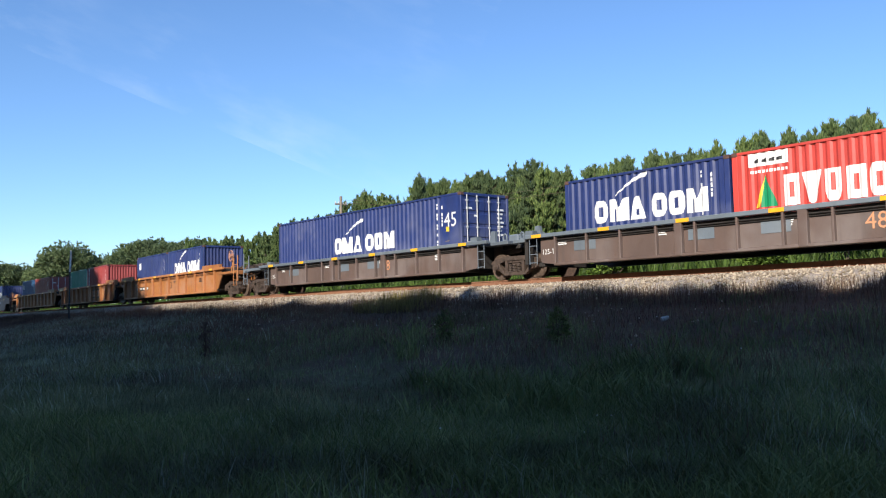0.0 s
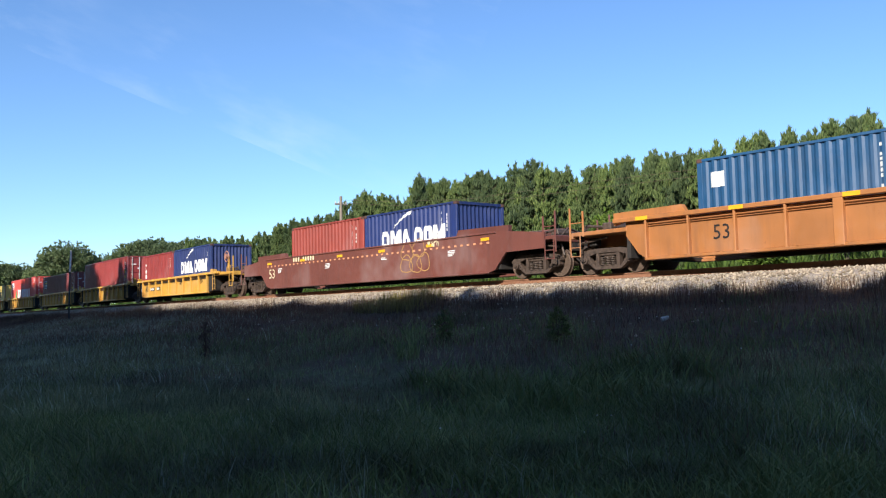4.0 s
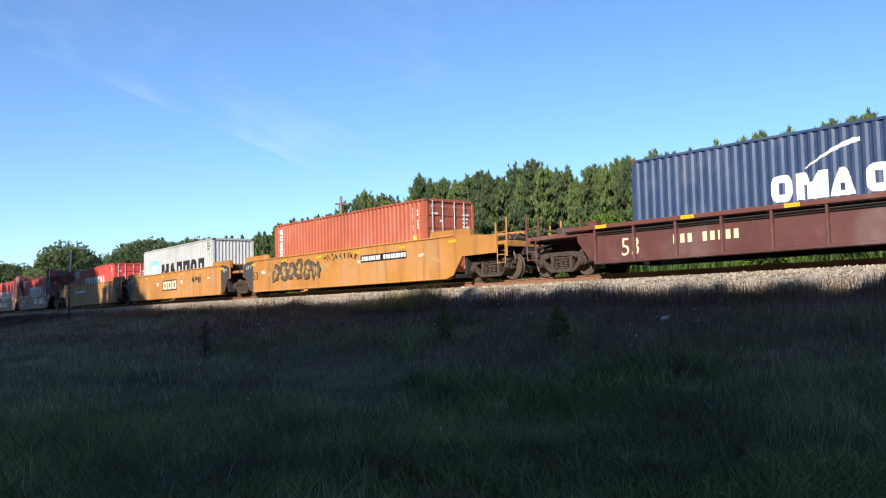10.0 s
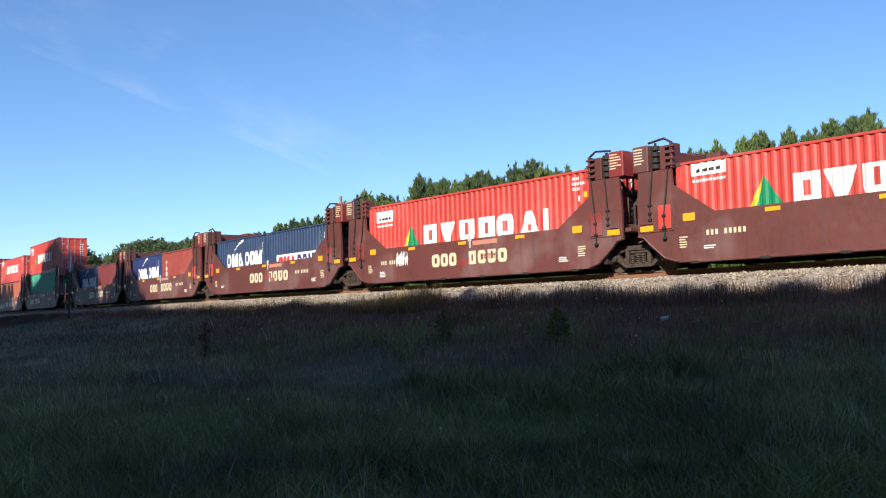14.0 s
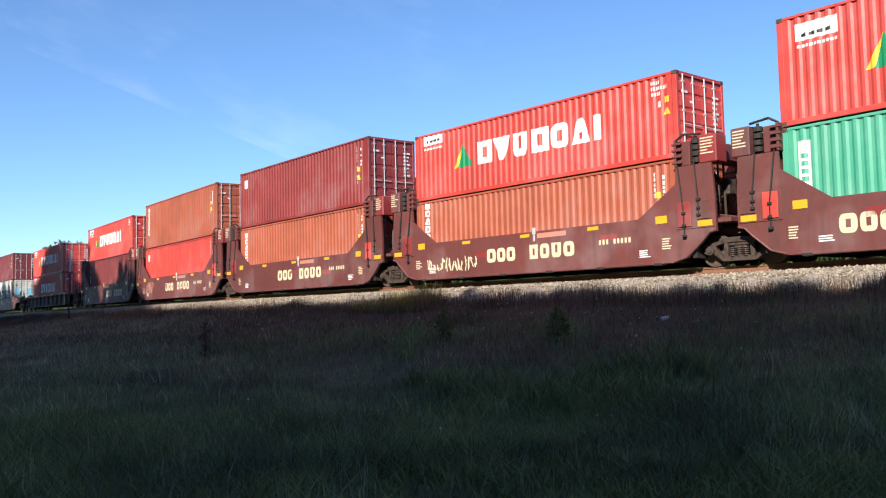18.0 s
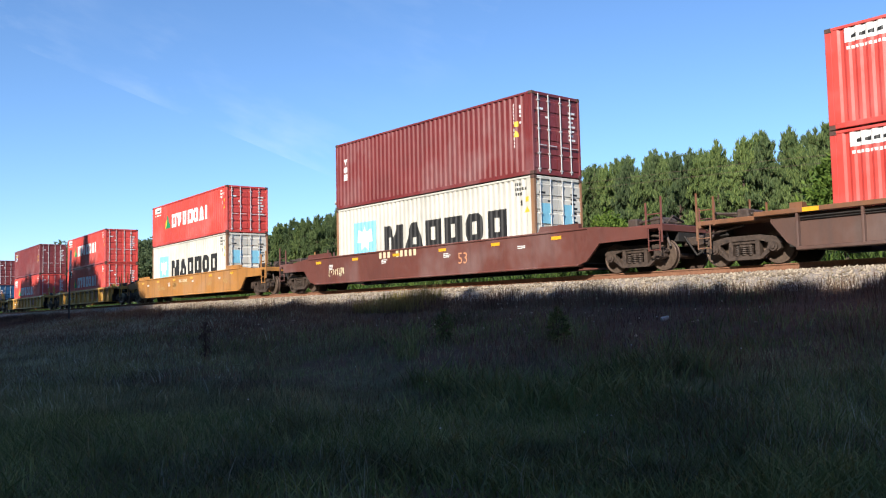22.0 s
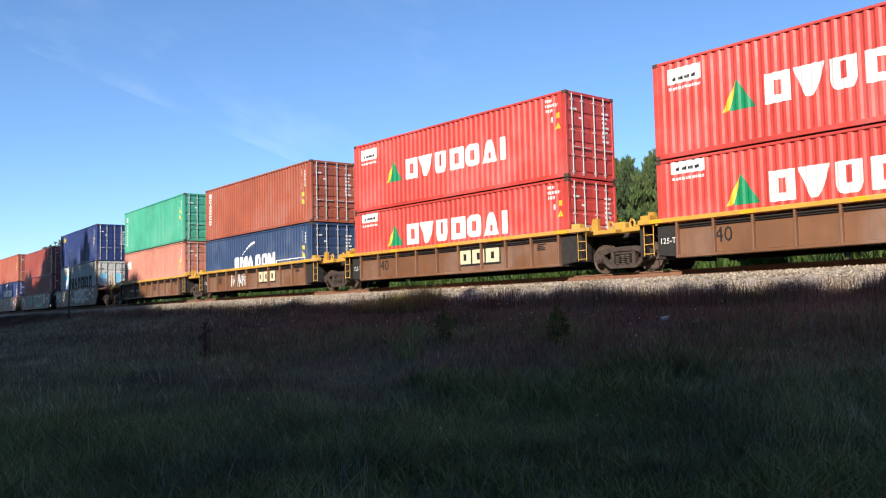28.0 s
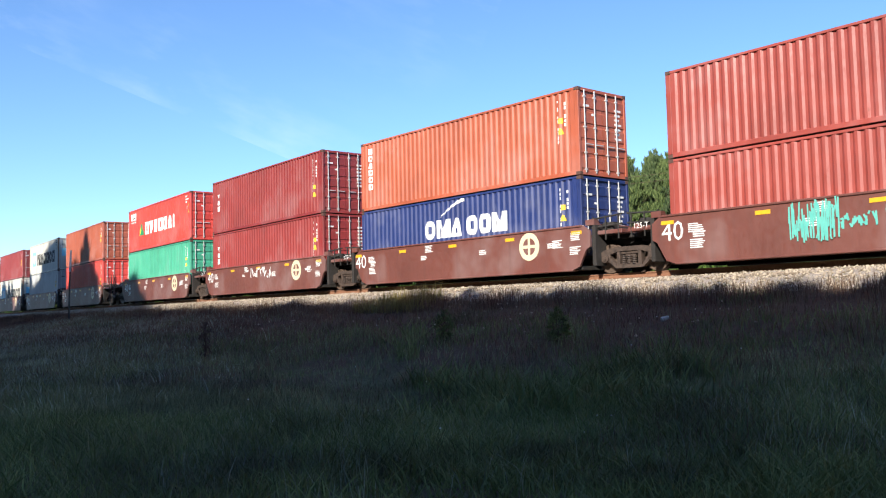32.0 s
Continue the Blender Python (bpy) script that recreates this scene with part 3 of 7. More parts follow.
pines = [(pine(11.0, 11 + k, 0.04, 0.19 + 0.02 * (k % 3), 2100, 0.34), 11.0) for k in range(6)]
# the wood's crest: bearing from the viewpoint in degrees, and how high its tips stand over the eye, as a slope
CREST = ((-16.9, 0.085), (-15.9, 0.087), (-15.1, 0.089), (-13.4, 0.092), (-12.7, 0.092), (-11.2, 0.095), (-10.1, 0.105), (-9.4, 0.107), (-8.2, 0.115), (-6.9, 0.111), (-5.7, 0.134), (-3.0, 0.135), (-2.4, 0.129), (-1.5, 0.151), (-0.8, 0.15), (0.7, 0.149), (2.5, 0.155),
         (4.3, 0.16), (5.0, 0.166), (7.9, 0.164), (8.3, 0.149), (9.0, 0.153), (9.7, 0.165), (10.9, 0.167), (11.8, 0.163), (13.2, 0.167), (15.2, 0.167), (16.4, 0.174), (17.9, 0.177), (19.2, 0.175), (20.2, 0.18), (21.8, 0.183), (23.7, 0.189), (26.6, 0.192), (40.0, 0.222))


def crest(x, y):
    """Height over the ground of a tree at x, y whose tip just reaches the crest."""
    g = float(ground_z(np.array([x]), np.array([y]))[0][0])
    slope = float(np.interp(math.degrees(math.atan2(x, y)), [c[0] for c in CREST], [c[1] for c in CREST]))
    return EYE_Z + slope * math.hypot(x, y) - g


places = []
for row, dist in enumerate((19.5, 22.5, 26.0, 30.0)):
    s = -56.0 + 1.5 * row
    while s < 38:
        x, y, _ = on_line(s, dist + random.uniform(-1.0, 1.0))
        tall = crest(float(x), float(y)) * (random.uniform(0.97, 1.05) if random.random() < 0.72 else random.uniform(0.88, 0.96)) - (0.0, 0.0, 0.35, 0.8)[row]
        places.append((float(x), float(y), min(tall, 12.5)))
        s += random.uniform(1.2, 1.8)
random.shuffle(places)
grow(pines, places, "young sunlit green pine in the wood beyond the track", "pine wood beyond the track")

oaks = [(broad_tree(12.0, 41 + k, 0.30 + 0.03 * k), 12.0) for k in range(3)]
places = []


def away(px, dist):
    """Ground place seen at a share px of the picture's width, dist metres off."""
    a = math.atan((px - 0.5) * 2 * math.tan(radians(52.41) / 2))
    return dist * math.sin(a), dist * math.cos(a)


for px, dist, top in ((0.0746, 150, 14.3), (0.084, 153, 13.2), (0.066, 156, 12.6), (0.094, 160, 12.2), (0.1085, 165, 12.6), (0.0032, 200, 13.6), (0.0191, 200, 13.9), (0.0351, 200, 12.7), (0.048, 195, 12.5), (0.0606, 178, 12.3), (-0.015, 200, 14.2),
                      (0.1358, 160, 13.0), (0.146, 166, 14.4), (0.1575, 165, 15.4), (0.1671, 165, 15.9), (0.177, 166, 15.6), (0.1849, 165, 15.4), (0.193, 160, 14.8), (0.2009, 160, 14.8), (0.211, 155, 14.4), (0.22, 150, 14.6), (0.23, 150, 14.3)):
    places.append((*away(px, dist), top - 1.5))
grow(oaks, places, "distant broad-crowned tree, its green paled for haze", "trees in the distance")
saplings = [(broad_tree(6.0, 51, 0.20, 40, 0.26, 0.1, WEEDS), 6.0)]
grow(saplings, [(*away(0.957, 37.5), 6.2), (*away(0.693, 41.0), 4.6), (*away(0.86, 37.0), 3.8)], "bright green leafy sapling at the edge of the wood", "saplings at the edge of the wood")
far_pines = [(pine(13.0, 61 + k, 0.06, 0.17 + 0.02 * k, 1100, 0.6, 0.11, 1.6), 13.0) for k in range(2)]
places = []
for k in range(24):
    x, y = away(0.205 + 0.0062 * k, 146 - 1.2 * k + random.uniform(-5, 5))
    places.append((x, y, crest(x, y) * random.uniform(0.88, 1.0)))
grow(far_pines, places, "distant slender pine, hazy green", "trees in the distance")

# ---- unseen pines added out of view, placed to cast the shade on field and train ----
shade = [(pine(22.0, 71 + k, 0.15, 0.17, 900, 0.9, 0.14, 1.6, "tall_pine"), 22.0) for k in range(3)]
places = []
REACH = math.tan(radians(SUN_EL))
SWING = math.tan(radians(SUN_AZ - 180) - (LINE_H[_i0] + math.pi / 2))
SUN_XY = Vector((TO_SUN.x, TO_SUN.y)).normalized()


def shader(s, dist, over):
    """A tree at dist from the track whose tip shades the height over at s on the near rail."""
    x, y, _ = on_line(s, -dist)
    g = float(ground_z(np.array([float(x)]), np.array([float(y)]))[0][0])
    return (float(x), float(y), over - 2.3 + REACH * dist / math.cos(math.atan(SWING)) - g)


def sun_tree(s, over, off):
    """A tree off metres towards the sun from the near side of the train at s, whose tip shades it up to over metres above the rails."""
    x, y, _ = on_line(s, -1.44)
    x, y = float(x) + SUN_XY.x * off, float(y) + SUN_XY.y * off
    g = float(ground_z(np.array([x]), np.array([y]))[0][0])
    return (x, y, RAIL_Z + over + REACH * off - g)


s = -26.0
while s < 60:
    for dist in (33, 38):
        # lower tips at two stretches let sun through to the bank
        if 1.0 < s < 3.0:
            over = 2.2
        elif -7.0 < s < -4.8:
            over = 2.3
        elif s > -3:
            over = 2.75 + 0.15 * math.sin(s * 0.9 + dist) + random.uniform(-0.2, 0.15)
        else:
            over = 2.5 + random.uniform(-0.6, 0.35)
        places.append(shader(s + random.uniform(-0.8, 0.8) + dist * SWING, dist, over))
    s += random.uniform(2.0, 3.0)
# how high the added pines' shade is set to climb on the passing train, along the track
EDGE_S = (-150, -100, -90, -86, -80.5, -80, -76.5, -76, -72, -69, -66.5, -65.5, -59, -58.2, -57.5, -55.8, -55, -52, -50, -48.5, -46.6, -45.6, -43.8, -43.2, -41.4, -40.2, -39.0, -37.5, -36, -35, -31, -28)
EDGE_Z = (3.0, 3.0, 2.4, 3.4, 3.0, 0.6, 0.6, 3.0, 4.2, 3.0, 3.2, 6.0, 6.6, 6.0, 0.9, 0.9, 3.6, 4.4, 5.9, 4.6, 3.5, 0.5, 0.5, 1.8, 2.0, 3.4, 2.4, 3.2, 2.0, 0.7, -0.3, -0.9)
s, k = -110.0, 0
while s < -27:
    over = float(np.interp(s, EDGE_S, EDGE_Z))
    places.append(sun_tree(s, over + random.uniform(-0.5, 0.15), 40 + random.uniform(-1.5, 1.5)))
    if k % 2:
        places.append(sun_tree(s + 0.5, min(over, 2.0 if s > -58 else 3.0) - random.uniform(0.1, 0.8), 45 + random.uniform(-1.5, 1.5)))
    else:
        places.append(sun_tree(s + 0.8, min(over, 0.0) - random.uniform(0.8, 1.8), 37.0))
    s, k = s + (random.uniform(0.95, 1.35) if s > -90 else random.uniform(2.6, 3.2)), k + 1
# extra unseen low row, added only to keep the bank dark
s = -44.0
while s < 17:
    if not 0.6 < s < 2.8:
        places.append(sun_tree(s, -1.95 + random.uniform(-0.15, 0.2), 42 + random.uniform(-1.0, 1.0)))
    s += random.uniform(0.7, 0.95) if s < -8 else random.uniform(1.0, 1.3)
random.shuffle(places)
grow(shade, places, "unseen tall pine, added out of view to shade the field and train", "wood behind the field")

# ---- utility pole ----
pole = tagged(new("utility_pole"), "weathered wooden utility pole with one crossarm", "utility pole")
px_, py_ = away(604 / 1568, 72)
pz_ = float(ground_z(np.array([px_]), np.array([py_]))[0][0])
bm = bmesh.new()
rod(bm, (0, 0, -0.5), (0, 0, 9.7), 0.16, 10, 0.11)
part("post", bm, POLEWOOD, pole)
bm = bmesh.new()
box(bm, -0.55, 0.55, -0.06, 0.06, 9.0, 9.13, 0.01)
part("crossarm", bm, POLEWOOD, pole)
for k in (-0.48, -0.2, 0.2, 0.48):
    bm = bmesh.new()
    rod(bm, (k, 0, 9.13), (k, 0, 9.3), 0.05, 8, 0.03)
    part("insulator", bm, GALV, pole, "small grey insulator")
pole.matrix_basis = pose(px_, py_, pz_, 0, 0, 38)


def cirrus():
    """A thin veil of high cloud, far off."""
    m, n, l, b = material("thin_cirrus", 1.0)
    t = noise_node(n, l, 0.0032, 5, (1, 1, 3.2), 0.6)
    u = noise_node(n, l, 0.0011, 2)
    veil = ramp(n, l, t.outputs[0], [(0.46, (0, 0, 0)), (0.80, (0.24, 0.24, 0.24))]).outputs[0]
    veil = mix(n, l, 1.0, veil, ramp(n, l, u.outputs[0], [(0.42, (0, 0, 0)), (0.62, (1, 1, 1))]).outputs[0], "MULTIPLY")
    glow, clear, both = n.new("ShaderNodeEmission"), n.new("ShaderNodeBsdfTransparent"), n.new("ShaderNodeMixShader")
    glow.inputs[0].default_value, glow.inputs[1].default_value = (0.86, 0.93, 1.0, 1), 0.72
    l.new(veil, both.inputs[0])
    l.new(clear.outputs[0], both.inputs[1])
    l.new(glow.outputs[0], both.inputs[2])
    l.new(both.outputs[0], n["Material Output"].inputs["Surface"])
    bm = bmesh.new()
    v = [bm.verts.new(p) for p in ((-1300, 0, -150), (300, 0, -150), (300, 0, 560), (-1300, 0, 560))]
    bm.faces.new(v)
    ob = part("cloud_backdrop", bm, m)
    ob.matrix_basis = pose(-300, 2600, 560, 0, 24, 0)
    return tagged(ob, "thin wisps of high white cloud", "cloud", kind="structure")


cirrus()


def where_seen(wx, wy, slope):
    """Where a sight line from the camera meets the ground."""
    for k in range(60, 900):
        q = k * 0.1
        g = float(ground_z(np.array([wx * q]), np.array([wy * q]))[0][0])
        if EYE_Z + slope * q < g:
            return wx * q, wy * q, g
    return wx * 30, wy * 30, 0.5


# ---- power lines along the wood ----
wires = tagged(new("power_lines"), "two thin weathered power lines strung before the pine wood", "power line")
for dd, drop in ((15.4, 0.0), (16.1, 0.25)):
    ring, faces = [], []
    for k in range(45):
        s = -37.5 + k * 1.6
        z = float(np.interp(s, (-37.5, -30, -20, -8, 2, 15, 35), (10.9, 9.9, 9.0, 8.7, 8.4, 7.7, 7.4))) - drop
        x, y, _ = on_line(s, dd)
        ring += [(float(x), float(y), z + dz) for dz in (0.008, -0.008)] + [(float(x) + 0.01, float(y) + 0.01, z)]
        if k:
            faces += [(3 * k - 3 + j, 3 * k - 3 + (j + 1) % 3, 3 * k + (j + 1) % 3, 3 * k + j) for j in range(3)]
    soup("wire", ring, faces, BARK, wires)

# ---- posts on the near side of the track ----
thin = tagged(new("metal_post"), "tall thin grey metal post beside the track", "post")
x, y, _ = on_line(-40.2, -4.6)
z = float(ground_z(np.array([float(x)]), np.array([float(y)]))[0][0])
# shaft is dark up to 3.4 m, the section above it pale
bm = bmesh.new()
rod(bm, (0, 0, -0.3), (0.05, 0, 3.4), 0.06, 8, 0.055)
part("shaft", bm, simple("dark_post_shaft", (0.03, 0.03, 0.03), (0.07, 0.065, 0.06), 6, 0.7), thin)
bm = bmesh.new()
rod(bm, (0.05, 0, 3.4), (0.12, 0, 4.9), 0.075, 8, 0.06)
part("top_section", bm, GALV, thin, "pale leaning top section")
thin.matrix_basis = pose(x, y, z)
weed = tagged(new("dead_weed"), "tall dark withered weed stalk in the grass", "weed")
x, y, z = where_seen(-0.2564, 0.9666, -0.0457)
bm = bmesh.new()
rod(bm, (0, 0, -0.2), (0.03, 0, 0.55), 0.045, 7, 0.035)
rod(bm, (0.03, 0, 0.55), (-0.01, 0.01, 1.15), 0.035, 6, 0.012)
for h, a, up in ((0.45, 0.16, 0.2), (0.62, -0.15, 0.26), (0.8, 0.13, 0.2), (0.92, -0.1, 0.17)):
    rod(bm, (0.02, 0, h), (0.02 + a, 0.02, h + up), 0.016, 5, 0.008)
part("stem", bm, BARK, weed)
gw = np.random.default_rng(55)
hw = gw.uniform(0.15, 1.2, 70)
pw = np.stack([gw.normal(0.02, 0.07, 70) * (1.25 - 0.7 * hw), gw.normal(0, 0.06, 70), hw], -1)
v, f = tuft_soup(pw, gw.uniform(0.08, 0.17, 70), np.stack([gw.normal(0, 1, 70), gw.normal(0, 1, 70), gw.normal(-0.2, 0.5, 70)], -1), gw, 4, 0.6, 0.16)
soup("withered_leaves", v.tolist(), f.tolist(), BARK, weed)
weed.matrix_basis = pose(x, y, z) @ Matrix.Scale(0.85, 4)
scrap = tagged(new("plastic_scrap"), "pale crumpled plastic scrap lying on the bank", "litter")
x, y, z = where_seen(0.2376, 0.9714, -0.0143)
bm = bmesh.new()
rod(bm, (-0.09, 0, 0.04), (0.08, 0.03, 0.09), 0.06, 7, 0.04)
part("scrap_sheet", bm, GREY, scrap)
scrap.matrix_basis = pose(x, y, z)


def bush(seed, wide, tall, mat):
    g = np.random.default_rng(seed)
    b = new("bush")
    n = 150
    w = g.normal(0, 1, (n, 3))
    w /= np.linalg.norm(w, axis=1, keepdims=True)
    r = g.uniform(0.35, 1.0, (n, 1)) ** 0.6
    p = w * r * np.array([wide, wide, tall * 0.5]) + np.array([0, 0, tall * 0.5])
    v, f = tuft_soup(p, g.uniform(0.1, 0.2, n), w + np.array([0, 0, 0.6]), g, 7, 0.8, 0.14)
    soup("leaves", v.tolist(), f.tolist(), mat, b)
    bm = bmesh.new()
    for k in range(6):
        a = 2 * math.pi * k / 6
        rod(bm, (0, 0, -0.1), (math.cos(a) * wide * 0.6, math.sin(a) * wide * 0.6, tall * 0.75), 0.018, 5, 0.006)
    part("stems", bm, BARK, b)
    return b


first = None
for wx, wy, slope, k in ((-0.0004, 1.0, -0.0356, 0.5), (0.1241, 0.9923, -0.038, 0.55)):
    x, y, z = where_seen(wx, wy, slope)
    m = pose(x, y, z, 0, 0, random.uniform(0, 360)) @ Matrix.Diagonal((k, k, k * random.uniform(0.9, 1.2), 1))
    if first is None:
        first = bush(90, 0.42, 1.25, MEADOW)
        first.matrix_basis = m
        tagged(first, "low leafy green bush on the shaded bank", "bush", "bushes on the bank")
    else:
        copy_thing(first, m @ Matrix.Diagonal((1 / first.scale.x, 1 / first.scale.y, 1 / first.scale.z, 1)))


def bank_stones(count):
    """Stray pale stones that have rolled down the bank."""
    g = np.random.default_rng(37)
    x, y, _ = on_line(g.uniform(-14, 16, count), -3.6 - 5.5 * g.uniform(0, 1, count) ** 1.6)
    z, _ = ground_z(x, y)
    r = g.uniform(0.012, 0.04, count)
    base = np.array([(1, 0, 0), (-1, 0, 0), (0, 1, 0), (0, -1, 0), (0, 0, 1), (0, 0, -1)], float)
    v = np.stack([x, y, z + 0.08], -1)[:, None] + base[None] * g.uniform(0.6, 1.3, (count, 6, 1)) * r[:, None, None]
    f = np.array([(0, 2, 4), (2, 1, 4), (1, 3, 4), (3, 0, 4), (2, 0, 5), (1, 2, 5), (3, 1, 5), (0, 3, 5)])
    ob = soup("stray_stones", v.reshape(-1, 3).tolist(), (f[None] + 6 * np.arange(count)[:, None, None]).reshape(-1, 3).tolist(), STONE)
    return tagged(ob, "stray pale stones on the brown bank", "stones", kind="stuff")


bank_stones(260)


def specks(count):
    """Pale seed heads and small flowers scattered over the field."""
    g = np.random.default_rng(31)
    y = g.uniform(8, 32, count)
    x = y * np.tan(g.uniform(-0.45, 0.45, count))
    z, _ = ground_z(x, y)
    z = z + g.uniform(0.12, 0.4, count)
    r = g.uniform(0.004, 0.012, count)
    base = np.array([(1, 0, 0), (-1, 0, 0), (0, 1, 0), (0, -1, 0), (0, 0, 1), (0, 0, -1)], float)
    v = np.stack([x, y, z], -1)[:, None] + base[None] * r[:, None, None]
    f = np.array([(0, 2, 4), (2, 1, 4), (1, 3, 4), (3, 0, 4), (2, 0, 5), (1, 2, 5), (3, 1, 5), (0, 3, 5)])
    ob = soup("flower_heads", v.reshape(-1, 3).tolist(), (f[None] + 6 * np.arange(count)[:, None, None]).reshape(-1, 3).tolist(), MARK_WHITE)
    return tagged(ob, "tiny pale flower heads in the grass", "flowers", kind="stuff")


specks(60)

# ---- containers ----
CW = 2.438
PITCH, FLAT, SLOPE, DEPTH = 0.276, 0.072, 0.066, 0.038


def corrugation(length):
    """Break points (x, depth) of the corrugated side between the corner posts."""
    a = length / 2 - 0.17
    span = 2 * a - (0.95 if length > 13 else 0.0)   # the longest boxes end in a flat panel
    n = int(span / PITCH)
    x = -a + (span - n * PITCH) / 2
    pts = [(-a, 0.0)]
    for k in range(n):
        pts += [(x + 0.02, 0.0), (x + 0.02 + SLOPE, DEPTH), (x + 0.02 + SLOPE + FLAT, DEPTH), (x + 0.02 + 2 * SLOPE + FLAT, 0.0)]
        x += PITCH
    pts.append((a, 0.0))
    return pts


def depth_at(pts, x):
    return float(np.interp(x, [p[0] for p in pts], [p[1] for p in pts]))


def build_side(bm, length, height, side):
    pts = corrugation(length)
    rows = []
    for z in (0.15, height - 0.07):
        rows.append([bm.verts.new((x, side * (CW / 2 - 0.012 - d), z)) for x, d in pts])
    for i in range(len(pts) - 1):
        f = (rows[0][i], rows[0][i + 1], rows[1][i + 1], rows[1][i])
        bm.faces.new(f if side < 0 else f[::-1])


def build_front(bm, length, height):
    x0 = -length / 2 + 0.03
    ys = np.arange(-1.1, 1.101, 0.1)
    rows = [[bm.verts.new((x0 + (0.04 if k % 2 else 0.0), y, z)) for k, y in enumerate(ys)] for z in (0.15, height - 0.07)]
    for i in range(len(ys) - 1):
        bm.faces.new((rows[0][i + 1], rows[0][i], rows[1][i], rows[1][i + 1]))


def build_roof(bm, length, height):
    a = length / 2 - 0.1
    xs = np.arange(-a, a + 0.01, 2 * a / max(4, round(2 * a / 0.55)))
    rows = [[bm.verts.new((x, y, height - 0.05 - (0.02 if k % 2 else 0.0))) for k, x in enumerate(xs)] for y in (-CW / 2 + 0.06, CW / 2 - 0.06)]
    for i in range(len(xs) - 1):
        bm.faces.new((rows[0][i], rows[0][i + 1], rows[1][i + 1], rows[1][i]))


def build_floor(bm, length, height):
    box(bm, -length / 2 + 0.12, length / 2 - 0.12, -CW / 2 + 0.07, CW / 2 - 0.07, 0.02, 0.14, 0.01)


def build_post(bm, length, height, ex, sy):
    x = ex * length / 2
    y = sy * CW / 2
    box(bm, min(x, x - ex * 0.165), max(x, x - ex * 0.165), min(y, y - sy * 0.11), max(y, y - sy * 0.11), 0.115, height - 0.115, 0.012)


def build_casting(bm, length, height, ex, sy, top):
    x, y, z = ex * length / 2, sy * CW / 2, height if top else 0.0
    s = -1 if top else 1
    e = 0.004
    box(bm, min(x + ex * e, x - ex * 0.175), max(x + ex * e, x - ex * 0.175), min(y + sy * e, y - sy * 0.16), max(y + sy * e, y - sy * 0.16), min(z, z + s * 0.118), max(z, z + s * 0.118), 0.01)


def build_rail(bm, length, height, sy, top):
    y = sy * CW / 2
    a = length / 2 - 0.16
    z0, z1 = (height - 0.085, height - 0.01) if top else (0.02, 0.155)
    box(bm, -a, a, min(y, y - sy * 0.06), max(y, y - sy * 0.06), z0, z1, 0.008)


def build_headers(bm, length, height, end):
    """A cross member: end -1 or 1, the top header at that end; 0, the sill under the doors."""
    ex = end or 1
    x = ex * length / 2
    z0, z1 = (height - 0.12, height - 0.01) if end else (0.02, 0.15)
    box(bm, min(x, x - ex * 0.1), max(x, x - ex * 0.1), -CW / 2 + 0.16, CW / 2 - 0.16, z0, z1, 0.008)


def build_door(bm, length, height, side):
    x = length / 2 - 0.045
    y0, y1 = (0.008, CW / 2 - 0.115) if side > 0 else (-CW / 2 + 0.115, -0.008)
    z0, z1 = 0.16, height - 0.125
    n = 5
    front = [(x, z0)]
    for k in range(n):
        a = z0 + 0.06 + (z1 - z0 - 0.12) * k / n
        b = a + (z1 - z0 - 0.12) / n - 0.09
        front += [(x, a), (x + 0.024, a + 0.03), (x + 0.024, b - 0.03), (x, b)]
    prism(bm, [(x - 0.03, z0)] + front + [(x, z1), (x - 0.03, z1)], y0, y1)


def build_rod(bm, length, height, y):
    x = length / 2 + 0.012
    rod(bm, (x, y, 0.10), (x, y, height - 0.08), 0.021, 8)
    for z in (0.2, 0.75, height * 0.55, height - 0.3):
        box(bm, x - 0.03, x + 0.026, y - 0.05, y + 0.05, z - 0.025, z + 0.025)
    box(bm, x, x + 0.03, y, y + 0.36, 1.02, 1.05)


def slices(bm, length, x0, x1, zlo, zhi, side=-1, lift=0.005):
    """A painted shape on the corrugated side: it follows the ridges. zlo and zhi are heights, as numbers or functions of x."""
    pts = corrugation(length)
    xs = sorted({x0, x1, *[p[0] for p in pts if x0 < p[0] < x1], *np.linspace(x0, x1, max(2, int((x1 - x0) / 0.12))).tolist()})
    lo = zlo if callable(zlo) else (lambda x: zlo)
    hi = zhi if callable(zhi) else (lambda x: zhi)
    a = [bm.verts.new((x, side * (CW / 2 - 0.012 - depth_at(pts, x) + lift), lo(x))) for x in xs]
    b = [bm.verts.new((x, side * (CW / 2 - 0.012 - depth_at(pts, x) + lift), max(hi(x), lo(x) + 0.001))) for x in xs]
    for i in range(len(xs) - 1):
        f = (a[i], a[i + 1], b[i + 1], b[i])
        bm.faces.new(f if side < 0 else f[::-1])


def rounding(u, e=0.3, deep=0.3):
    """How far a rounded corner cuts in at u across a shape."""
    q = max(0.0, (e - min(u, 1 - u)) / e)
    return deep * (1 - math.sqrt(max(0.0, 1 - q * q)))


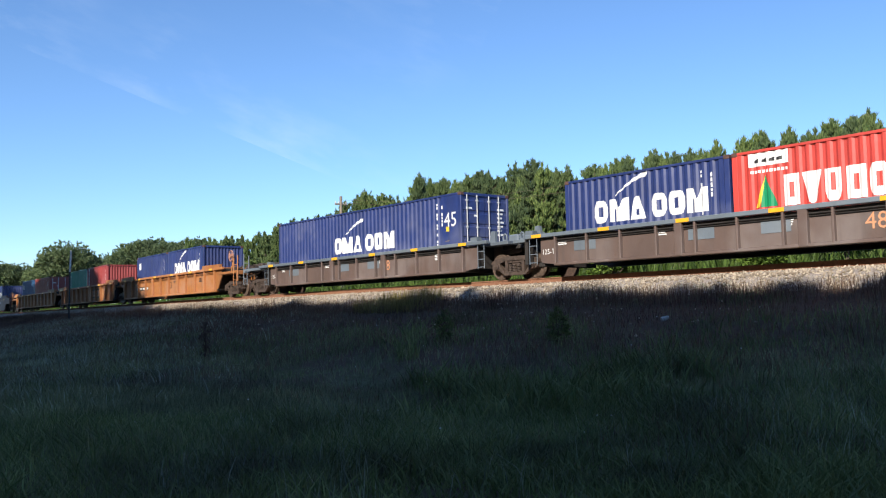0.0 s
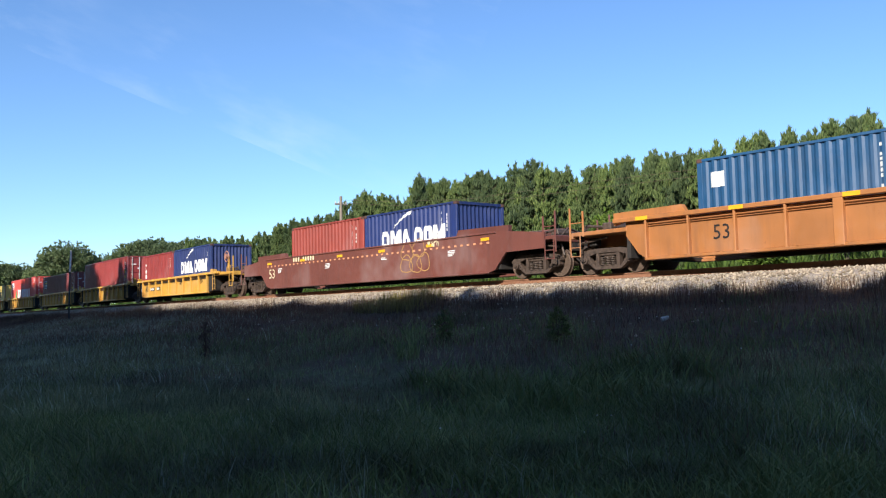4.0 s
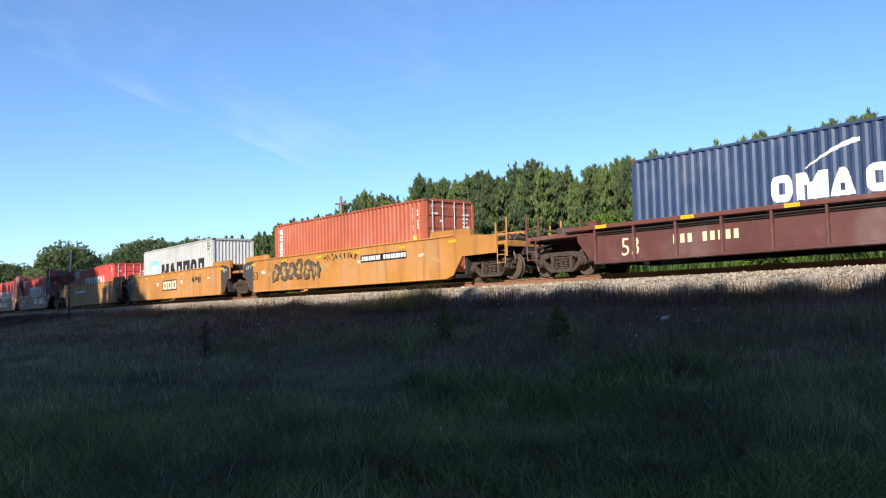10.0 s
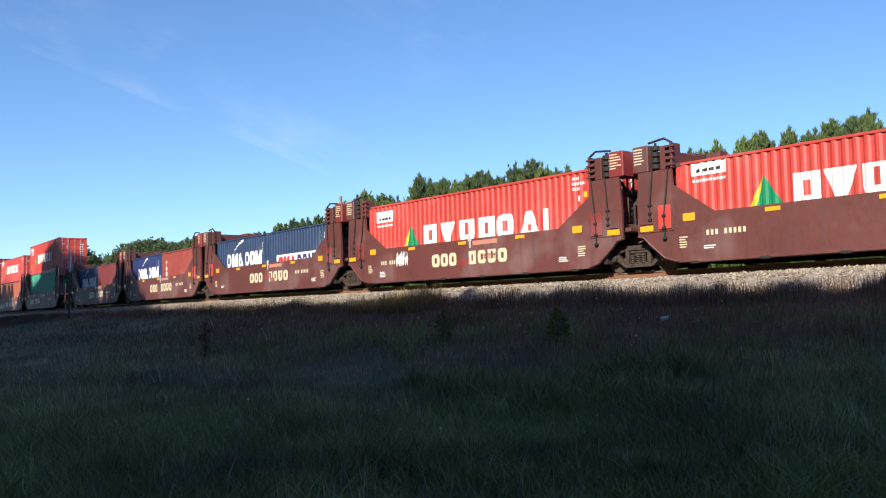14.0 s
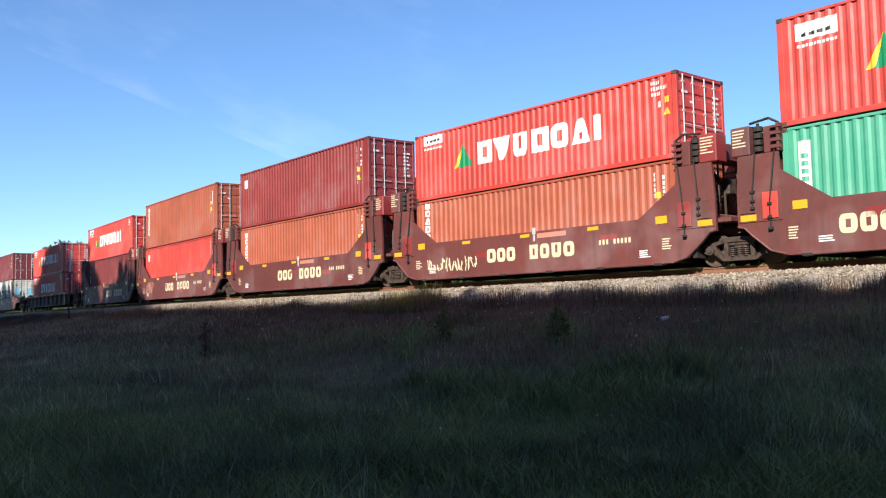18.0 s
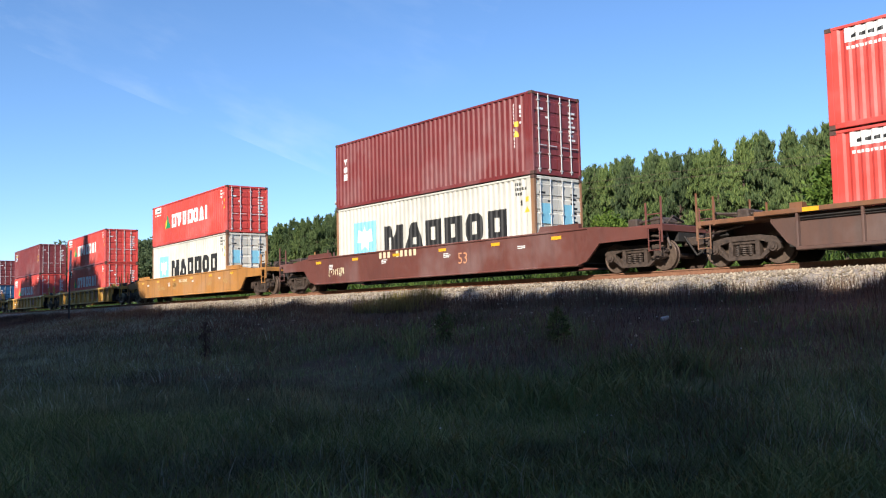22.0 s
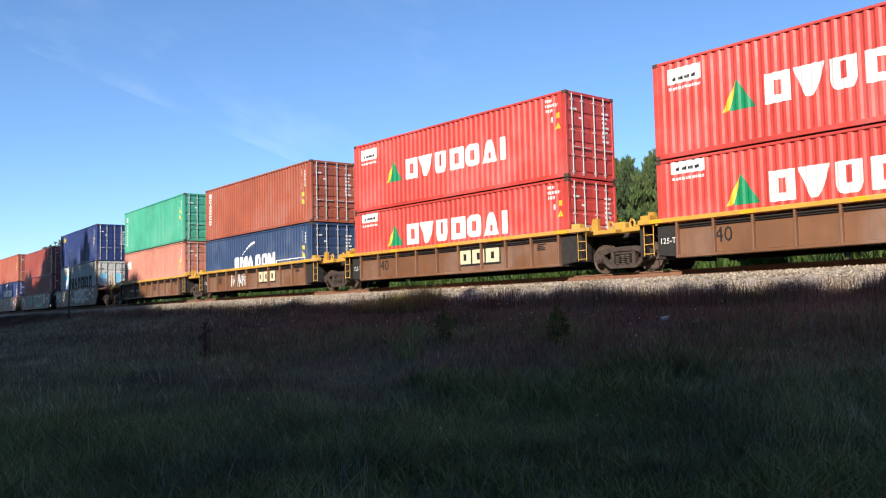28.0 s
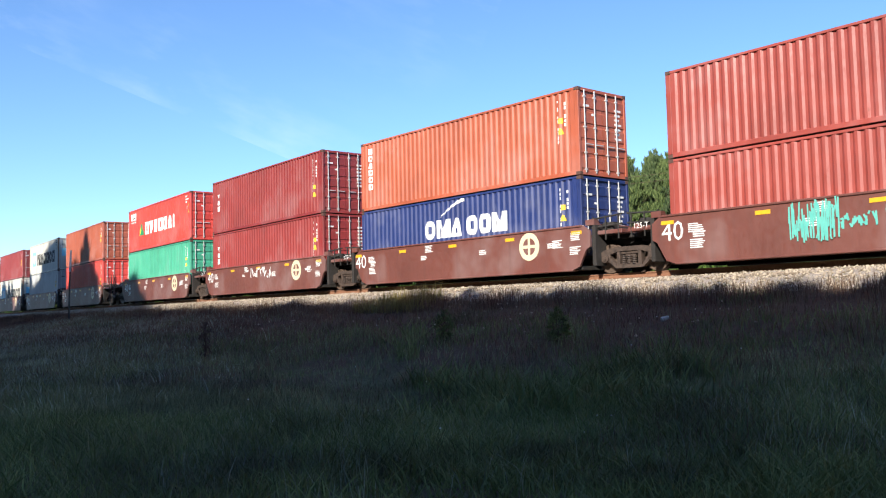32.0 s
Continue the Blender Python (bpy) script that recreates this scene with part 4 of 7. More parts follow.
# foot and head of each plain shape across its width, and the slot in it (from, to, low, high)
SHAPES = {
    "block": (lambda u: 0.0, lambda u: 1.0, (0.38, 0.62, 0.26, 0.74)),
    "double": (lambda u: 0.0, lambda u: 1 - 0.5 * max(0.0, 1 - abs(u - 0.5) / 0.17), (0.26, 0.34, 0.0, 0.55)),
    "round": (lambda u: rounding(u), lambda u: 1 - rounding(u), (0.36, 0.64, 0.28, 0.72)),
    "bowl": (lambda u: rounding(u), lambda u: 1.0, (0.38, 0.62, 0.32, 0.86)),
    "peak": (lambda u: 0.0, lambda u: 1 - max(0.0, abs(u - 0.5) - 0.16) / 0.36, (0.40, 0.60, 0.18, 0.44)),
    "funnel": (lambda u: max(0.0, abs(u - 0.5) - 0.15) / 0.35 * 0.92, lambda u: 1.0, None),
    "thin": (lambda u: 0.0, lambda u: 1.0, None),
}


def plain_shape(add, x0, x1, z0, z1, shape):
    """One bold plain shape; add(x0, x1, foot, head) draws a piece of it."""
    foot, head, slot = SHAPES[shape]
    w, h = x1 - x0, z1 - z0
    lo = lambda x: z0 + h * foot(min(1.0, max(0.0, (x - x0) / w)))
    hi = lambda x: z0 + h * head(min(1.0, max(0.0, (x - x0) / w)))
    if slot is None:
        add(x0, x1, lo, hi)
        return
    a, b, c, d = slot
    add(x0, x0 + w * a, lo, hi)
    add(x0 + w * b, x1, lo, hi)
    add(x0 + w * a, x0 + w * b, lo, lambda x: z0 + h * c)
    add(x0 + w * a, x0 + w * b, lambda x: z0 + h * d, hi)


def shape_row(bm, length, x, items, z0, z1, lift=0.005):
    """A row of plain shapes on a corrugated side: (start, end, shape), metres from x."""
    for a, b, shape in items:
        plain_shape(lambda p, q, lo, hi: slices(bm, length, p, q, lo, hi, lift=lift), x + a, x + b, z0, z1, shape)


def flat_piece(bm, p, q, lo, hi, y):
    n = 6
    xs = [p + (q - p) * k / n for k in range(n + 1)]
    a = [bm.verts.new((x, y, lo(x))) for x in xs]
    b = [bm.verts.new((x, y, max(hi(x), lo(x) + 0.001))) for x in xs]
    for i in range(n):
        bm.faces.new((a[i], a[i + 1], b[i + 1], b[i]))


def flat_row(bm, x, items, z0, z1, y):
    """The same on a flat car side."""
    for a, b, shape in items:
        plain_shape(lambda p, q, lo, hi: flat_piece(bm, p, q, lo, hi, y), x + a, x + b, z0, z1, shape)


def evenly(shapes, w, gap, wide=()):
    """Shapes of width w side by side; None leaves a space."""
    out, x = [], 0.0
    for k, sh in enumerate(shapes):
        ww = w * (wide[k] if wide else 1.0)
        if sh:
            out.append((x, x + ww, sh))
        x += ww + gap
    return out


CMA_ROW = [(0.0, 0.58, "round"), (0.66, 1.49, "double"), (1.54, 2.16, "peak"), (2.42, 3.01, "round"), (3.08, 3.70, "round"), (3.79, 4.54, "double")]
HY_ROW = [(0.0, 0.72, "block"), (0.83, 1.67, "funnel"), (1.79, 2.50, "bowl"), (2.68, 3.49, "block"), (3.60, 4.37, "round"), (4.50, 5.28, "peak"), (5.41, 5.73, "thin")]
HY_WIDE = [(0.0, 0.80, "block"), (0.99, 1.81, "funnel"), (2.06, 2.90, "bowl"), (3.13, 3.98, "block"), (4.10, 4.96, "round"), (5.26, 6.15, "peak"), (6.37, 6.61, "thin")]
MK_ROW = [(0.0, 1.25, "double"), (1.39, 2.56, "peak"), (2.67, 3.68, "block"), (3.86, 4.86, "block"), (5.07, 5.99, "round"), (6.26, 7.27, "block")]


def mark(thing, name, mat, label, build):
    bm = bmesh.new()
    build(bm)
    ob = part(name, bm, mat, thing, label)
    if name in ("word_mark", "code_column", "door_marks", "side_writing", "sign_marks", "corner_sign", "corner_sign_mark", "warning_sticker"):
        ob["kind"] = "stuff"
    return ob


def swoosh(bm, length, x0, x1, z0, z1):
    """A tapering comet stroke that climbs in an arc."""
    def mid_(x):
        u = (x - x0) / (x1 - x0)
        return z0 + (z1 - z0) * math.sin(u * 1.45) / math.sin(1.45)
    def half(x):
        u = (x - x0) / (x1 - x0)
        return (z1 - z0) * (0.035 + 0.105 * u) * (1 if u < 0.95 else 0.7)
    slices(bm, length, x0, x1, lambda x: mid_(x) - half(x), lambda x: mid_(x) + half(x))


def star_sign(bm, length, cx, cz, r):
    """A seven-pointed star, as slices."""
    import_pts = [(cx + r * (1.0 if k % 2 == 0 else 0.48) * math.sin(k * math.pi / 7), cz + r * (1.0 if k % 2 == 0 else 0.48) * math.cos(k * math.pi / 7)) for k in range(14)]

    def span(x, pick):
        zs = []
        for i in range(14):
            (ax, az), (bx2, bz2) = import_pts[i], import_pts[(i + 1) % 14]
            if (ax - x) * (bx2 - x) <= 0 and abs(ax - bx2) > 1e-6:
                zs.append(az + (bz2 - az) * (x - ax) / (bx2 - ax))
        return pick(zs) if zs else cz
    slices(bm, length, cx - r * 0.94, cx + r * 0.94, lambda x: span(x, min), lambda x: span(x, max), lift=0.009)


def codes(thing, L, H, seed, white=MARK_WHITE, warn=True, rows=False):
    """Small writing near the door end of the side, too small to read, and warning stickers: in columns, or in short rows."""
    g = random.Random(seed)

    def columns(bm):
        for col, x in enumerate((L / 2 - 0.95, L / 2 - 0.62) if L < 13 else (L / 2 - 1.45, L / 2 - 1.15)):
            z = H - 0.32 - 0.1 * col
            stop = H * (0.34 if col == 0 else 0.6)
            while z > stop:
                h = g.uniform(0.07, 0.13)
                slices(bm, L, x, x + 0.075, z - h, z)
                z -= h + g.choice((0.035, 0.035, 0.05, 0.16))

    def lines(bm):
        for k, (n, dx) in enumerate(((4, 0.0), (7, 0.0), (4, 0.02))):
            for q in range(n):
                x = L / 2 - 0.92 + dx + 0.085 * q
                slices(bm, L, x, x + 0.055, H - 0.30 - 0.17 * k, H - 0.20 - 0.17 * k)
        slices(bm, L, L / 2 - 0.70, L / 2 - 0.58, H - 1.0, H - 0.82)
    mark(thing, "code_column", white, "small code bars", lines if rows else columns)
    if warn:
        def tri(bm):
            x = L / 2 - (0.52 if rows else 0.95)
            z = H - 1.25 if rows else H * g.uniform(0.28, 0.5)
            slices(bm, L, x, x + 0.28, z, lambda q: z + 0.26 * (1 - abs((q - x) / 0.14 - 1)) + 0.005)
            slices(bm, L, x + 0.06, x + 0.24, z + 0.36, z + 0.54)
        mark(thing, "warning_sticker", MARK_YELLOW, "yellow warning stickers", tri)
    return mark(thing, "door_marks", white, "small white bars of writing on the door", lambda bm: [
        box(bm, L / 2 - 0.02, L / 2 - 0.018, y, y + w, z, z + 0.07) for y, w, z in
        [(0.62, 0.34 - 0.05 * (k % 3), H - 0.62 - 0.16 * k) for k in range(7)] + [(-0.95, 0.30, H - 0.62), (-0.55, 0.16, H - 0.9)]])


def decorate(thing, kind, L, H, seed):
    """Paints the maker's marks of one kind on the near side."""
    mid, top = 0.0, H
    if kind in ("cma", "cma_eco"):
        s = 0.91 if L < 7 else (1.0 if kind == "cma" else 1.04)
        x = -1.83 if L < 7 else (-1.88 if kind == "cma" else -2.3)
        z0 = 1.10 if L > 13 or L < 7 or kind == "cma" else 0.75
        mark(thing, "word_mark", MARK_WHITE, "row of bold white plain shapes", lambda bm: shape_row(bm, L, x, [(a * s, b * s, k) for a, b, k in CMA_ROW], z0, z0 + 0.7))
        mark(thing, "comet_mark", MARK_WHITE, "white tapering comet stroke", lambda bm: swoosh(bm, L, x + 0.92 * s, x + 2.3 * s, z0 + 0.80, z0 + 1.34))
        if kind == "cma_eco":
            a, b, c = x + 4.8, x + 7.7, z0 - 0.28
            mark(thing, "sign_frame", MARK_WHITE, "white frame line", lambda bm: [slices(bm, L, a, b, c + 0.52, c + 0.56), slices(bm, L, a, b, c, c + 0.04), slices(bm, L, a, a + 0.05, c + 0.045, c + 0.515), slices(bm, L, b - 0.05, b, c + 0.045, c + 0.515)])
            mark(thing, "side_writing", MARK_WHITE, "row of small white plain shapes", lambda bm: shape_row(bm, L, a + 0.14, evenly(["round"] * 3 + [None] + ["round", "round", "block", "thin", "round", "thin", "block", "round", "thin"], 0.15, 0.055), c + 0.14, c + 0.36))
        if L > 13:
            mark(thing, "length_mark", MARK_WHITE, "white figures 45", lambda bm: figures(bm, "45", L / 2 - 0.62, H * 0.57, 0.55, L))
    elif kind == "cma_box":
        x0, x1 = (-L * 0.36, L * 0.28) if L < 7 else (-2.93, 2.28)
        z0 = 0.88 if L > 7 else H * 0.22
        k = (x1 - x0 - 0.4) / 4.54
        mark(thing, "sign_panel", MARK_WHITE, "white panel behind the maker's mark", lambda bm: slices(bm, L, x0, x1, z0, z0 + 0.84))
        row = [(a * k, b * k, sh) for a, b, sh in CMA_ROW]
        mark(thing, "word_mark", MARK_RED, "row of red plain shapes", lambda bm: shape_row(bm, L, x0 + 0.2, row[:3], z0 + 0.1, z0 + 0.74, lift=0.010))
        mark(thing, "word_mark", BLUE, "row of dark blue plain shapes", lambda bm: shape_row(bm, L, x0 + 0.2, row[3:], z0 + 0.1, z0 + 0.74, lift=0.010))
    elif kind in ("hyundai", "hyundai_wide"):
        k = 0.62 if L < 7 else 1.0
        x = -1.55 if L < 7 else -2.5
        z0, h = 1.0, 0.82
        row = [(a * k, b * k, sh) for a, b, sh in (HY_WIDE if kind == "hyundai_wide" else HY_ROW)]
        mark(thing, "word_mark", MARK_WHITE, "row of bold white plain shapes", lambda bm: shape_row(bm, L, x, row, z0, z0 + h))
        tx, tw, foot = x - 1.32 * k, 1.04 * k, z0 + 0.03
        top = lambda q: foot + 0.85 * max(0.0, 1 - (abs(q - tx - 0.48 * k) / (0.48 * k) if q < tx + 0.48 * k else abs(q - tx - 0.48 * k) / (0.56 * k)))
        inner = lambda q: foot + 0.85 * min(1.0, max(0.0, (q - tx - 0.24 * k) / (0.24 * k)))
        mark(thing, "triangle_mark", MARK_GREEN, "green triangle", lambda bm: [slices(bm, L, tx + 0.24 * k, tx + 0.48 * k, foot, lambda q: min(inner(q), top(q))), slices(bm, L, tx + 0.48 * k, tx + tw, foot, top)])
        mark(thing, "triangle_edge", MARK_YELLOW, "yellow edge of the triangle", lambda bm: slices(bm, L, tx, tx + 0.48 * k, inner, lambda q: max(top(q), inner(q))))
        s1 = H - (0.27 if H > 2.7 else 0.10)
        s0 = s1 - (0.46 if H > 2.7 else 0.36)
        mark(thing, "corner_sign", MARK_WHITE, "small white sign panel over a thin line of writing", lambda bm: [slices(bm, L, -L / 2 + 0.5, -L / 2 + 1.65, s0, s1)] + [slices(bm, L, -L / 2 + 0.55 + 0.11 * q, -L / 2 + 0.63 + 0.11 * q, s0 - 0.18, s0 - 0.10) for q in range(10)])
        mark(thing, "corner_sign_mark", MARK_BLACK, "dark strokes on the sign", lambda bm: [slices(bm, L, -L / 2 + 0.66 + 0.22 * q, -L / 2 + 0.80 + 0.22 * q, s0 + 0.10, lambda v: s0 + 0.17 + 0.28 * (v + L / 2 - 0.66 - 0.22 * q), lift=0.009) for q in range(4)])
    elif kind == "maersk":
        mark(thing, "sign_panel", MARK_CYAN, "pale blue square", lambda bm: slices(bm, L, -4.76, -3.17, 0.79, 2.2))
        mark(thing, "star_mark", MARK_WHITE, "white seven-pointed star", lambda bm: star_sign(bm, L, -3.965, 1.5, 0.62))
        mark(thing, "word_mark", MARK_BLACK, "row of bold black plain shapes", lambda bm: shape_row(bm, L, -2.55, MK_ROW, 0.81, 1.87))
        if thing["label"].startswith("off-white"):
            for y0 in (-0.88, 0.22):
                mark(thing, "door_sign", MARK_CYAN, "pale blue square on the door", lambda bm: box(bm, L / 2 - 0.022, L / 2 - 0.017, y0, y0 + 0.56, 1.25, 1.95))
    elif kind == "vertical":
        mark(thing, "word_mark", MARK_WHITE, "column of white plain shapes", lambda bm: [shape_row(bm, L, -L / 2 + 0.62, [(0, 0.27, sh)], H * 0.42 + 0.33 * k, H * 0.42 + 0.28 + 0.33 * k) for k, sh in enumerate(("block", "round", "funnel"))])
    elif kind == "vertical_low":
        mark(thing, "word_mark", MARK_WHITE, "column of white plain shapes", lambda bm: [shape_row(bm, L, -L / 2 + 0.5, [(0, 0.32, sh)], H * 0.30 + 0.30 * k, H * 0.30 + 0.25 + 0.30 * k) for k, sh in enumerate(("block", "round", "block", "peak", "round", "thin"))])
    elif kind == "beacon":
        a, b, z0, z1 = -L / 2 + 0.5, -L / 2 + 1.65, H - 1.08, H - 0.40
        mark(thing, "sign_panel", MARK_WHITE, "white framed sign panel", lambda bm: slices(bm, L, a, b, z0, z1))
        mark(thing, "sign_field", BLUE, "dark blue field of the sign", lambda bm: slices(bm, L, a + 0.05, b - 0.05, z0 + 0.05, z1 - 0.05, lift=0.009))
        mark(thing, "sign_beam", MARK_YELLOW, "yellow beam on the sign", lambda bm: slices(bm, L, a + 0.3, b - 0.1, lambda q: z1 - 0.24 - 0.06 * (q - a - 0.3), lambda q: z1 - 0.20 + 0.12 * (q - a - 0.3), lift=0.012))
        mark(thing, "sign_marks", MARK_WHITE, "row of white plain shapes", lambda bm: shape_row(bm, L, a + 0.12, evenly(["round", "block", "peak", "round", "round", "block"], 0.12, 0.03), z0 + 0.12, z0 + 0.36, lift=0.012))
    elif kind == "panel":
        mark(thing, "sign_panel", MARK_WHITE, "upright white panel", lambda bm: slices(bm, L, -L / 2 + 0.42, -L / 2 + 0.78, H * 0.18, H * 0.86))
        mark(thing, "sign_marks", GREEN, "faint bars on the panel", lambda bm: [slices(bm, L, -L / 2 + 0.52, -L / 2 + 0.68, H * 0.22 + 0.2 * k, H * 0.22 + 0.12 + 0.2 * k, lift=0.009) for k in range(8)])
    elif kind == "m_sign":
        def loops(bm):
            for k in range(3):
                slices(bm, L, 0.10 + 0.36 * k, 0.30 + 0.36 * k, 1.28, lambda x: 1.28 + 0.62 * (1 - 0.18 * rounding((x - 0.10 - 0.36 * k) / 0.20, 0.5, 1.0)))
            for k in range(2):
                slices(bm, L, 0.30 + 0.36 * k, 0.46 + 0.36 * k, 1.72, lambda x: 1.90 - 0.10 * rounding((x - 0.30 - 0.36 * k) / 0.16, 0.5, 1.0))
                slices(bm, L, 0.20 + 0.46 * k, 0.58 + 0.46 * k, lambda x: 0.99 + 0.10 * (1 - abs((x - 0.20 - 0.46 * k) / 0.19 - 1)), lambda x: 1.16 - 0.12 * rounding((x - 0.20 - 0.46 * k) / 0.38, 0.5, 1.0))
            slices(bm, L, -0.06, 0.34, 1.22, 1.275)
            slices(bm, L, 0.82, 1.24, 1.22, 1.275)
        mark(thing, "word_mark", MARK_BLACK, "black looped maker's mark", loops)
        mark(thing, "side_writing", MARK_BLACK, "two columns of small black bars", lambda bm: [slices(bm, L, -L / 2 + 1.32 + 0.25 * c, -L / 2 + 1.45 + 0.25 * c, 1.02 + 0.16 * k - 0.05 * c, 1.13 + 0.16 * k - 0.05 * c) for c in (0, 1) for k in range(8 - c)])
    elif kind == "corner_yellow":
        mark(thing, "corner_sign", MARK_YELLOW, "row of yellow shapes", lambda bm: shape_row(bm, L, -L / 2 + 0.34, evenly(["round", "round", "peak", "round", "round"], 0.25, 0.05), H - 0.66, H - 0.32))
    elif kind == "corner_white":
        mark(thing, "corner_sign", MARK_WHITE, "small white sign", lambda bm: slices(bm, L, -L / 2 + 0.42, -L / 2 + 0.86, H - 0.85, H - 0.42))
    elif kind == "cai":
        mark(thing, "word_mark", MARK_WHITE, "row of white plain shapes", lambda bm: shape_row(bm, L, -L / 2 + 0.61, [(0, 0.33, "round"), (0.36, 0.70, "peak"), (0.74, 0.88, "thin")], 1.76, 2.28))


FONT = {}


def glyphs(text):
    """Triangles of a line of text one metre high, in the built-in font."""
    if text not in FONT:
        cu = bpy.data.curves.new("text", "FONT")
        cu.body, cu.size, cu.resolution_u = text, 1.4, 2
        cu.align_x = "CENTER"
        ob = bpy.data.objects.new("text", cu)
        me = bpy.data.meshes.new_from_object(ob)
        FONT[text] = ([tuple(v.co[:2]) for v in me.vertices], [tuple(p.vertices) for p in me.polygons])
        bpy.data.objects.remove(ob)
        bpy.data.meshes.remove(me)
    return FONT[text]


def figures(bm, text, x, z, h, length=None, y=None):
    """Figures of height h, their foot at z and middle at x, on the near side."""
    vs, fs = glyphs(text)
    out = []
    for a, b in vs:
        yy = y if y is not None else -(CW / 2 - 0.012 - 0.0 + 0.008)
        out.append(bm.verts.new((x + a * h * 0.98, yy, z + b * h)))
    for f in fs:
        try:
            bm.faces.new([out[i] for i in f])
        except ValueError:
            pass


SIZE = {20: 6.058, 40: 12.192, 45: 13.716}
COUNT = [0]


def container(feet, tall, mat, words, kind="", turned=False):
    """A shipping container: corrugated walls, posts, rails, corner castings, doors with locking bars, marks. Origin: middle of its floor.
    turned: its doors look to the train's tail."""
    L, H = SIZE[feet], 2.896 if tall else 2.591
    COUNT[0] += 1
    thing = tagged(new("shipping_container"), words, "container", "containers on the train")
    key = (feet, tall)
    post = RUSTPOST if mat in (YELLOW, WHITE) else mat
    for side in (-1, 1):
        part("side_wall", cached(("side_wall", *key, side), lambda bm: build_side(bm, L, H, side), mat), mat, thing)
        for top in (0, 1):
            part(("bottom_rail", "top_rail")[top], cached(("rail", *key, side, top), lambda bm: build_rail(bm, L, H, side, top), mat), mat, thing)
    half_turn = math.pi if turned else 0.0
    part("front_wall", cached(("front_wall", *key), lambda bm: build_front(bm, L, H), mat), mat, thing).rotation_euler.z = half_turn
    part("roof", cached(("roof", *key), lambda bm: build_roof(bm, L, H), mat), mat, thing)
    part("floor", cached(("floor", *key), lambda bm: build_floor(bm, L, H), DARK), DARK, thing)
    part("door_sill", cached(("door_sill", *key), lambda bm: build_headers(bm, L, H, 0), mat), mat, thing).rotation_euler.z = half_turn
    for ex in (-1, 1):
        part("end_header", cached(("end_header", *key, ex), lambda bm: build_headers(bm, L, H, ex), mat), mat, thing)
        for sy in (-1, 1):
            part("corner_post", cached(("corner_post", *key, ex, sy), lambda bm: build_post(bm, L, H, ex, sy), post), post, thing)
            for top in (0, 1):
                part("corner_casting", cached(("corner_casting", *key, ex, sy, top), lambda bm: build_casting(bm, L, H, ex, sy, top), CASTING), CASTING, thing)
    for side in (-1, 1):
        door = part("door", cached(("door", *key, side), lambda bm: build_door(bm, L, H, side), mat), mat, thing)
        door.rotation_euler.z = half_turn
        for y in ((-0.92, -0.42) if side < 0 else (0.18, 0.68)):
            part("locking_bar", cached(("locking_bar", *key, y), lambda bm: build_rod(bm, L, H, y), GALV), GALV, door, "pale galvanised locking bar")
    decorate(thing, kind, L, H, COUNT[0])
    door_marks = codes(thing, L, H, COUNT[0], MARK_BLACK if mat in (WHITE, GREY) else MARK_WHITE, warn=tall or feet == 40, rows=kind in ("hyundai", "hyundai_wide", "maersk"))
    door_marks.rotation_euler.z = half_turn
    return thing


# ---- trucks (bogies) ----
WHEEL_R = 0.46
AXLE = 0.889


def build_side_frame(bm, side):
    y0, y1 = (side * 0.98 - 0.09, side * 0.98 + 0.09)
    prism(bm, [(-1.14, 0.62), (-0.95, 0.72), (-0.5, 0.80), (0.5, 0.80), (0.95, 0.72), (1.14, 0.62), (1.14, 0.54), (0.8, 0.56), (0.42, 0.66), (-0.42, 0.66), (-0.8, 0.56), (-1.14, 0.54)], y0, y1)
    prism(bm, [(-0.5, 0.14), (0.5, 0.14), (0.44, 0.27), (-0.44, 0.27)], y0, y1)
    for e in (-1, 1):
        prism(bm, [(e * 0.34, 0.2), (e * 0.48, 0.2), (e * 0.46, 0.7), (e * 0.34, 0.7)], y0 + 0.01, y1 - 0.01)
        prism(bm, [(e * 0.42, 0.15), (e * 0.54, 0.16), (e * 0.98, 0.50), (e * 0.90, 0.60), (e * 0.80, 0.58)], y0 + 0.015, y1 - 0.015)
        prism(bm, [(e * 0.70, 0.40), (e * 0.74, 0.68), (e * 1.06, 0.68), (e * 1.10, 0.40), (e * 1.0, 0.34), (e * 0.8, 0.34)], y0 - 0.005, y1 + 0.005)


def build_spring_box(bm, side):
    y = side * 1.0
    for x in (-0.2, 0.0, 0.2):
        for k in range(5):
            rod(bm, (x, y + side * 0.03, 0.27 + 0.055 * k), (x, y + side * 0.03, 0.30 + 0.055 * k), 0.085, 8)
    box(bm, -0.36, 0.36, y - 0.03, y + 0.11 * 1.0, 0.2, 0.25, 0.01)
    box(bm, -0.36, 0.36, y - 0.03, y + 0.11, 0.56, 0.68, 0.02)


def build_bearing(bm, x, side):
    y0, y1 = side * 0.95, side * 1.13
    rod(bm, (x, y0, WHEEL_R), (x, y1, WHEEL_R), 0.15, 12, 0.13)
    rod(bm, (x, y1, WHEEL_R), (x, y1 + side * 0.03, WHEEL_R), 0.07, 8)


def build_wheel(bm, side):
    c = side * 0.765
    s = side
    lathe(bm, [(c - s * 0.095, WHEEL_R + 0.025), (c - s * 0.06, WHEEL_R + 0.028), (c - s * 0.045, WHEEL_R), (c + s * 0.06, WHEEL_R - 0.006), (c + s * 0.06, WHEEL_R - 0.06), (c + s * 0.02, WHEEL_R - 0.09), (c - s * 0.01, 0.24), (c + s * 0.06, 0.16), (c + s * 0.075, 0.08)], 28)


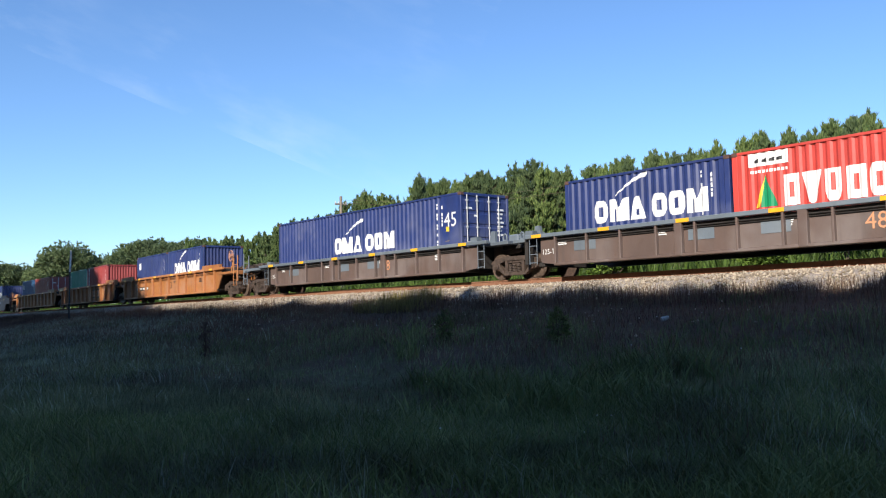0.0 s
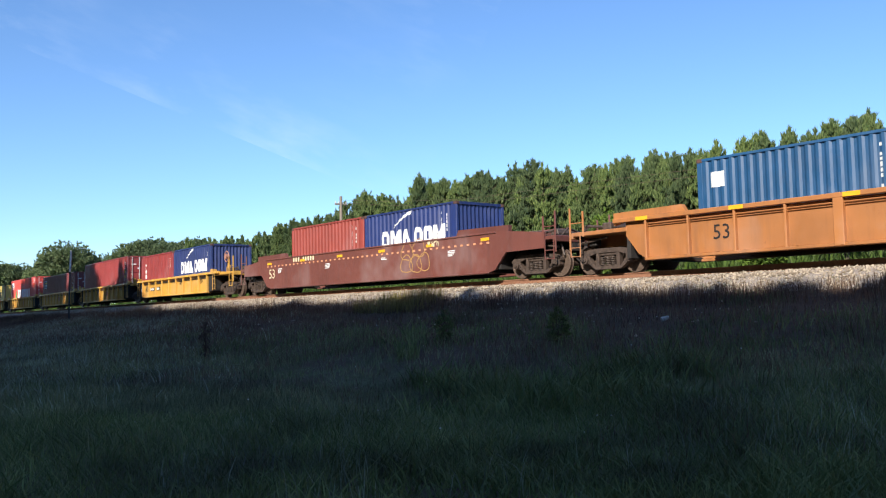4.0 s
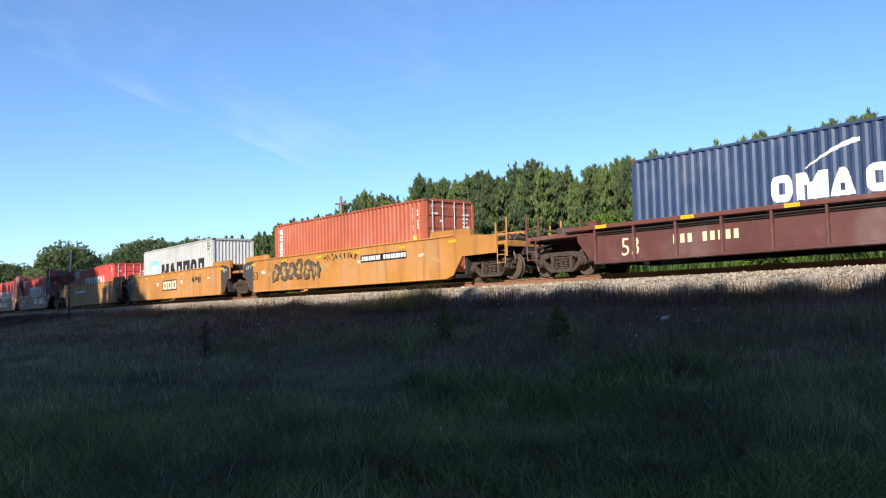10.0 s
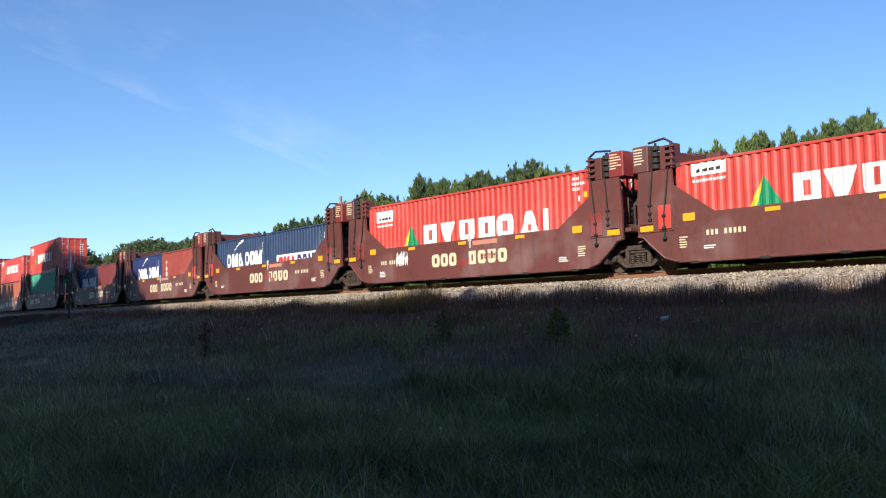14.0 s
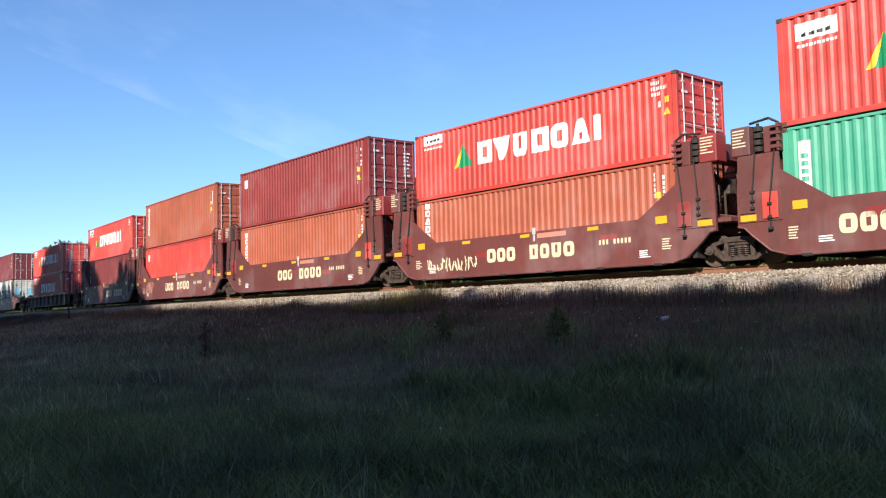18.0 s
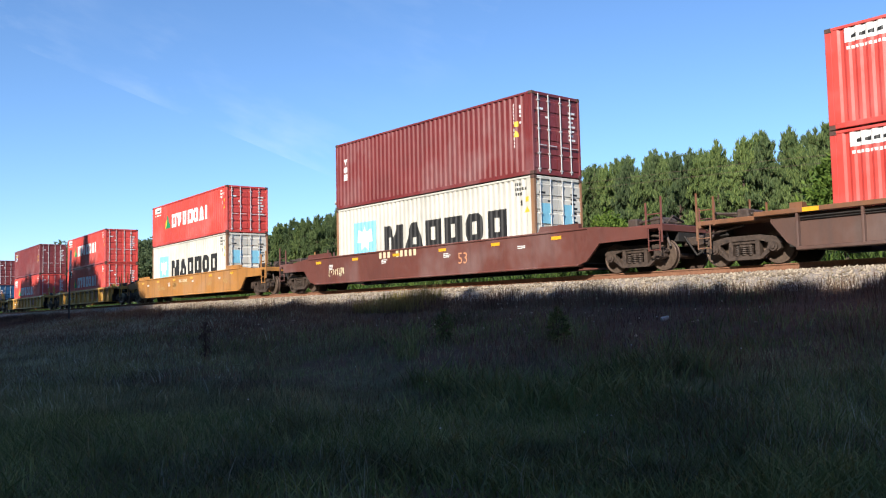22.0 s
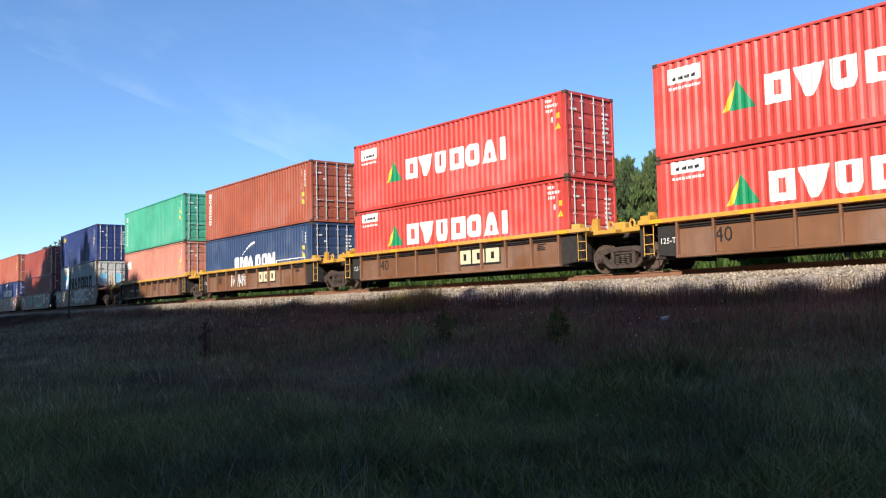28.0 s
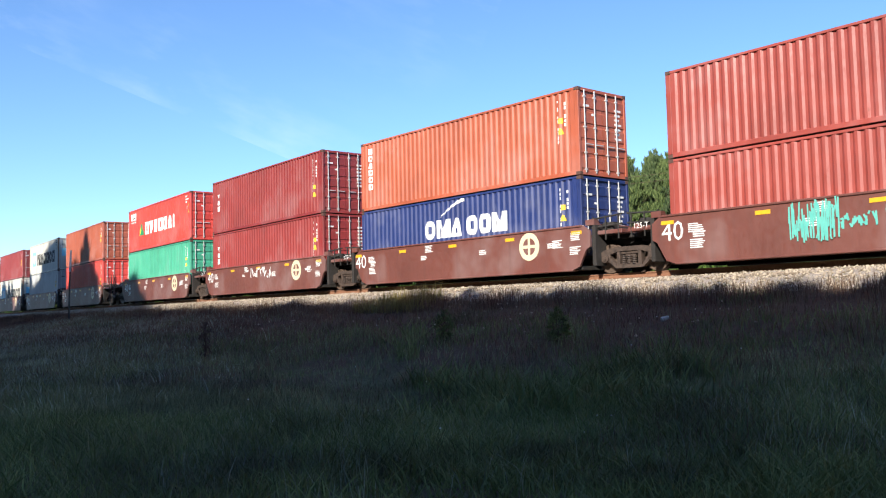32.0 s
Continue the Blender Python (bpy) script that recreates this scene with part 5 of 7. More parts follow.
def build_tread(bm, side):
    c = side * 0.765
    s = side
    lathe(bm, [(c + s * 0.058, WHEEL_R - 0.058), (c + s * 0.0625, WHEEL_R - 0.05), (c + s * 0.0625, WHEEL_R - 0.01), (c + s * 0.055, WHEEL_R - 0.002)], 28)


def truck():
    thing = tagged(new("rail_truck"), "grimy cast steel two-axle rail truck", "rail truck", "trucks under the train")
    for side in (-1, 1):
        part("side_frame", cached(("side_frame", side), lambda bm: build_side_frame(bm, side), CAST), CAST, thing)
        part("spring_nest", cached(("spring_nest", side), lambda bm: build_spring_box(bm, side), CAST), CAST, thing)["kind"] = "stuff"
        for x in (-AXLE, AXLE):
            part("bearing_cap", cached(("bearing_cap", x, side), lambda bm: build_bearing(bm, x, side), CAST), CAST, thing)
    part("bolster", cached(("bolster",), lambda bm: (box(bm, -0.2, 0.2, -1.0, 1.0, 0.45, 0.72, 0.03), rod(bm, (0, 0, 0.7), (0, 0, 0.86), 0.3, 14)), CAST), CAST, thing)
    sets = []
    for x in (-AXLE, AXLE):
        ws = part("wheelset", cached(("wheelset",), lambda bm: rod(bm, (0, -0.95, 0), (0, 0.95, 0), 0.085, 10), WHEEL), WHEEL, thing)
        ws.location = (x, 0, WHEEL_R)
        for side in (-1, 1):
            part("wheel", cached(("wheel", side), lambda bm: build_wheel(bm, side), WHEEL), WHEEL, ws)
            part("wheel_rim", cached(("wheel_rim", side), lambda bm: build_tread(bm, side), TREAD), TREAD, ws, "worn wheel rim")
        sets.append((ws, x))
    return thing, sets

# ---- well cars ----
# style: form, body paint, top chord paint, half length of the well, height of the side's top and foot, what it looks like
STYLES = {
    "grey48": ("ribbed", GREYCAR, GREYTOP, 7.55, 1.42, 0.34, "grey-brown ribbed well car with a worn blue-grey top chord"),
    "orange53": ("ribbed", ORANGECAR, ORANGECAR, 8.25, 1.62, 0.30, "rust-streaked orange ribbed well car"),
    "yellow40": ("ribbed", YELLOWCAR, YELLOWCAR, 6.35, 1.43, 0.30, "bright yellow ribbed well car with black end panels"),
    "yellow53": ("ribbed", YELLOWCAR, YELLOWCAR, 8.25, 1.36, 0.26, "yellow ribbed well car with dirty panels"),
    "rust40": ("ribbed", RUSTYELLOW, YELLOWCAR, 6.35, 1.47, 0.30, "rust-stained well car with a yellow top chord"),
    "rust48": ("ribbed", DARKRUST, RUSTYELLOW, 6.9, 1.36, 0.28, "rusty brown ribbed well car with faded orange patches"),
    "cp53": ("smooth", BROWNCAR, BROWNCAR, 8.25, 1.68, 0.26, "reddish brown smooth-sided well car with a row of small reflectors"),
    "brown53": ("ribbed", DULLBROWN, BROWNCAR, 8.25, 1.50, 0.28, "dark maroon well car with low ribs"),
    "tan53": ("smooth", TANCAR, TANCAR, 8.25, 1.74, 0.16, "ochre smooth-sided well car with rubbed patches"),
    "fec53": ("smooth", BROWNCAR, BROWNCAR, 7.6, 1.46, 0.30, "dull brown smooth-sided well car"),
    "fectan": ("smooth", TANCAR, TANCAR, 7.6, 1.46, 0.30, "dirty ochre smooth-sided well car"),
    "sealand": ("bulkhead", DARKBROWN, DARKBROWN, 6.3, 1.53, 0.17, "dark maroon well car with tall end bulkheads"),
    "bnsf40": ("smooth", BROWNCAR, BROWNCAR, 6.4, 1.56, 0.15, "reddish brown smooth-sided well car with round white emblem"),
}
Y_SIDE = 1.44
# raised guards over both ends of a car's sides: from, to (metres from its middle), how high
GUARDED = {"tan53": (6.5, 8.9, 0.22), "cp53": (6.3, 9.1, 0.22), "orange53": (6.4, 9.0, 0.21), "fec53": (6.4, 8.2, 0.2), "fectan": (6.4, 8.2, 0.2)}
BRAKERED = simple("faded_brake_wheel_paint", (0.30, 0.13, 0.09), (0.52, 0.30, 0.22), 9, 0.6)
CHARCOAL = paint("charcoal_end_panel_paint", (0.055, 0.052, 0.050), 0.6, 0.5)
RUBBED = simple("rubbed_ochre_paint", (0.36, 0.19, 0.06), (0.52, 0.32, 0.12), 7, 0.7)


def build_chord(bm, a, b, side, z0, z1, y0=1.33, y1=1.49):
    lo, hi = sorted((side * y0, side * y1))
    box(bm, a, b, lo, hi, z0, z1, 0.015)


def box_mesh(a, b, side, z0, z1, y0=1.33, y1=1.49):
    bm = bmesh.new()
    build_chord(bm, a, b, side, z0, z1, y0, y1)
    return bm


def build_ladder(bm, x, side, z0, z1, wide=0.4):
    y = side * 1.5
    for k in (-1, 1):
        rod(bm, (x + k * wide / 2, y, z0), (x + k * wide / 2, y, z1), 0.013, 6)
    n = int((z1 - z0) / 0.28)
    for k in range(n + 1):
        z = z0 + 0.06 + k * 0.28
        if z < z1:
            rod(bm, (x - wide / 2, y, z), (x + wide / 2, y, z), 0.014, 6)


def side_outline(t0, t1, zt, zb, xe0, xe1, short):
    """Outline of a smooth side plate: full depth along the well, its foot climbing over the trucks at both ends."""
    if short:
        near = [(1.95, zb), (1.66, zb + 0.1), (1.36, 0.78), (1.2, 0.86), (1.2, zt - 0.22), (1.5, zt)]
        left, right = [(t0 + a, z) for a, z in near], [(t1 - a, z) for a, z in near]
    else:
        left = [(t0 + 1.95, zb), (t0 + 1.6, zb + 0.1), (t0 + 1.05, 0.93), (xe0, 0.95), (xe0, zt - 0.2), (t0 + 1.2, zt)]
        right = [(t1 - 1.95, zb), (t1 - 1.6, zb + 0.1), (t1 - 1.05, 0.93), (xe1, 0.95), (xe1, zt - 0.2), (t1 - 1.2, zt)]
    return [left[0]] + right + left[:0:-1]


def well_car(style, left, left_end, right, right_end, seed):
    """One well unit between trucks at left and right (metres from its middle). *_end: 'j' a joint over a shared truck, 'e' a coupler end."""
    form, paint_, top_paint, lw, zt, zb, words = STYLES[style]
    if style == "sealand" and seed >= 21:
        paint_ = top_paint = REDCAR
        words = "faded red well car with tall end bulkheads"
    g = random.Random(seed)
    car = tagged(new("well_car"), words, "rail car", "cars of the train")
    reach = (left - (1.55 if left_end == "e" else 0.05), right + (1.55 if right_end == "e" else 0.05))
    black_ends = style in ("yellow40", "rust40")
    for side in (-1, 1):
        if form == "ribbed":
            back = 2.25 if black_ends or style == "grey48" else 1.75
            a, b = left + back, right - back
            part("top_chord", box_mesh(left + (0.95 if left_end == "j" else 0.6), right - (0.95 if right_end == "j" else 0.6), side, zt - 0.13, zt), top_paint, car)
            part("bottom_chord", box_mesh(a, b, side, zb, zb + 0.09, 1.2, 1.47), paint_, car)
            part("side_panel", box_mesh(a + 0.02, b - 0.02, side, zb + 0.09, zt - 0.13, 1.31, 1.34), paint_, car)
            n = 11 if lw > 7.8 else (10 if lw > 7 else 9)
            for k in range(n + 1):
                x = a + 0.05 + (b - a - 0.1) * k / n
                rib = part("side_rib", cached(("side_rib", style, side), lambda bm: build_chord(bm, -0.035, 0.035, side, zb + 0.05, zt - 0.12, 1.33, 1.475), paint_), paint_, car)
                rib.location.x = x
            if style in ("grey48", "orange53"):
                for x in (a + (b - a) * 0.36, a + (b - a) * 0.64):
                    plate_ = part("splice_plate", cached(("splice_plate", style, side), lambda bm: build_chord(bm, -0.13, 0.13, side, zb + 0.02, zt + 0.005, 1.33, 1.482), paint_), paint_, car)
                    plate_.location.x = x
            if side < 0:
                bm = bmesh.new()
                rod(bm, (a + 0.1, -1.385, zt - 0.235), (b - 0.1, -1.385, zt - 0.235), 0.022, 6)
                rod(bm, (a + 0.1, -1.375, zt - 0.30), (b - 0.1, -1.375, zt - 0.30), 0.014, 6)
                part("air_line", bm, DARK if style != "orange53" else paint_, car, "dark pipe under the top chord")
            for e, x in ((-1, a), (1, b)):
                mat = DARK if black_ends else paint_
                tip = x + e * (0.68 if back > 2 else 0.75)
                bm = bmesh.new()
                foot = (x + e * 0.62, zb + 0.12) if back > 2 else (x + e * 0.3, zb + 0.22)
                prism(bm, [(x, zb + 0.05), (x, zt - 0.14), (tip, zt - 0.14), (tip, zb + (0.2 if back > 2 else 0.78)), foot], *sorted((side * 1.28, side * 1.345)))
                part("end_panel", bm, mat, car, "black end panel" if black_ends else "")
                if back > 2 and side < 0:
                    part("sill_ladder", cached(("sill_ladder", side), lambda bm: build_ladder(bm, 0, side * 0.95, 0.42, 1.3, 0.34), top_paint), top_paint, car).location.x = x + e * 0.95
        elif form == "smooth":
            x0 = reach[0] + (0.75 if left_end == "e" else 0.85)
            x1 = reach[1] - (0.75 if right_end == "e" else 0.85)
            bm = bmesh.new()
            prism(bm, side_outline(left, right, zt, zb, x0, x1, style == "bnsf40"), *sorted((side * 1.36, side * Y_SIDE)))
            part("side_plate", bm, paint_, car)
            if style == "tan53" and side < 0:
                for e, t, end in ((-1, left, left_end), (1, right, right_end)):
                    if end == "j":
                        bm = bmesh.new()
                        prism(bm, [(t - e * a_, z_) for a_, z_ in ((0.83, 0.97), (1.06, 0.95), (1.60, zb + 0.13), (1.93, zb + 0.02), (1.93, zt - 0.06), (1.25, zt - 0.06), (0.83, zt - 0.22))], -Y_SIDE - 0.006, -Y_SIDE + 0.002)
                        part("end_panel", bm, CHARCOAL, car, "charcoal end panel")
                        bm = bmesh.new()
                        figures(bm, "125 T", t - e * 1.42, zt - 0.42, 0.17, y=-Y_SIDE - 0.010)
                        part("capacity_mark", bm, MARK_WHITE, car, "white mark 125 T")
            part("top_flange", box_mesh(left + 1.52, right - 1.52, side, zt - 0.055, zt + 0.01, 1.30, 1.475), top_paint, car)
            part("bottom_flange", box_mesh(left + 1.95, right - 1.95, side, zb - 0.03, zb + 0.03, 1.15, 1.455), paint_, car)
        else:
            half = [(lw - 0.35, zb), (lw + 0.1, zb + 0.12), (lw + 0.60, 0.70), (lw + 0.84, 0.93), (lw + 1.05, 0.98), (lw + 1.05, 1.86), (lw + 0.98, 2.9), (lw - 0.2, 2.9), (lw - 0.23, 2.42), (lw - 1.57, zt)]
            out = half + [(-x, z) for x, z in half[::-1]]
            part("side_plate", cached(("side_plate", style, side), lambda bm: prism(bm, out, *sorted((side * 1.36, side * Y_SIDE))), paint_), paint_, car)
            part("bottom_flange", cached(("bottom_flange", style, side), lambda bm: build_chord(bm, -lw + 0.75, lw - 0.75, side, zb - 0.03, zb + 0.05, 1.2, 1.47), paint_), paint_, car)
            for q in range(6):
                foot = part("foot_bracket", cached(("foot_bracket", side), lambda bm: build_chord(bm, -0.14, 0.14, side, zb - 0.06, zb + 0.02, 1.3, 1.5), DARK), DARK, car)
                foot.location.x = -lw + 0.9 + q * (2 * lw - 1.8) / 5
        if style in GUARDED:
            inner, outer, up = GUARDED[style]
            for e in (-1, 1):
                part("end_guard", cached(("end_guard", style, side, e), lambda bm: prism(bm, [(e * inner, zt + 0.012), (e * (inner + 0.12), zt + up), (e * outer, zt + up - 0.03), (e * outer, zt - 0.19), (e * (outer - 0.9), zt + 0.012)], *sorted((side * 1.26, side * 1.42))), top_paint), top_paint, car)
    # floor members of the well
    for k in range(3):
        cross = part("cross_bearer", cached(("cross_bearer", style), lambda bm: box(bm, -0.13, 0.13, -1.3, 1.3, zb + 0.0, zb + 0.14, 0.015), DARK), DARK, car)
        cross.location.x = (k - 1) * (lw - 0.4)
    for e, tx, end in ((-1, left, left_end), (1, right, right_end)):
        xa = e * min(lw + 0.32, abs(tx) - 0.95)
        xb = tx + e * (1.25 if end == "e" else -0.12)
        tip = xb
        zs = min(1.42, zt) - 0.22
        body = part("end_platform", bm_platform(xa, xb, zs, e, end), DARK if black_ends or form == "smooth" else paint_, car)
        deck_mat = top_paint if form != "bulkhead" else paint_
        bm = bmesh.new()
        lo, hi = sorted((xa, xb))
        for sy in (-1, 1):
            y0, y1 = sorted((sy * 0.55, sy * (1.36 if end == "e" else 1.22)))
            box(bm, lo, hi, y0, y1, zs + 0.02, zs + 0.15, 0.015)
        part("end_deck", bm, deck_mat, car)
        part("end_bulkhead", cached(("end_bulkhead", style, e), lambda bm: box(bm, *sorted((e * (lw + 0.2), e * (lw + 0.34))), -1.34, 1.34, zb + 0.1, zt - 0.03, 0.01), DARK), DARK, car)
        if form == "bulkhead":
            tower(car, e, lw, paint_, g, end)
        else:
            part("end_locator", cached(("end_locator", style, e), lambda bm: build_locator(bm, *sorted((e * (lw - 0.05), e * (lw + 0.3))), zt), top_paint), top_paint, car)
        if end == "e":
            coupler_end(car, e, tx, zs, top_paint if form == "ribbed" else paint_, g, brake=(e > 0 and style in ("yellow40", "orange53", "rust40")), form=form)
        else:
            bm = bmesh.new()
            rod(bm, (tx - e * 0.45, 0, zs - 0.35), (tx - e * 0.45, 0, zs + 0.05), 0.42, 12, 0.3)
            box(bm, *sorted((tx - e * 0.9, tx - e * 0.02)), -0.75, 0.75, zs - 0.12, zs + 0.03, 0.03)
            part("joint_casting", bm, DARK, car, "dark articulation casting")
            if style in ("grey48", "yellow40", "rust40", "orange53"):
                bm = bmesh.new()
                box(bm, *sorted((tx - e * 0.75, tx - e * 0.25)), -0.6, -0.2, zs + 0.12, zs + 0.42, 0.05)
                rod(bm, (tx - e * 0.6, 0.3, zs + 0.35), (tx - e * 0.1, 0.7, zs + 0.38), 0.04, 6)
                part("brake_reservoir", bm, top_paint, car)
            if form == "ribbed":
                ring = part("lifting_eye", cached(("lifting_eye", style), build_eye, top_paint), top_paint, car)
                ring.location = (tx - e * 0.42, -1.05, zs + 0.27)
                tall = part("stop_post", cached(("stop_post", style, e), lambda bm: prism(bm, [(-0.16, 0), (0.16, 0), (0.1 + 0.06 * e, 0.42), (-0.1 + 0.06 * e, 0.42)], -0.06, 0.06), top_paint), top_paint, car)
                tall.location = (tx - e * 1.15, -0.95, zs + 0.14)
            if style == "bnsf40":
                part("platform_rail", cached(("platform_rail", e), lambda bm: build_platform_rail(bm, e), DARK), DARK, car, "dark pipe railing").location = (tx, 0, zs + 0.1)
    lettering(car, style, lw, zt, zb, seed, g, left)
    return car


def build_locator(bm, x0, x1, z):
    """A low saddle across the car's end that keeps the box in place, raised at both sides."""
    run = [(-1.34, z - 0.02), (-1.34, z + 0.16), (-1.12, z + 0.16), (-1.08, z + 0.03), (1.08, z + 0.03), (1.12, z + 0.16), (1.34, z + 0.16), (1.34, z - 0.02)]
    a = [bm.verts.new((x0, y, h)) for y, h in run]
    b = [bm.verts.new((x1, y, h)) for y, h in run]
    bm.faces.new(a)
    bm.faces.new(b[::-1])
    for i in range(len(run)):
        bm.faces.new((a[i], b[i], b[(i + 1) % len(run)], a[(i + 1) % len(run)]))
    bmesh.ops.recalc_face_normals(bm, faces=bm.faces)


def build_eye(bm, n=10, r=0.13):
    pts = [Vector((r * 0.75 * math.cos(2 * math.pi * k / n), 0, r * math.sin(2 * math.pi * k / n))) for k in range(n)]
    for k in range(n):
        rod(bm, pts[k], pts[(k + 1) % n], 0.035, 5)


def build_platform_rail(bm, e):
    for a in (0.25, 0.75, 1.25):
        rod(bm, (-e * a, -1.2, -0.25), (-e * a, -1.2, 0.5), 0.03, 5)
    rod(bm, (-e * 0.1, -1.2, 0.5), (-e * 1.4, -1.2, 0.42), 0.03, 5)
    rod(bm, (-e * 0.1, -1.2, 0.2), (-e * 1.4, -1.2, 0.15), 0.03, 5)
    box(bm, *sorted((-e * 0.5, -e * 0.95)), -1.15, -0.8, -0.1, 0.3, 0.04)


def bm_platform(xa, xb, zs, e, end):
    bm = bmesh.new()
    lo, hi = sorted((xa, xb))
    prism(bm, [(xa, zs - 0.55), (xa, zs + 0.02), (xb, zs + 0.02), (xb, zs - (0.34 if end == "e" else 0.22)), (xa + e * 0.55, zs - 0.34)], -0.55, 0.55)
    return bm


def tower(car, e, lw, mat, g, end):
    """The tall end bulkhead that holds the upper container: posts, beams, guide boxes with rollers, hanging lock rods."""
    def at(a, b):
        return sorted((e * (lw + a), e * (lw + b)))

    def piece(name, key, build, m, label=""):
        return part(name, cached((name, e, lw, *key), build, m), m, car, label)

    for sy in (-1, 1):
        ys = sorted((sy * 1.0, sy * 1.36))
        piece("bulkhead_post", (sy,), lambda bm: prism(bm, [(e * (lw + a), z) for a, z in ((-0.05, 1.0), (0.85, 1.0), (0.85, 1.7), (0.55, 2.3), (0.62, 2.9), (-0.1, 2.9))], *ys), mat)

        def bracket(bm):
            y0, y1 = sorted((sy * 1.0, sy * 1.44))
            box(bm, *at(-0.24, -0.17), y0, y1, 2.92, 3.66, 0.01)
            box(bm, *at(-0.17, 0.24), *sorted((sy * 1.0, sy * 1.36)), 2.92, 3.62, 0.015)
            for z in (3.02, 3.2, 3.38, 3.56):
                box(bm, *at(-0.30, 0.0), *sorted((sy * 1.36, sy * 1.46)), z - 0.03, z + 0.03, 0.008)
        piece("guide_bracket", (sy,), bracket, mat)

        def rollers(bm):
            for k in range(4):
                z = 2.98 + 0.18 * k
                rod(bm, (e * (lw + 0.42), sy * 1.30, z), (e * (lw + 0.42), sy * 1.30, z + 0.13), 0.13, 10)
            rod(bm, (e * (lw + 0.42), sy * 1.30, 2.9), (e * (lw + 0.42), sy * 1.30, 3.74), 0.04, 8)
        piece("guide_rollers", (sy,), rollers, DARK, "black stack of guide rollers")["kind"] = "stuff"
        piece("notice_box", (sy,), lambda bm: box(bm, *at(0.60, 1.16), *sorted((sy * 0.92, sy * 1.46)), 2.9, 3.7, 0.03), DULLRED if e > 0 else mat, "weathered steel box")
    piece("top_rail", (), lambda bm: [rod(bm, (e * (lw - 0.22), -1.38, 3.66), (e * (lw + 0.05), -1.38, 3.82), 0.035, 6), rod(bm, (e * (lw + 0.05), -1.38, 3.82), (e * (lw + 0.62), -1.36, 3.76), 0.035, 6)], DARK, "bent black rail over the guides")
    piece("upper_beam", (), lambda bm: box(bm, *at(0.25, 0.85), -0.92, 0.92, 3.05, 3.55, 0.03), mat)
    piece("lower_beam", (), lambda bm: box(bm, *at(0.05, 0.8), -1.0, 1.0, 1.1, 1.5, 0.03), mat)

    def gear(bm):
        rod(bm, (e * (lw + 0.5), -0.95, 1.5), (e * (lw + 0.5), 0.95, 3.0), 0.05, 6)
        rod(bm, (e * (lw + 0.5), 0.95, 1.5), (e * (lw + 0.5), -0.95, 3.0), 0.05, 6)
        for yy in (-0.7, -0.35, 0.5):
            rod(bm, (e * (lw + 0.7), yy, 1.3), (e * (lw + 0.62), yy * 0.8, 3.1), 0.035, 5)
        box(bm, *at(0.6, 0.8), -0.3, 0.1, 2.1, 2.55, 0.03)
    piece("bulkhead_gear", (), gear, CAST, "rods and lever gear")
    y = -Y_SIDE - 0.002
    piece("cover_plate", (), lambda bm: box(bm, *at(-0.25, 1.03), y - 0.018, y, 1.10, 1.88, 0.006), mat)
    piece("lock_plate", (), lambda bm: box(bm, *at(-0.16, 0.28), y - 0.05, y - 0.018, 1.16, 1.86, 0.01), RED if g.random() < 0.5 else DULLRED, "red painted lock plate")
    piece("lock_cover", (), lambda bm: box(bm, *at(0.48, 0.95), y - 0.045, y - 0.018, 1.34, 1.86, 0.01), DARKBROWN)
    piece("reflector", (), lambda bm: plate(bm, *at(0.48, 0.95), 1.14, 1.30, y - 0.019), REFLECT, "amber reflector plate")
    for k, (a0, z0, a1, z1, a2, z2) in enumerate(((-0.12, 2.95, 0.06, 1.55, 0.06, 0.85), (0.44, 2.95, 0.55, 1.9, 0.55, 1.42))):
        def hanging(bm):
            rod(bm, (e * (lw + a0), y - 0.03, z0), (e * (lw + a1), y - 0.07, z1), 0.02, 6)
            rod(bm, (e * (lw + a1), y - 0.07, z1), (e * (lw + a2), y - 0.06, z2), 0.02, 6)
            for z in (z1, (z1 + z2) / 2, z2 + 0.05):
                box(bm, *at(a1 - 0.06, a1 + 0.06), y - 0.10, y - 0.018, z - 0.035, z + 0.035, 0.008)
        piece("lock_rod", (k,), hanging, DARK, "dark hanging lock rod")

    def lip(bm):
        run = ((-0.35, 0.17), (0.1, 0.29), (0.60, 0.70), (0.84, 0.93), (1.05, 0.98))
        for (a0, z0), (a1, z1) in zip(run, run[1:]):
            rod(bm, (e * (lw + a0), y - 0.01, z0 + 0.03), (e * (lw + a1), y - 0.01, z1 + 0.03), 0.03, 6)
    piece("arch_lip", (), lip, mat)
    bm = bmesh.new()
    for k in range(6):
        x0 = at(0.66, 1.10)[0]
        plate(bm, x0, x0 + g.uniform(0.22, 0.44), 3.58 - 0.085 * k, 3.615 - 0.085 * k, -1.462)
    part("bulkhead_notice", bm, MARK_CREAM, car, "small pale bars of writing")["kind"] = "stuff"
    bm = bmesh.new()
    for k in range(5):
        x0 = at(-0.75, -0.4)[0]
        plate(bm, x0, x0 + g.uniform(0.2, 0.34), 0.86 - 0.07 * k, 0.895 - 0.07 * k, y)
    part("stencil_block", bm, MARK_CREAM, car, "block of tiny pale bars")["kind"] = "stuff"


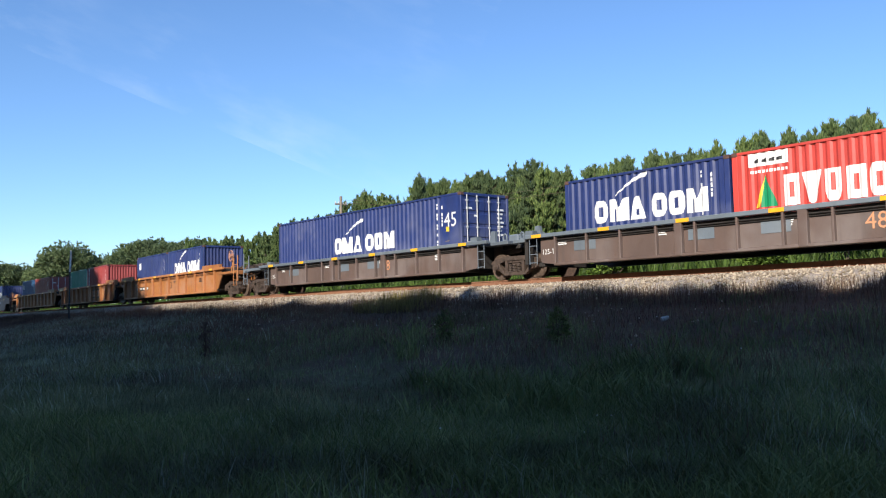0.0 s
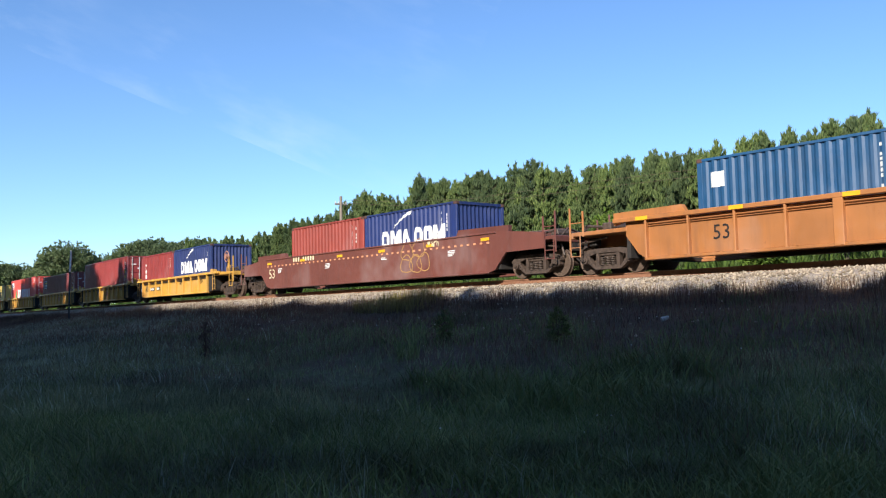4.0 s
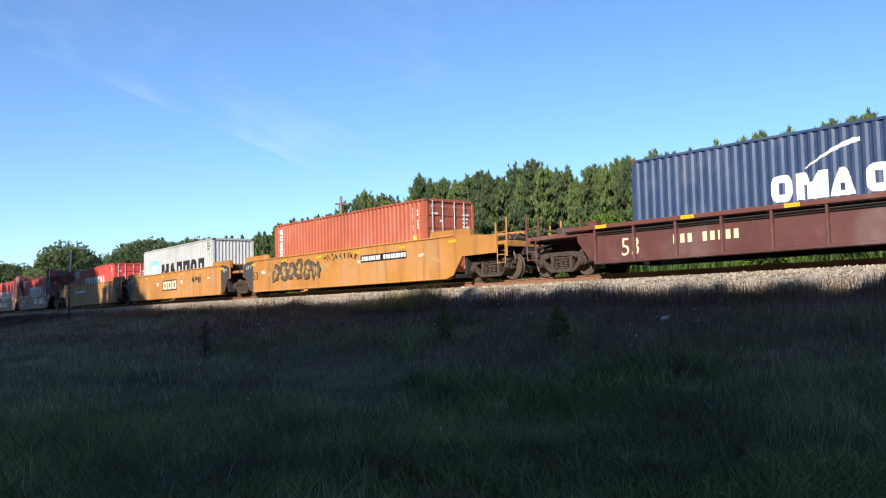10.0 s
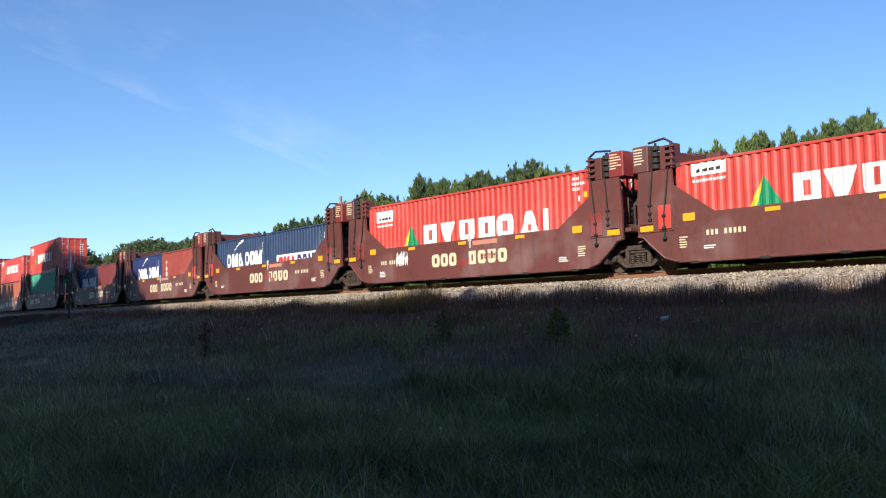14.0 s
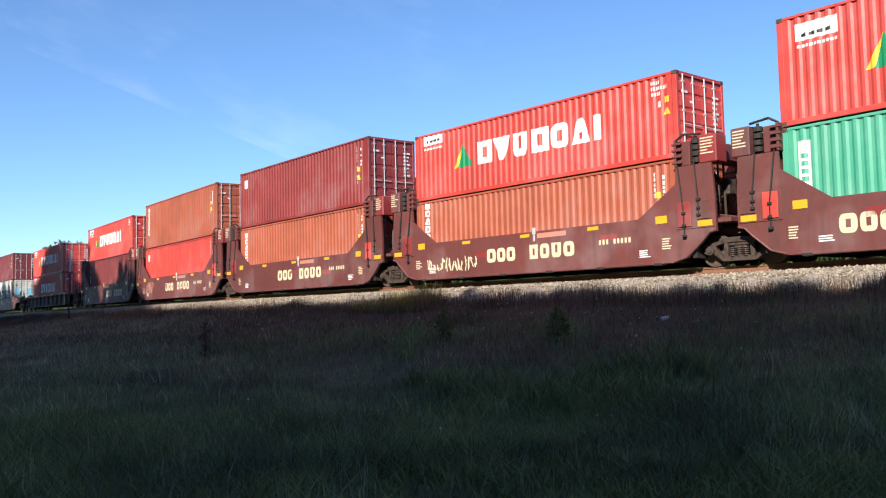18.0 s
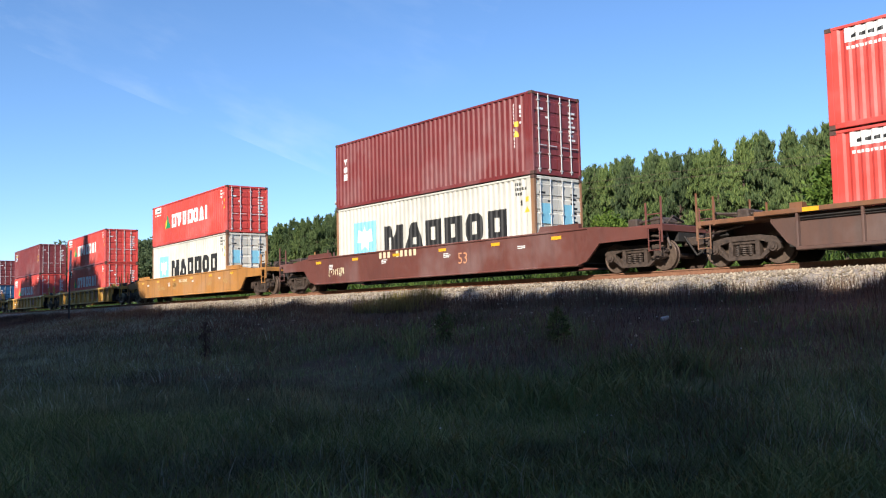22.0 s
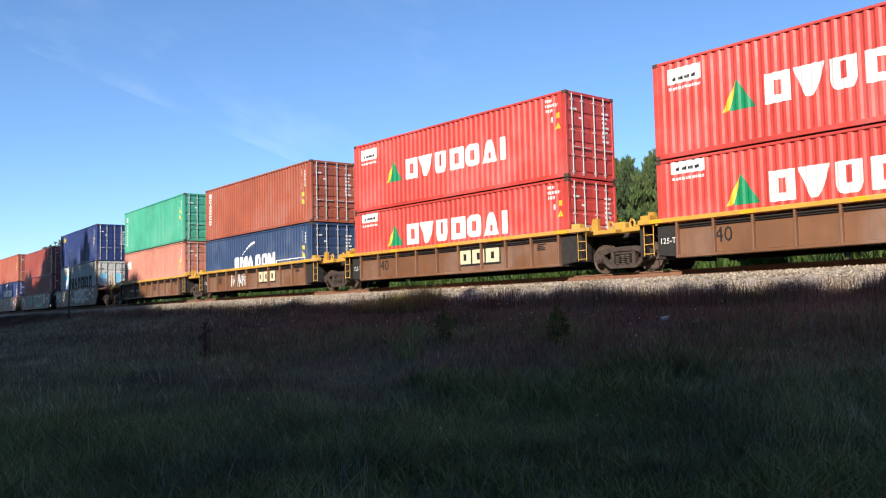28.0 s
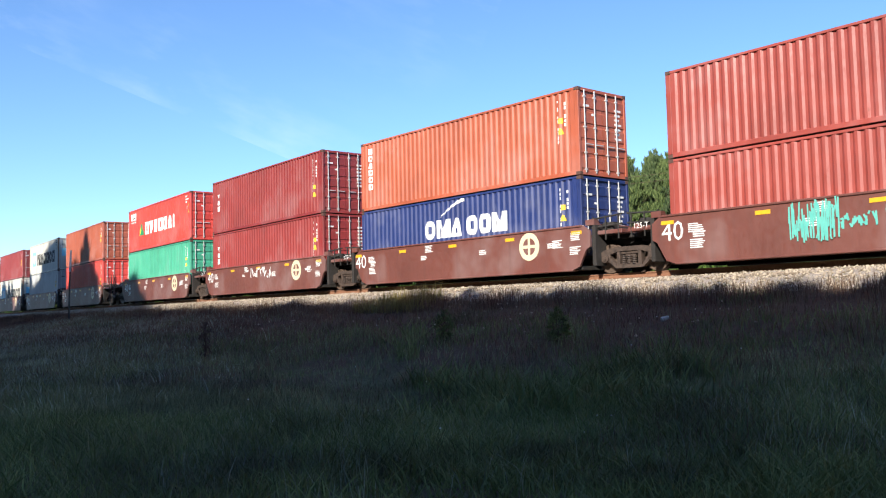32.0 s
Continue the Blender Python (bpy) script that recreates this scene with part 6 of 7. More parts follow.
def coupler_end(car, e, tx, zs, mat, g, brake, form):
    """Draft gear, coupler, platform grating, grab irons and hand brake of a coupler end."""
    x = tx + e * 1.25
    bm = bmesh.new()
    box(bm, *sorted((x - e * 0.2, x + e * 0.5)), -0.16, 0.16, 0.72, 0.98, 0.03)
    box(bm, *sorted((x + e * 0.5, x + e * 0.86)), -0.2, 0.14, 0.68, 1.02, 0.06)
    part("coupler", bm, CAST, car, "dark knuckle coupler")
    bm = bmesh.new()
    box(bm, *sorted((x - e * 0.12, x + e * 0.02)), -1.38, 1.38, zs - 0.06, zs + 0.14, 0.015)
    part("end_sill", bm, mat, car)
    bm = bmesh.new()
    for k in range(6):
        xx = x - e * (0.1 + 0.12 * k)
        box(bm, *sorted((xx, xx - e * 0.07)), -1.2, 1.2, zs + 0.16, zs + 0.185)
    part("crossover_grating", bm, DARK, car)
    for sy in (-1, 1):
        bm = bmesh.new()
        for k, h in ((0.0, 1.0), (0.55, 0.85)):
            rod(bm, (x - e * k, sy * 1.36, zs - 0.4 if k == 0 else zs), (x - e * k, sy * 1.36, zs + h * 0.95), 0.034, 6)
        rod(bm, (x, sy * 1.36, zs + 0.45), (x - e * 0.55, sy * 1.36, zs + 0.45), 0.018, 6)
        part("grab_iron", bm, mat, car)
        bm = bmesh.new()
        for k in (-0.2, 0.2):
            rod(bm, (x - e * 0.25 + k, sy * 1.40, zs - 0.65), (x - e * 0.25 + k, sy * 1.40, zs + 0.02), 0.02, 6)
        for z in (0.62, 0.34):
            rod(bm, (x - e * 0.25 - 0.2, sy * 1.40, zs - z), (x - e * 0.25 + 0.2, sy * 1.40, zs - z), 0.018, 6)
        part("sill_step", bm, mat, car)
    bm = bmesh.new()
    rod(bm, (x - e * 0.9, -0.45, zs + 0.32), (x - e * 0.9, 0.45, zs + 0.32), 0.17, 10)
    part("air_reservoir", bm, CAST, car)
    bm = bmesh.new()
    rod(bm, (x - e * 0.4, 0.3, zs + 0.3), (x - e * 1.6, 0.5, zs + 0.26), 0.03, 6)
    rod(bm, (x - e * 0.4, 0.3, zs + 0.3), (x - e * 0.15, -0.6, zs + 0.42), 0.035, 6)
    rod(bm, (x - e * 0.15, -0.6, zs + 0.42), (x - e * 0.2, -1.2, zs - 0.12), 0.035, 6)
    rod(bm, (x - e * 1.5, -0.9, zs + 0.25), (x - e * 0.3, -0.95, zs + 0.36), 0.045, 6)
    rod(bm, (x - e * 0.3, -0.95, zs + 0.36), (x - e * 0.05, -0.9, zs - 0.5), 0.04, 6)
    rod(bm, (x - e * 1.3, -1.05, zs - 0.05), (x - e * 0.1, -1.1, zs - 0.22), 0.04, 6)
    box(bm, *sorted((x - e * 1.45, x - e * 1.1)), -1.1, -0.75, zs + 0.12, zs + 0.4, 0.04)
    part("air_pipe", bm, CAST, car, "dark brake pipes and valve box")
    bm = bmesh.new()
    rod(bm, (x, -0.25, zs - 0.2), (x + e * 0.45, -0.3, 0.42), 0.03, 6)
    rod(bm, (x + e * 0.45, -0.3, 0.42), (x + e * 0.8, -0.2, 0.62), 0.03, 6)
    part("brake_hose", bm, DARK, car, "black brake hose")
    bm = bmesh.new()
    box(bm, *sorted((x - e * 0.75, x - e * 0.45)), -1.0, -0.7, zs - 0.3, zs - 0.05, 0.03)
    part("brake_valve", bm, DARK, car, "dark brake valve box")
    if brake:
        wheel = bmesh.new()
        n, r = 20, 0.29
        cx, cz = x - e * 1.45, zs + 1.0
        pts = [Vector((cx + r * math.cos(2 * math.pi * k / n), -1.12, cz + r * math.sin(2 * math.pi * k / n))) for k in range(n)]
        for k in range(n):
            rod(wheel, pts[k], pts[(k + 1) % n], 0.026, 5)
        for k in range(0, n, 4):
            rod(wheel, (cx, -1.12, cz), pts[k], 0.016, 5)
        rod(wheel, (cx, -1.2, cz), (cx, -1.0, cz), 0.12, 10)
        part("brake_wheel", wheel, BRAKERED, car, "faded red hand brake wheel")
        bm = bmesh.new()
        box(bm, cx - 0.06, cx + 0.06, -1.06, -0.94, zs, zs + 1.05, 0.02)
        box(bm, cx - 0.15, cx + 0.15, -1.08, -0.9, zs + 0.15, zs + 0.45, 0.03)
        part("brake_stand", bm, CAST if form != "ribbed" else mat, car)


def plate(bm, x0, x1, z0, z1, y):
    box(bm, x0, x1, y - 0.003, y, z0, z1)


def bars(bm, x, z, w, rows, y, g, h=0.035, step=0.06):
    for k in range(rows):
        plate(bm, x, x + w * g.uniform(0.6, 1.0), z - k * step - h, z - k * step, y)


def scrawl(bm, x0, x1, z0, z1, y, g, n, thick):
    """Loose spray strokes: bent ribbons."""
    for k in range(n):
        x = x0 + (x1 - x0) * (k + 0.5) / n
        pts = [(x + g.uniform(-0.5, 0.5) * (x1 - x0) / n, z0 + (z1 - z0) * g.uniform(0, 1)) for _ in range(5)]
        for (ax, az), (bx_, bz_) in zip(pts, pts[1:]):
            d = Vector((bx_ - ax, bz_ - az))
            if d.length < 0.05:
                continue
            q = Vector((-d.y, d.x)).normalized() * thick / 2
            v = [bm.verts.new((px, y, pz)) for px, pz in ((ax - q.x, az - q.y), (bx_ - q.x, bz_ - q.y), (bx_ + q.x, bz_ + q.y), (ax + q.x, az + q.y))]
            f = bm.faces.new(v)
            y -= 0.0004


def ring_disc(bm, cx, cz, r0, r1, y, n=28):
    a = [bm.verts.new((cx + r1 * math.cos(2 * math.pi * k / n), y, cz + r1 * math.sin(2 * math.pi * k / n))) for k in range(n)]
    b = [bm.verts.new((cx + r0 * math.cos(2 * math.pi * k / n), y, cz + r0 * math.sin(2 * math.pi * k / n))) for k in range(n)]
    for k in range(n):
        bm.faces.new((a[k], a[(k + 1) % n], b[(k + 1) % n], b[k]))


def lettering(car, style, lw, zt, zb, seed, g, left):
    """Reflectors, figures and rows of small writing on the near side."""
    form = STYLES[style][0]
    y = -1.346 if form == "ribbed" else -Y_SIDE - 0.004
    ytop = -1.494 if form == "ribbed" else -Y_SIDE - 0.005
    zr = zt - 0.065 if form == "ribbed" else zt - (0.22 if form == "smooth" else 0.12)
    n = 6 if lw > 7 else 5
    for k in range(n):
        if form == "bulkhead" and k in (0, n - 1):
            continue
        x = -lw + 0.35 + (2 * lw - 0.7) * k / (n - 1)
        bm = bmesh.new()
        plate(bm, x - 0.22, x + 0.22, zr - 0.055, zr + 0.055, ytop)
        part("reflector", bm, REFLECT, car, "amber reflector strip")
    if style == "cp53":
        bm = bmesh.new()
        for k in range(46):
            x = -lw + 0.2 + k * (2 * lw - 0.4) / 45
            plate(bm, x - 0.07, x + 0.07, zt - 0.39, zt - 0.32, y)
        part("reflector_row", bm, MARK_ORANGE, car, "row of small red and cream reflectors")["kind"] = "stuff"
    zm = (zt + zb) / 2
    num = {"grey48": ("48", MARK_ORANGE), "orange53": ("53", MARK_BLACK), "yellow40": ("40", MARK_BLACK), "yellow53": ("53", MARK_BLACK), "rust40": ("40", MARK_BLACK), "fec53": ("53", MARK_ORANGE),
           "cp53": ("53", MARK_CREAM), "brown53": ("53", MARK_CREAM), "tan53": ("53", MARK_BLACK), "bnsf40": ("40", MARK_WHITE)}.get(style)
    at = {"bnsf40": -5.88, "tan53": -7.7, "cp53": -7.65, "brown53": -6.89, "yellow40": -4.65, "yellow53": -0.82, "rust40": -3.84, "fec53": 2.6}
    special = {1: 3.94, 2: 2.23, 3: 0.93, 4: -5.32, 5: -5.3, 35: 1.0, 9: -4.1}
    if num:
        h = {"bnsf40": 0.56, "tan53": 0.42, "cp53": 0.46, "brown53": 0.55}.get(style, 0.42)
        z = zm - h / 2 + {"bnsf40": 0.24, "brown53": -0.12}.get(style, 0.0)
        bm = bmesh.new()
        figures(bm, num[0], special.get(seed, at.get(style, 0.0)), z, h, y=y - 0.003)
        part("length_mark", bm, num[1], car, "painted figures " + num[0])
    if style in ("yellow40", "grey48", "bnsf40", "rust40"):
        bm = bmesh.new()
        if form == "ribbed":
            figures(bm, "125-T", left + 1.92, zm - 0.14, 0.17, y=-1.352)
        else:
            figures(bm, "125-T", -7.0 if left < -7.6 else -6.9, zm + 0.42, 0.17, y=y - 0.003)
        part("capacity_mark", bm, MARK_WHITE, car, "white mark 125-T")
    # the car's number as bars on a dark field
    spots = {3: (-5.7, -3.3), 7: (-4.2, -2.06), 11: (-4.2, -2.06), 13: (1.8, 5.04), 15: (-4.73, -1.58), 29: (-5.26, -3.2), 30: (-5.26, -3.2), 31: (-4.25, -1.85), 35: (-4.33, -1.94)}
    if seed in spots:
        x, x1 = spots[seed]
        w = x1 - x
        hh = 0.30 if style == "tan53" else 0.22
        zz = zm + (0.12 if style == "tan53" else -0.16)
        bm = bmesh.new()
        plate(bm, x, x + w, zz, zz + hh, y - 0.001)
        part("number_field", bm, MARK_BLACK, car, "black field under the car's number")
        bm = bmesh.new()
        k = x + 0.1
        while k < x + w - 0.12:
            plate(bm, k, k + hh * 0.42, zz + hh * 0.2, zz + hh * 0.8, y - 0.006)
            k += hh * (0.58 if abs(k - x - w * 0.42) > hh * 0.4 else 1.2)
        part("number_bars", bm, MARK_WHITE, car, "white bars in place of the number")["kind"] = "stuff"
    loose = {"cp53": (-5.6, 0.23, 0.57), "fec53": (-2.6, 0.3, 0.42), "fectan": (-0.6, 0.16, 0.25), "sealand": (3.2 if seed not in (16, 17) else -5.0, 0.15, 0.1), "brown53": (-5.35, 0.26, -0.03)}
    if style in loose:
        x, hh, up = loose[style]
        bm = bmesh.new()
        for k in range(9):
            if k != 3:
                plate(bm, x + k * hh * 0.95, x + k * hh * 0.95 + hh * 0.55, zm + up - hh / 2, zm + up + hh / 2, y)
        part("number_bars", bm, MARK_CREAM, car, "pale bars in place of the number")["kind"] = "stuff"
    wordy = {4: (1.82, 4.27), 5: (1.82, 4.27), 8: (0.43, 1.39), 9: (0.43, 1.39), 10: (0.43, 1.39), 14: (-1.6, 0.82), 29: (2.72, 4.37), 30: (2.72, 4.37), 33: (0.76, 2.92), 32: (0.76, 2.92), 34: (0.75, 2.68)}
    if seed in wordy:
        x, x1 = wordy[seed]
        hh = min(0.5, (x1 - x) * 0.3)
        if style in ("orange53", "tan53", "rust40"):
            bm = bmesh.new()
            plate(bm, x - 0.06, x1 + 0.06, zm - hh / 2 - 0.07, zm + hh / 2 + 0.07, y - 0.001)
            part("word_field", bm, MARK_BLACK, car, "dark painted field")
        bm = bmesh.new()
        w = (x1 - x) / 3
        flat_row(bm, x, [(0.03, w - 0.05, "block"), (w + 0.03, 2 * w - 0.05, "block"), (2 * w + 0.03, 3 * w, "block")], zm - hh / 2, zm + hh / 2, y - 0.005)
        part("word_mark", bm, {"yellow40": BROWNRED, "yellow53": BROWNRED, "tan53": MARK_CREAM, "rust40": MARK_CREAM}.get(style, MARK_ORANGE), car, "row of plain painted shapes")["kind"] = "stuff"
    if style == "yellow40" and seed in (8, 10):
        bm = bmesh.new()
        v = [bm.verts.new((-1.88 + dx, y - 0.003, zt - 0.28 + dz)) for dx, dz in ((-0.56, 0), (-0.4, 0), (0, -0.38), (0.4, 0), (0.56, 0), (0, -0.52))]
        bm.faces.new((v[0], v[5], v[2], v[1]))
        bm.faces.new((v[5], v[4], v[3], v[2]))
        part("jacking_mark", bm, MARK_BLACK, car, "black V-shaped mark")
    if style == "sealand":
        bm = bmesh.new()
        x = {16: 0.66, 17: -1.75, 21: -4.56, 22: -1.9, 23: -1.6, 25: 0.3}.get(seed, -1.6)
        flat_row(bm, x, [(0.0, 0.46, "round"), (0.52, 0.94, "round"), (1.0, 1.42, "round"), (2.1, 2.48, "block"), (2.58, 3.0, "round"), (3.1, 3.52, "bowl"), (3.62, 4.08, "round")], zm - 0.24, zm + 0.24, y)
        part("word_mark", bm, MARK_CREAM, car, "row of cream painted shapes")["kind"] = "stuff"
        x = -0.25 if seed == 25 else 0.45
        bm = bmesh.new()
        plate(bm, x + 0.12, x + 1.4, zt - 0.24, zt - 0.08, y)
        part("label_strip", bm, PINK, car, "faded pink label strip")
        bm = bmesh.new()
        box(bm, x - 0.07, x + 0.07, y - 0.05, y, zt - 0.12, zt + 0.12, 0.015)
        box(bm, x - 0.04, x + 0.04, y - 0.04, y, zt - 0.34, zt - 0.10, 0.01)
        part("side_bracket", bm, GALV, car, "pale steel bracket on the side's top edge")
        for e in (-1, 1):
            bm = bmesh.new()
            plate(bm, e * (lw - 0.75) - 0.2, e * (lw - 0.75) + 0.2, zt - 0.2, zt + 0.02, y - 0.002)
            part("reflector", bm, REFLECT, car, "amber reflector plate")
    if style == "bnsf40":
        bm = bmesh.new()
        cx, cz, r = (-3.85 if seed == 36 else 3.94), zm + 0.18, 0.47
        ring_disc(bm, cx, cz, r * 0.62, r, y - 0.001)
        plate(bm, cx - r * 0.62, cx + r * 0.62, cz - 0.05, cz + 0.05, y - 0.002)
        plate(bm, cx - 0.05, cx + 0.05, cz - r * 0.62, cz + r * 0.62, y - 0.003)
        part("round_emblem", bm, MARK_CREAM, car, "round cream cross emblem")
    # small rows of writing
    bm = bmesh.new()
    for k in {"bulkhead": (0, 3), "ribbed": (2, 3)}.get(form, range(4)) if style != "grey48" else range(4):
        bars(bm, -lw + 1.2 + k * lw * 0.52, zm + (0.22 if form != "bulkhead" else -0.25), 0.42, g.choice((2, 3, 4)), y - 0.001, g)
    part("small_writing", bm, MARK_WHITE if form != "ribbed" or style == "grey48" else MARK_BLACK, car, "rows of tiny bars of writing")["kind"] = "stuff"
    if style in ("grey48",):
        for x0, w in ((-lw * 0.75, 0.9), (-lw * 0.18, 0.85), (lw * 0.12, 0.85)):
            bm = bmesh.new()
            plate(bm, x0, x0 + w, zm - 0.1, zm + 0.22, y - 0.0015)
            part("touch_up_patch", bm, GREYTOP, car, "repainted blue-grey patch")
    for ink, x0, x1, z0, z1, count, words in BUBBLES.get(seed, ()):
        shapes = bubble_shapes(x0, x1, z0, z1, count, random.Random(seed))
        for k, (edge, m_) in enumerate(ink):
            bm = bmesh.new()
            for q, outline in enumerate(shapes):
                blob(bm, outline, edge, y - 0.004 - 0.006 * k - 0.0006 * q)
            part("spray_layer", bm, m_, car, words)["kind"] = "stuff"
    if style in ("tan53", "fectan"):
        for k in range(9):
            x0, z0 = g.uniform(-lw + 0.4, lw - 1.2), g.uniform(zb + 0.35, zt - 0.55)
            bm = bmesh.new()
            blob(bm, bubble_shapes(x0, x0 + g.uniform(0.3, 0.9), z0, z0 + g.uniform(0.15, 0.4), 1, g)[0], 0.0, y + 0.0025)
            part("rubbed_patch", bm, RUBBED, car, "rubbed paler patch")
    if style == "sealand":
        for k in range(2):
            x0, z0 = g.uniform(-lw + 1.2, lw - 1.8), g.uniform(zb + 0.2, zt - 0.5)
            bm = bmesh.new()
            plate(bm, x0, x0 + g.uniform(0.4, 0.9), z0, z0 + g.uniform(0.12, 0.3), y + 0.003)
            part("paint_patch", bm, DULLRED, car, "faded red touch-up patch")
    if style == "bnsf40":
        for x0, z0 in ((-5.35, 0.95), (-5.3, 0.5), (5.0, 0.85), (5.75, 0.6), (5.8, 1.05), (-1.6, 1.15)):
            bm = bmesh.new()
            bars(bm, x0, z0 + 0.3, 0.5, 5, y - 0.001, g, 0.03, 0.055)
            part("stencil_block", bm, MARK_WHITE, car, "block of tiny white bars")["kind"] = "stuff"
    if style == "cp53":
        for cx, cz in ((3.3, 1.30), (4.05, 1.40), (3.25, 0.82), (3.85, 0.80), (4.35, 0.86)):
            bm = bmesh.new()
            spray_loop(bm, cx, cz, 0.40, 0.36, y - 0.002, g)
            part("spray_loop", bm, RUBBED, car, "thin pale spray-painted loop")
    tag = GRAFFITI.get(seed)
    if tag:
        for mat, x0, x1, z0, z1, n_, thick, words in tag:
            for edge, m_ in ((0.14, mat[0]), (0.0, mat[1])) if isinstance(mat, tuple) else ((0.0, mat),):
                bm = bmesh.new()
                scrawl(bm, x0, x1, z0, z1, y - (0.004 if edge or not isinstance(mat, tuple) else 0.030), random.Random(seed * 7 + n_), n_, thick + edge)
                part("spray_tag", bm, m_, car, words)["kind"] = "stuff"


def spray_loop(bm, cx, cz, rx, rz, y, g, n=22, thick=0.035):
    """A closed, slightly wobbly spray line."""
    w = [1 + 0.10 * math.sin(3 * 2 * math.pi * k / n + cx) + g.uniform(-0.03, 0.03) for k in range(n)]
    a = [bm.verts.new((cx + rx * w[k] * math.cos(2 * math.pi * k / n), y, cz + rz * w[k] * math.sin(2 * math.pi * k / n))) for k in range(n)]
    b = [bm.verts.new((cx + (rx * w[k] - thick) * math.cos(2 * math.pi * k / n), y, cz + (rz * w[k] - thick) * math.sin(2 * math.pi * k / n))) for k in range(n)]
    for k in range(n):
        bm.faces.new((a[k], a[(k + 1) % n], b[(k + 1) % n], b[k]))


def bubble_shapes(x0, x1, z0, z1, count, g):
    """Fat leaning letter-like shapes side by side, each a closed wavy outline with a notch."""
    out = []
    w = (x1 - x0) / count
    for k in range(count):
        cx, cz = x0 + (k + 0.5) * w, (z0 + z1) / 2 + g.uniform(-0.05, 0.05)
        lean = g.uniform(-0.1, 0.22)
        pts = []
        cut = g.uniform(0, 6.28)
        for q in range(17):
            a = 2 * math.pi * q / 17
            r = g.uniform(0.78, 1.22)
            gap = abs((a - cut + math.pi) % math.pi - math.pi / 2)
            if gap < 0.2:
                r *= 0.4
            sx = math.copysign(abs(math.cos(a)) ** 0.7, math.cos(a))
            sz = math.copysign(abs(math.sin(a)) ** 0.7, math.sin(a))
            dz = sz * r * (z1 - z0) / 2
            pts.append((cx + sx * r * w * 0.52 + lean * dz, cz + dz))
        out.append(pts)
    return out


def blob(bm, outline, edge, y):
    """One filled shape, its outline pushed out by edge."""
    cx = sum(p[0] for p in outline) / len(outline)
    cz = sum(p[1] for p in outline) / len(outline)
    mid = bm.verts.new((cx, y, cz))
    ring = []
    for x, z in outline:
        d = max(0.05, math.hypot(x - cx, z - cz))
        ring.append(bm.verts.new((x + (x - cx) / d * edge, y, z + (z - cz) / d * edge)))
    for k in range(len(ring)):
        bm.faces.new((mid, ring[k], ring[(k + 1) % len(ring)]))


BUBBLES = {
    13: [(((0.05, MARK_BLACK), (0.0, SMOKE), (-0.2, RUBBED)), -5.9, -1.5, 0.6, 1.4, 6, "dark grey spray-painted tag with black edges")],
    36: [(((0.09, MARK_WHITE), (0.045, MARK_BLACK), (0.0, SILVER), (-0.30, SMOKE)), 0.1, 3.5, 0.45, 1.4, 5, "silver spray-painted tag with white and black outlines")],
    37: [(((0.16, MARK_TEAL), (0.0, MARK_BLACK)), 0.35, 3.2, 0.5, 1.3, 3, "black spray-painted tag with a teal outline")],
}

GRAFFITI = {
    36: [(MARK_WHITE, 3.3, 5.0, 1.1, 1.5, 9, 0.05, "thin white scrawl"), (MARK_ORANGE, 3.6, 5.2, 0.75, 1.05, 9, 0.06, "orange scrawl"), (MARK_WHITE, 3.5, 4.9, 0.42, 0.8, 11, 0.03, "thin white scrawl"), (MARK_WHITE, -1.0, -0.2, 0.42, 0.9, 8, 0.03, "thin white scrawl")],
    37: [(MARK_TEAL, -2.3, -0.95, 0.45, 1.55, 26, 0.04, "tangle of thin teal strokes"), (MARK_TEAL, -0.95, -0.05, 0.7, 1.15, 8, 0.05, "thin teal scrawl")],
    13: [(MARK_BLACK, -1.2, 1.6, 1.25, 1.6, 9, 0.04, "thin black scrawl")],
    14: [(MARK_BLACK, 3.4, 4.8, 0.9, 1.3, 7, 0.06, "thin black scrawl")],
    15: [(MARK_BLACK, 3.6, 5.0, 0.8, 1.35, 8, 0.05, "thin black scrawl")],
    11: [(MARK_RED, -1.6, -0.9, 1.28, 1.42, 6, 0.03, "thin red scrawl"), (MARK_RED, -0.4, 0.7, 1.3, 1.44, 9, 0.03, "thin red scrawl"), (MARK_RED, 1.9, 3.2, 0.38, 0.95, 9, 0.05, "thick red scrawl"), (MARK_BLACK, 2.2, 2.8, 0.5, 0.9, 4, 0.07, "black scrawl"),
         (MARK_ORANGE, -0.5, 0.6, 0.55, 0.9, 9, 0.04, "faded orange scrawl"), (MARK_ORANGE, 3.4, 4.5, 0.35, 0.75, 9, 0.05, "faded orange scrawl"), (SMOKE, -1.9, -0.9, 0.6, 0.95, 3, 0.03, "thin dark scrawl"), (SMOKE, 3.7, 5.4, 0.85, 1.1, 4, 0.03, "thin dark scrawl")],
    6: [(MARK_CREAM, 4.6, 5.3, 1.35, 1.75, 9, 0.03, "thin pale scrawl")],
    22: [(MARK_CREAM, -5.2, -2.4, 0.4, 0.95, 16, 0.05, "pale spray-painted scrawl")],
    24: [(PINK, -5.3, -3.7, 0.5, 1.3, 12, 0.06, "pale scrubbed streaks")],
    27: [(MARK_CREAM, -6.4, -5.2, 0.55, 0.95, 8, 0.04, "pale scrawl")],
    34: [(MARK_WHITE, -2.4, -0.6, 0.45, 1.2, 12, 0.05, "white scrawl")],
    39: [(MARK_WHITE, -1.0, 1.4, 0.8, 1.4, 10, 0.05, "thin white scrawl")],
    17: [(MARK_WHITE, -4.0, -3.2, 0.75, 1.35, 16, 0.04, "white spray burst")],
}

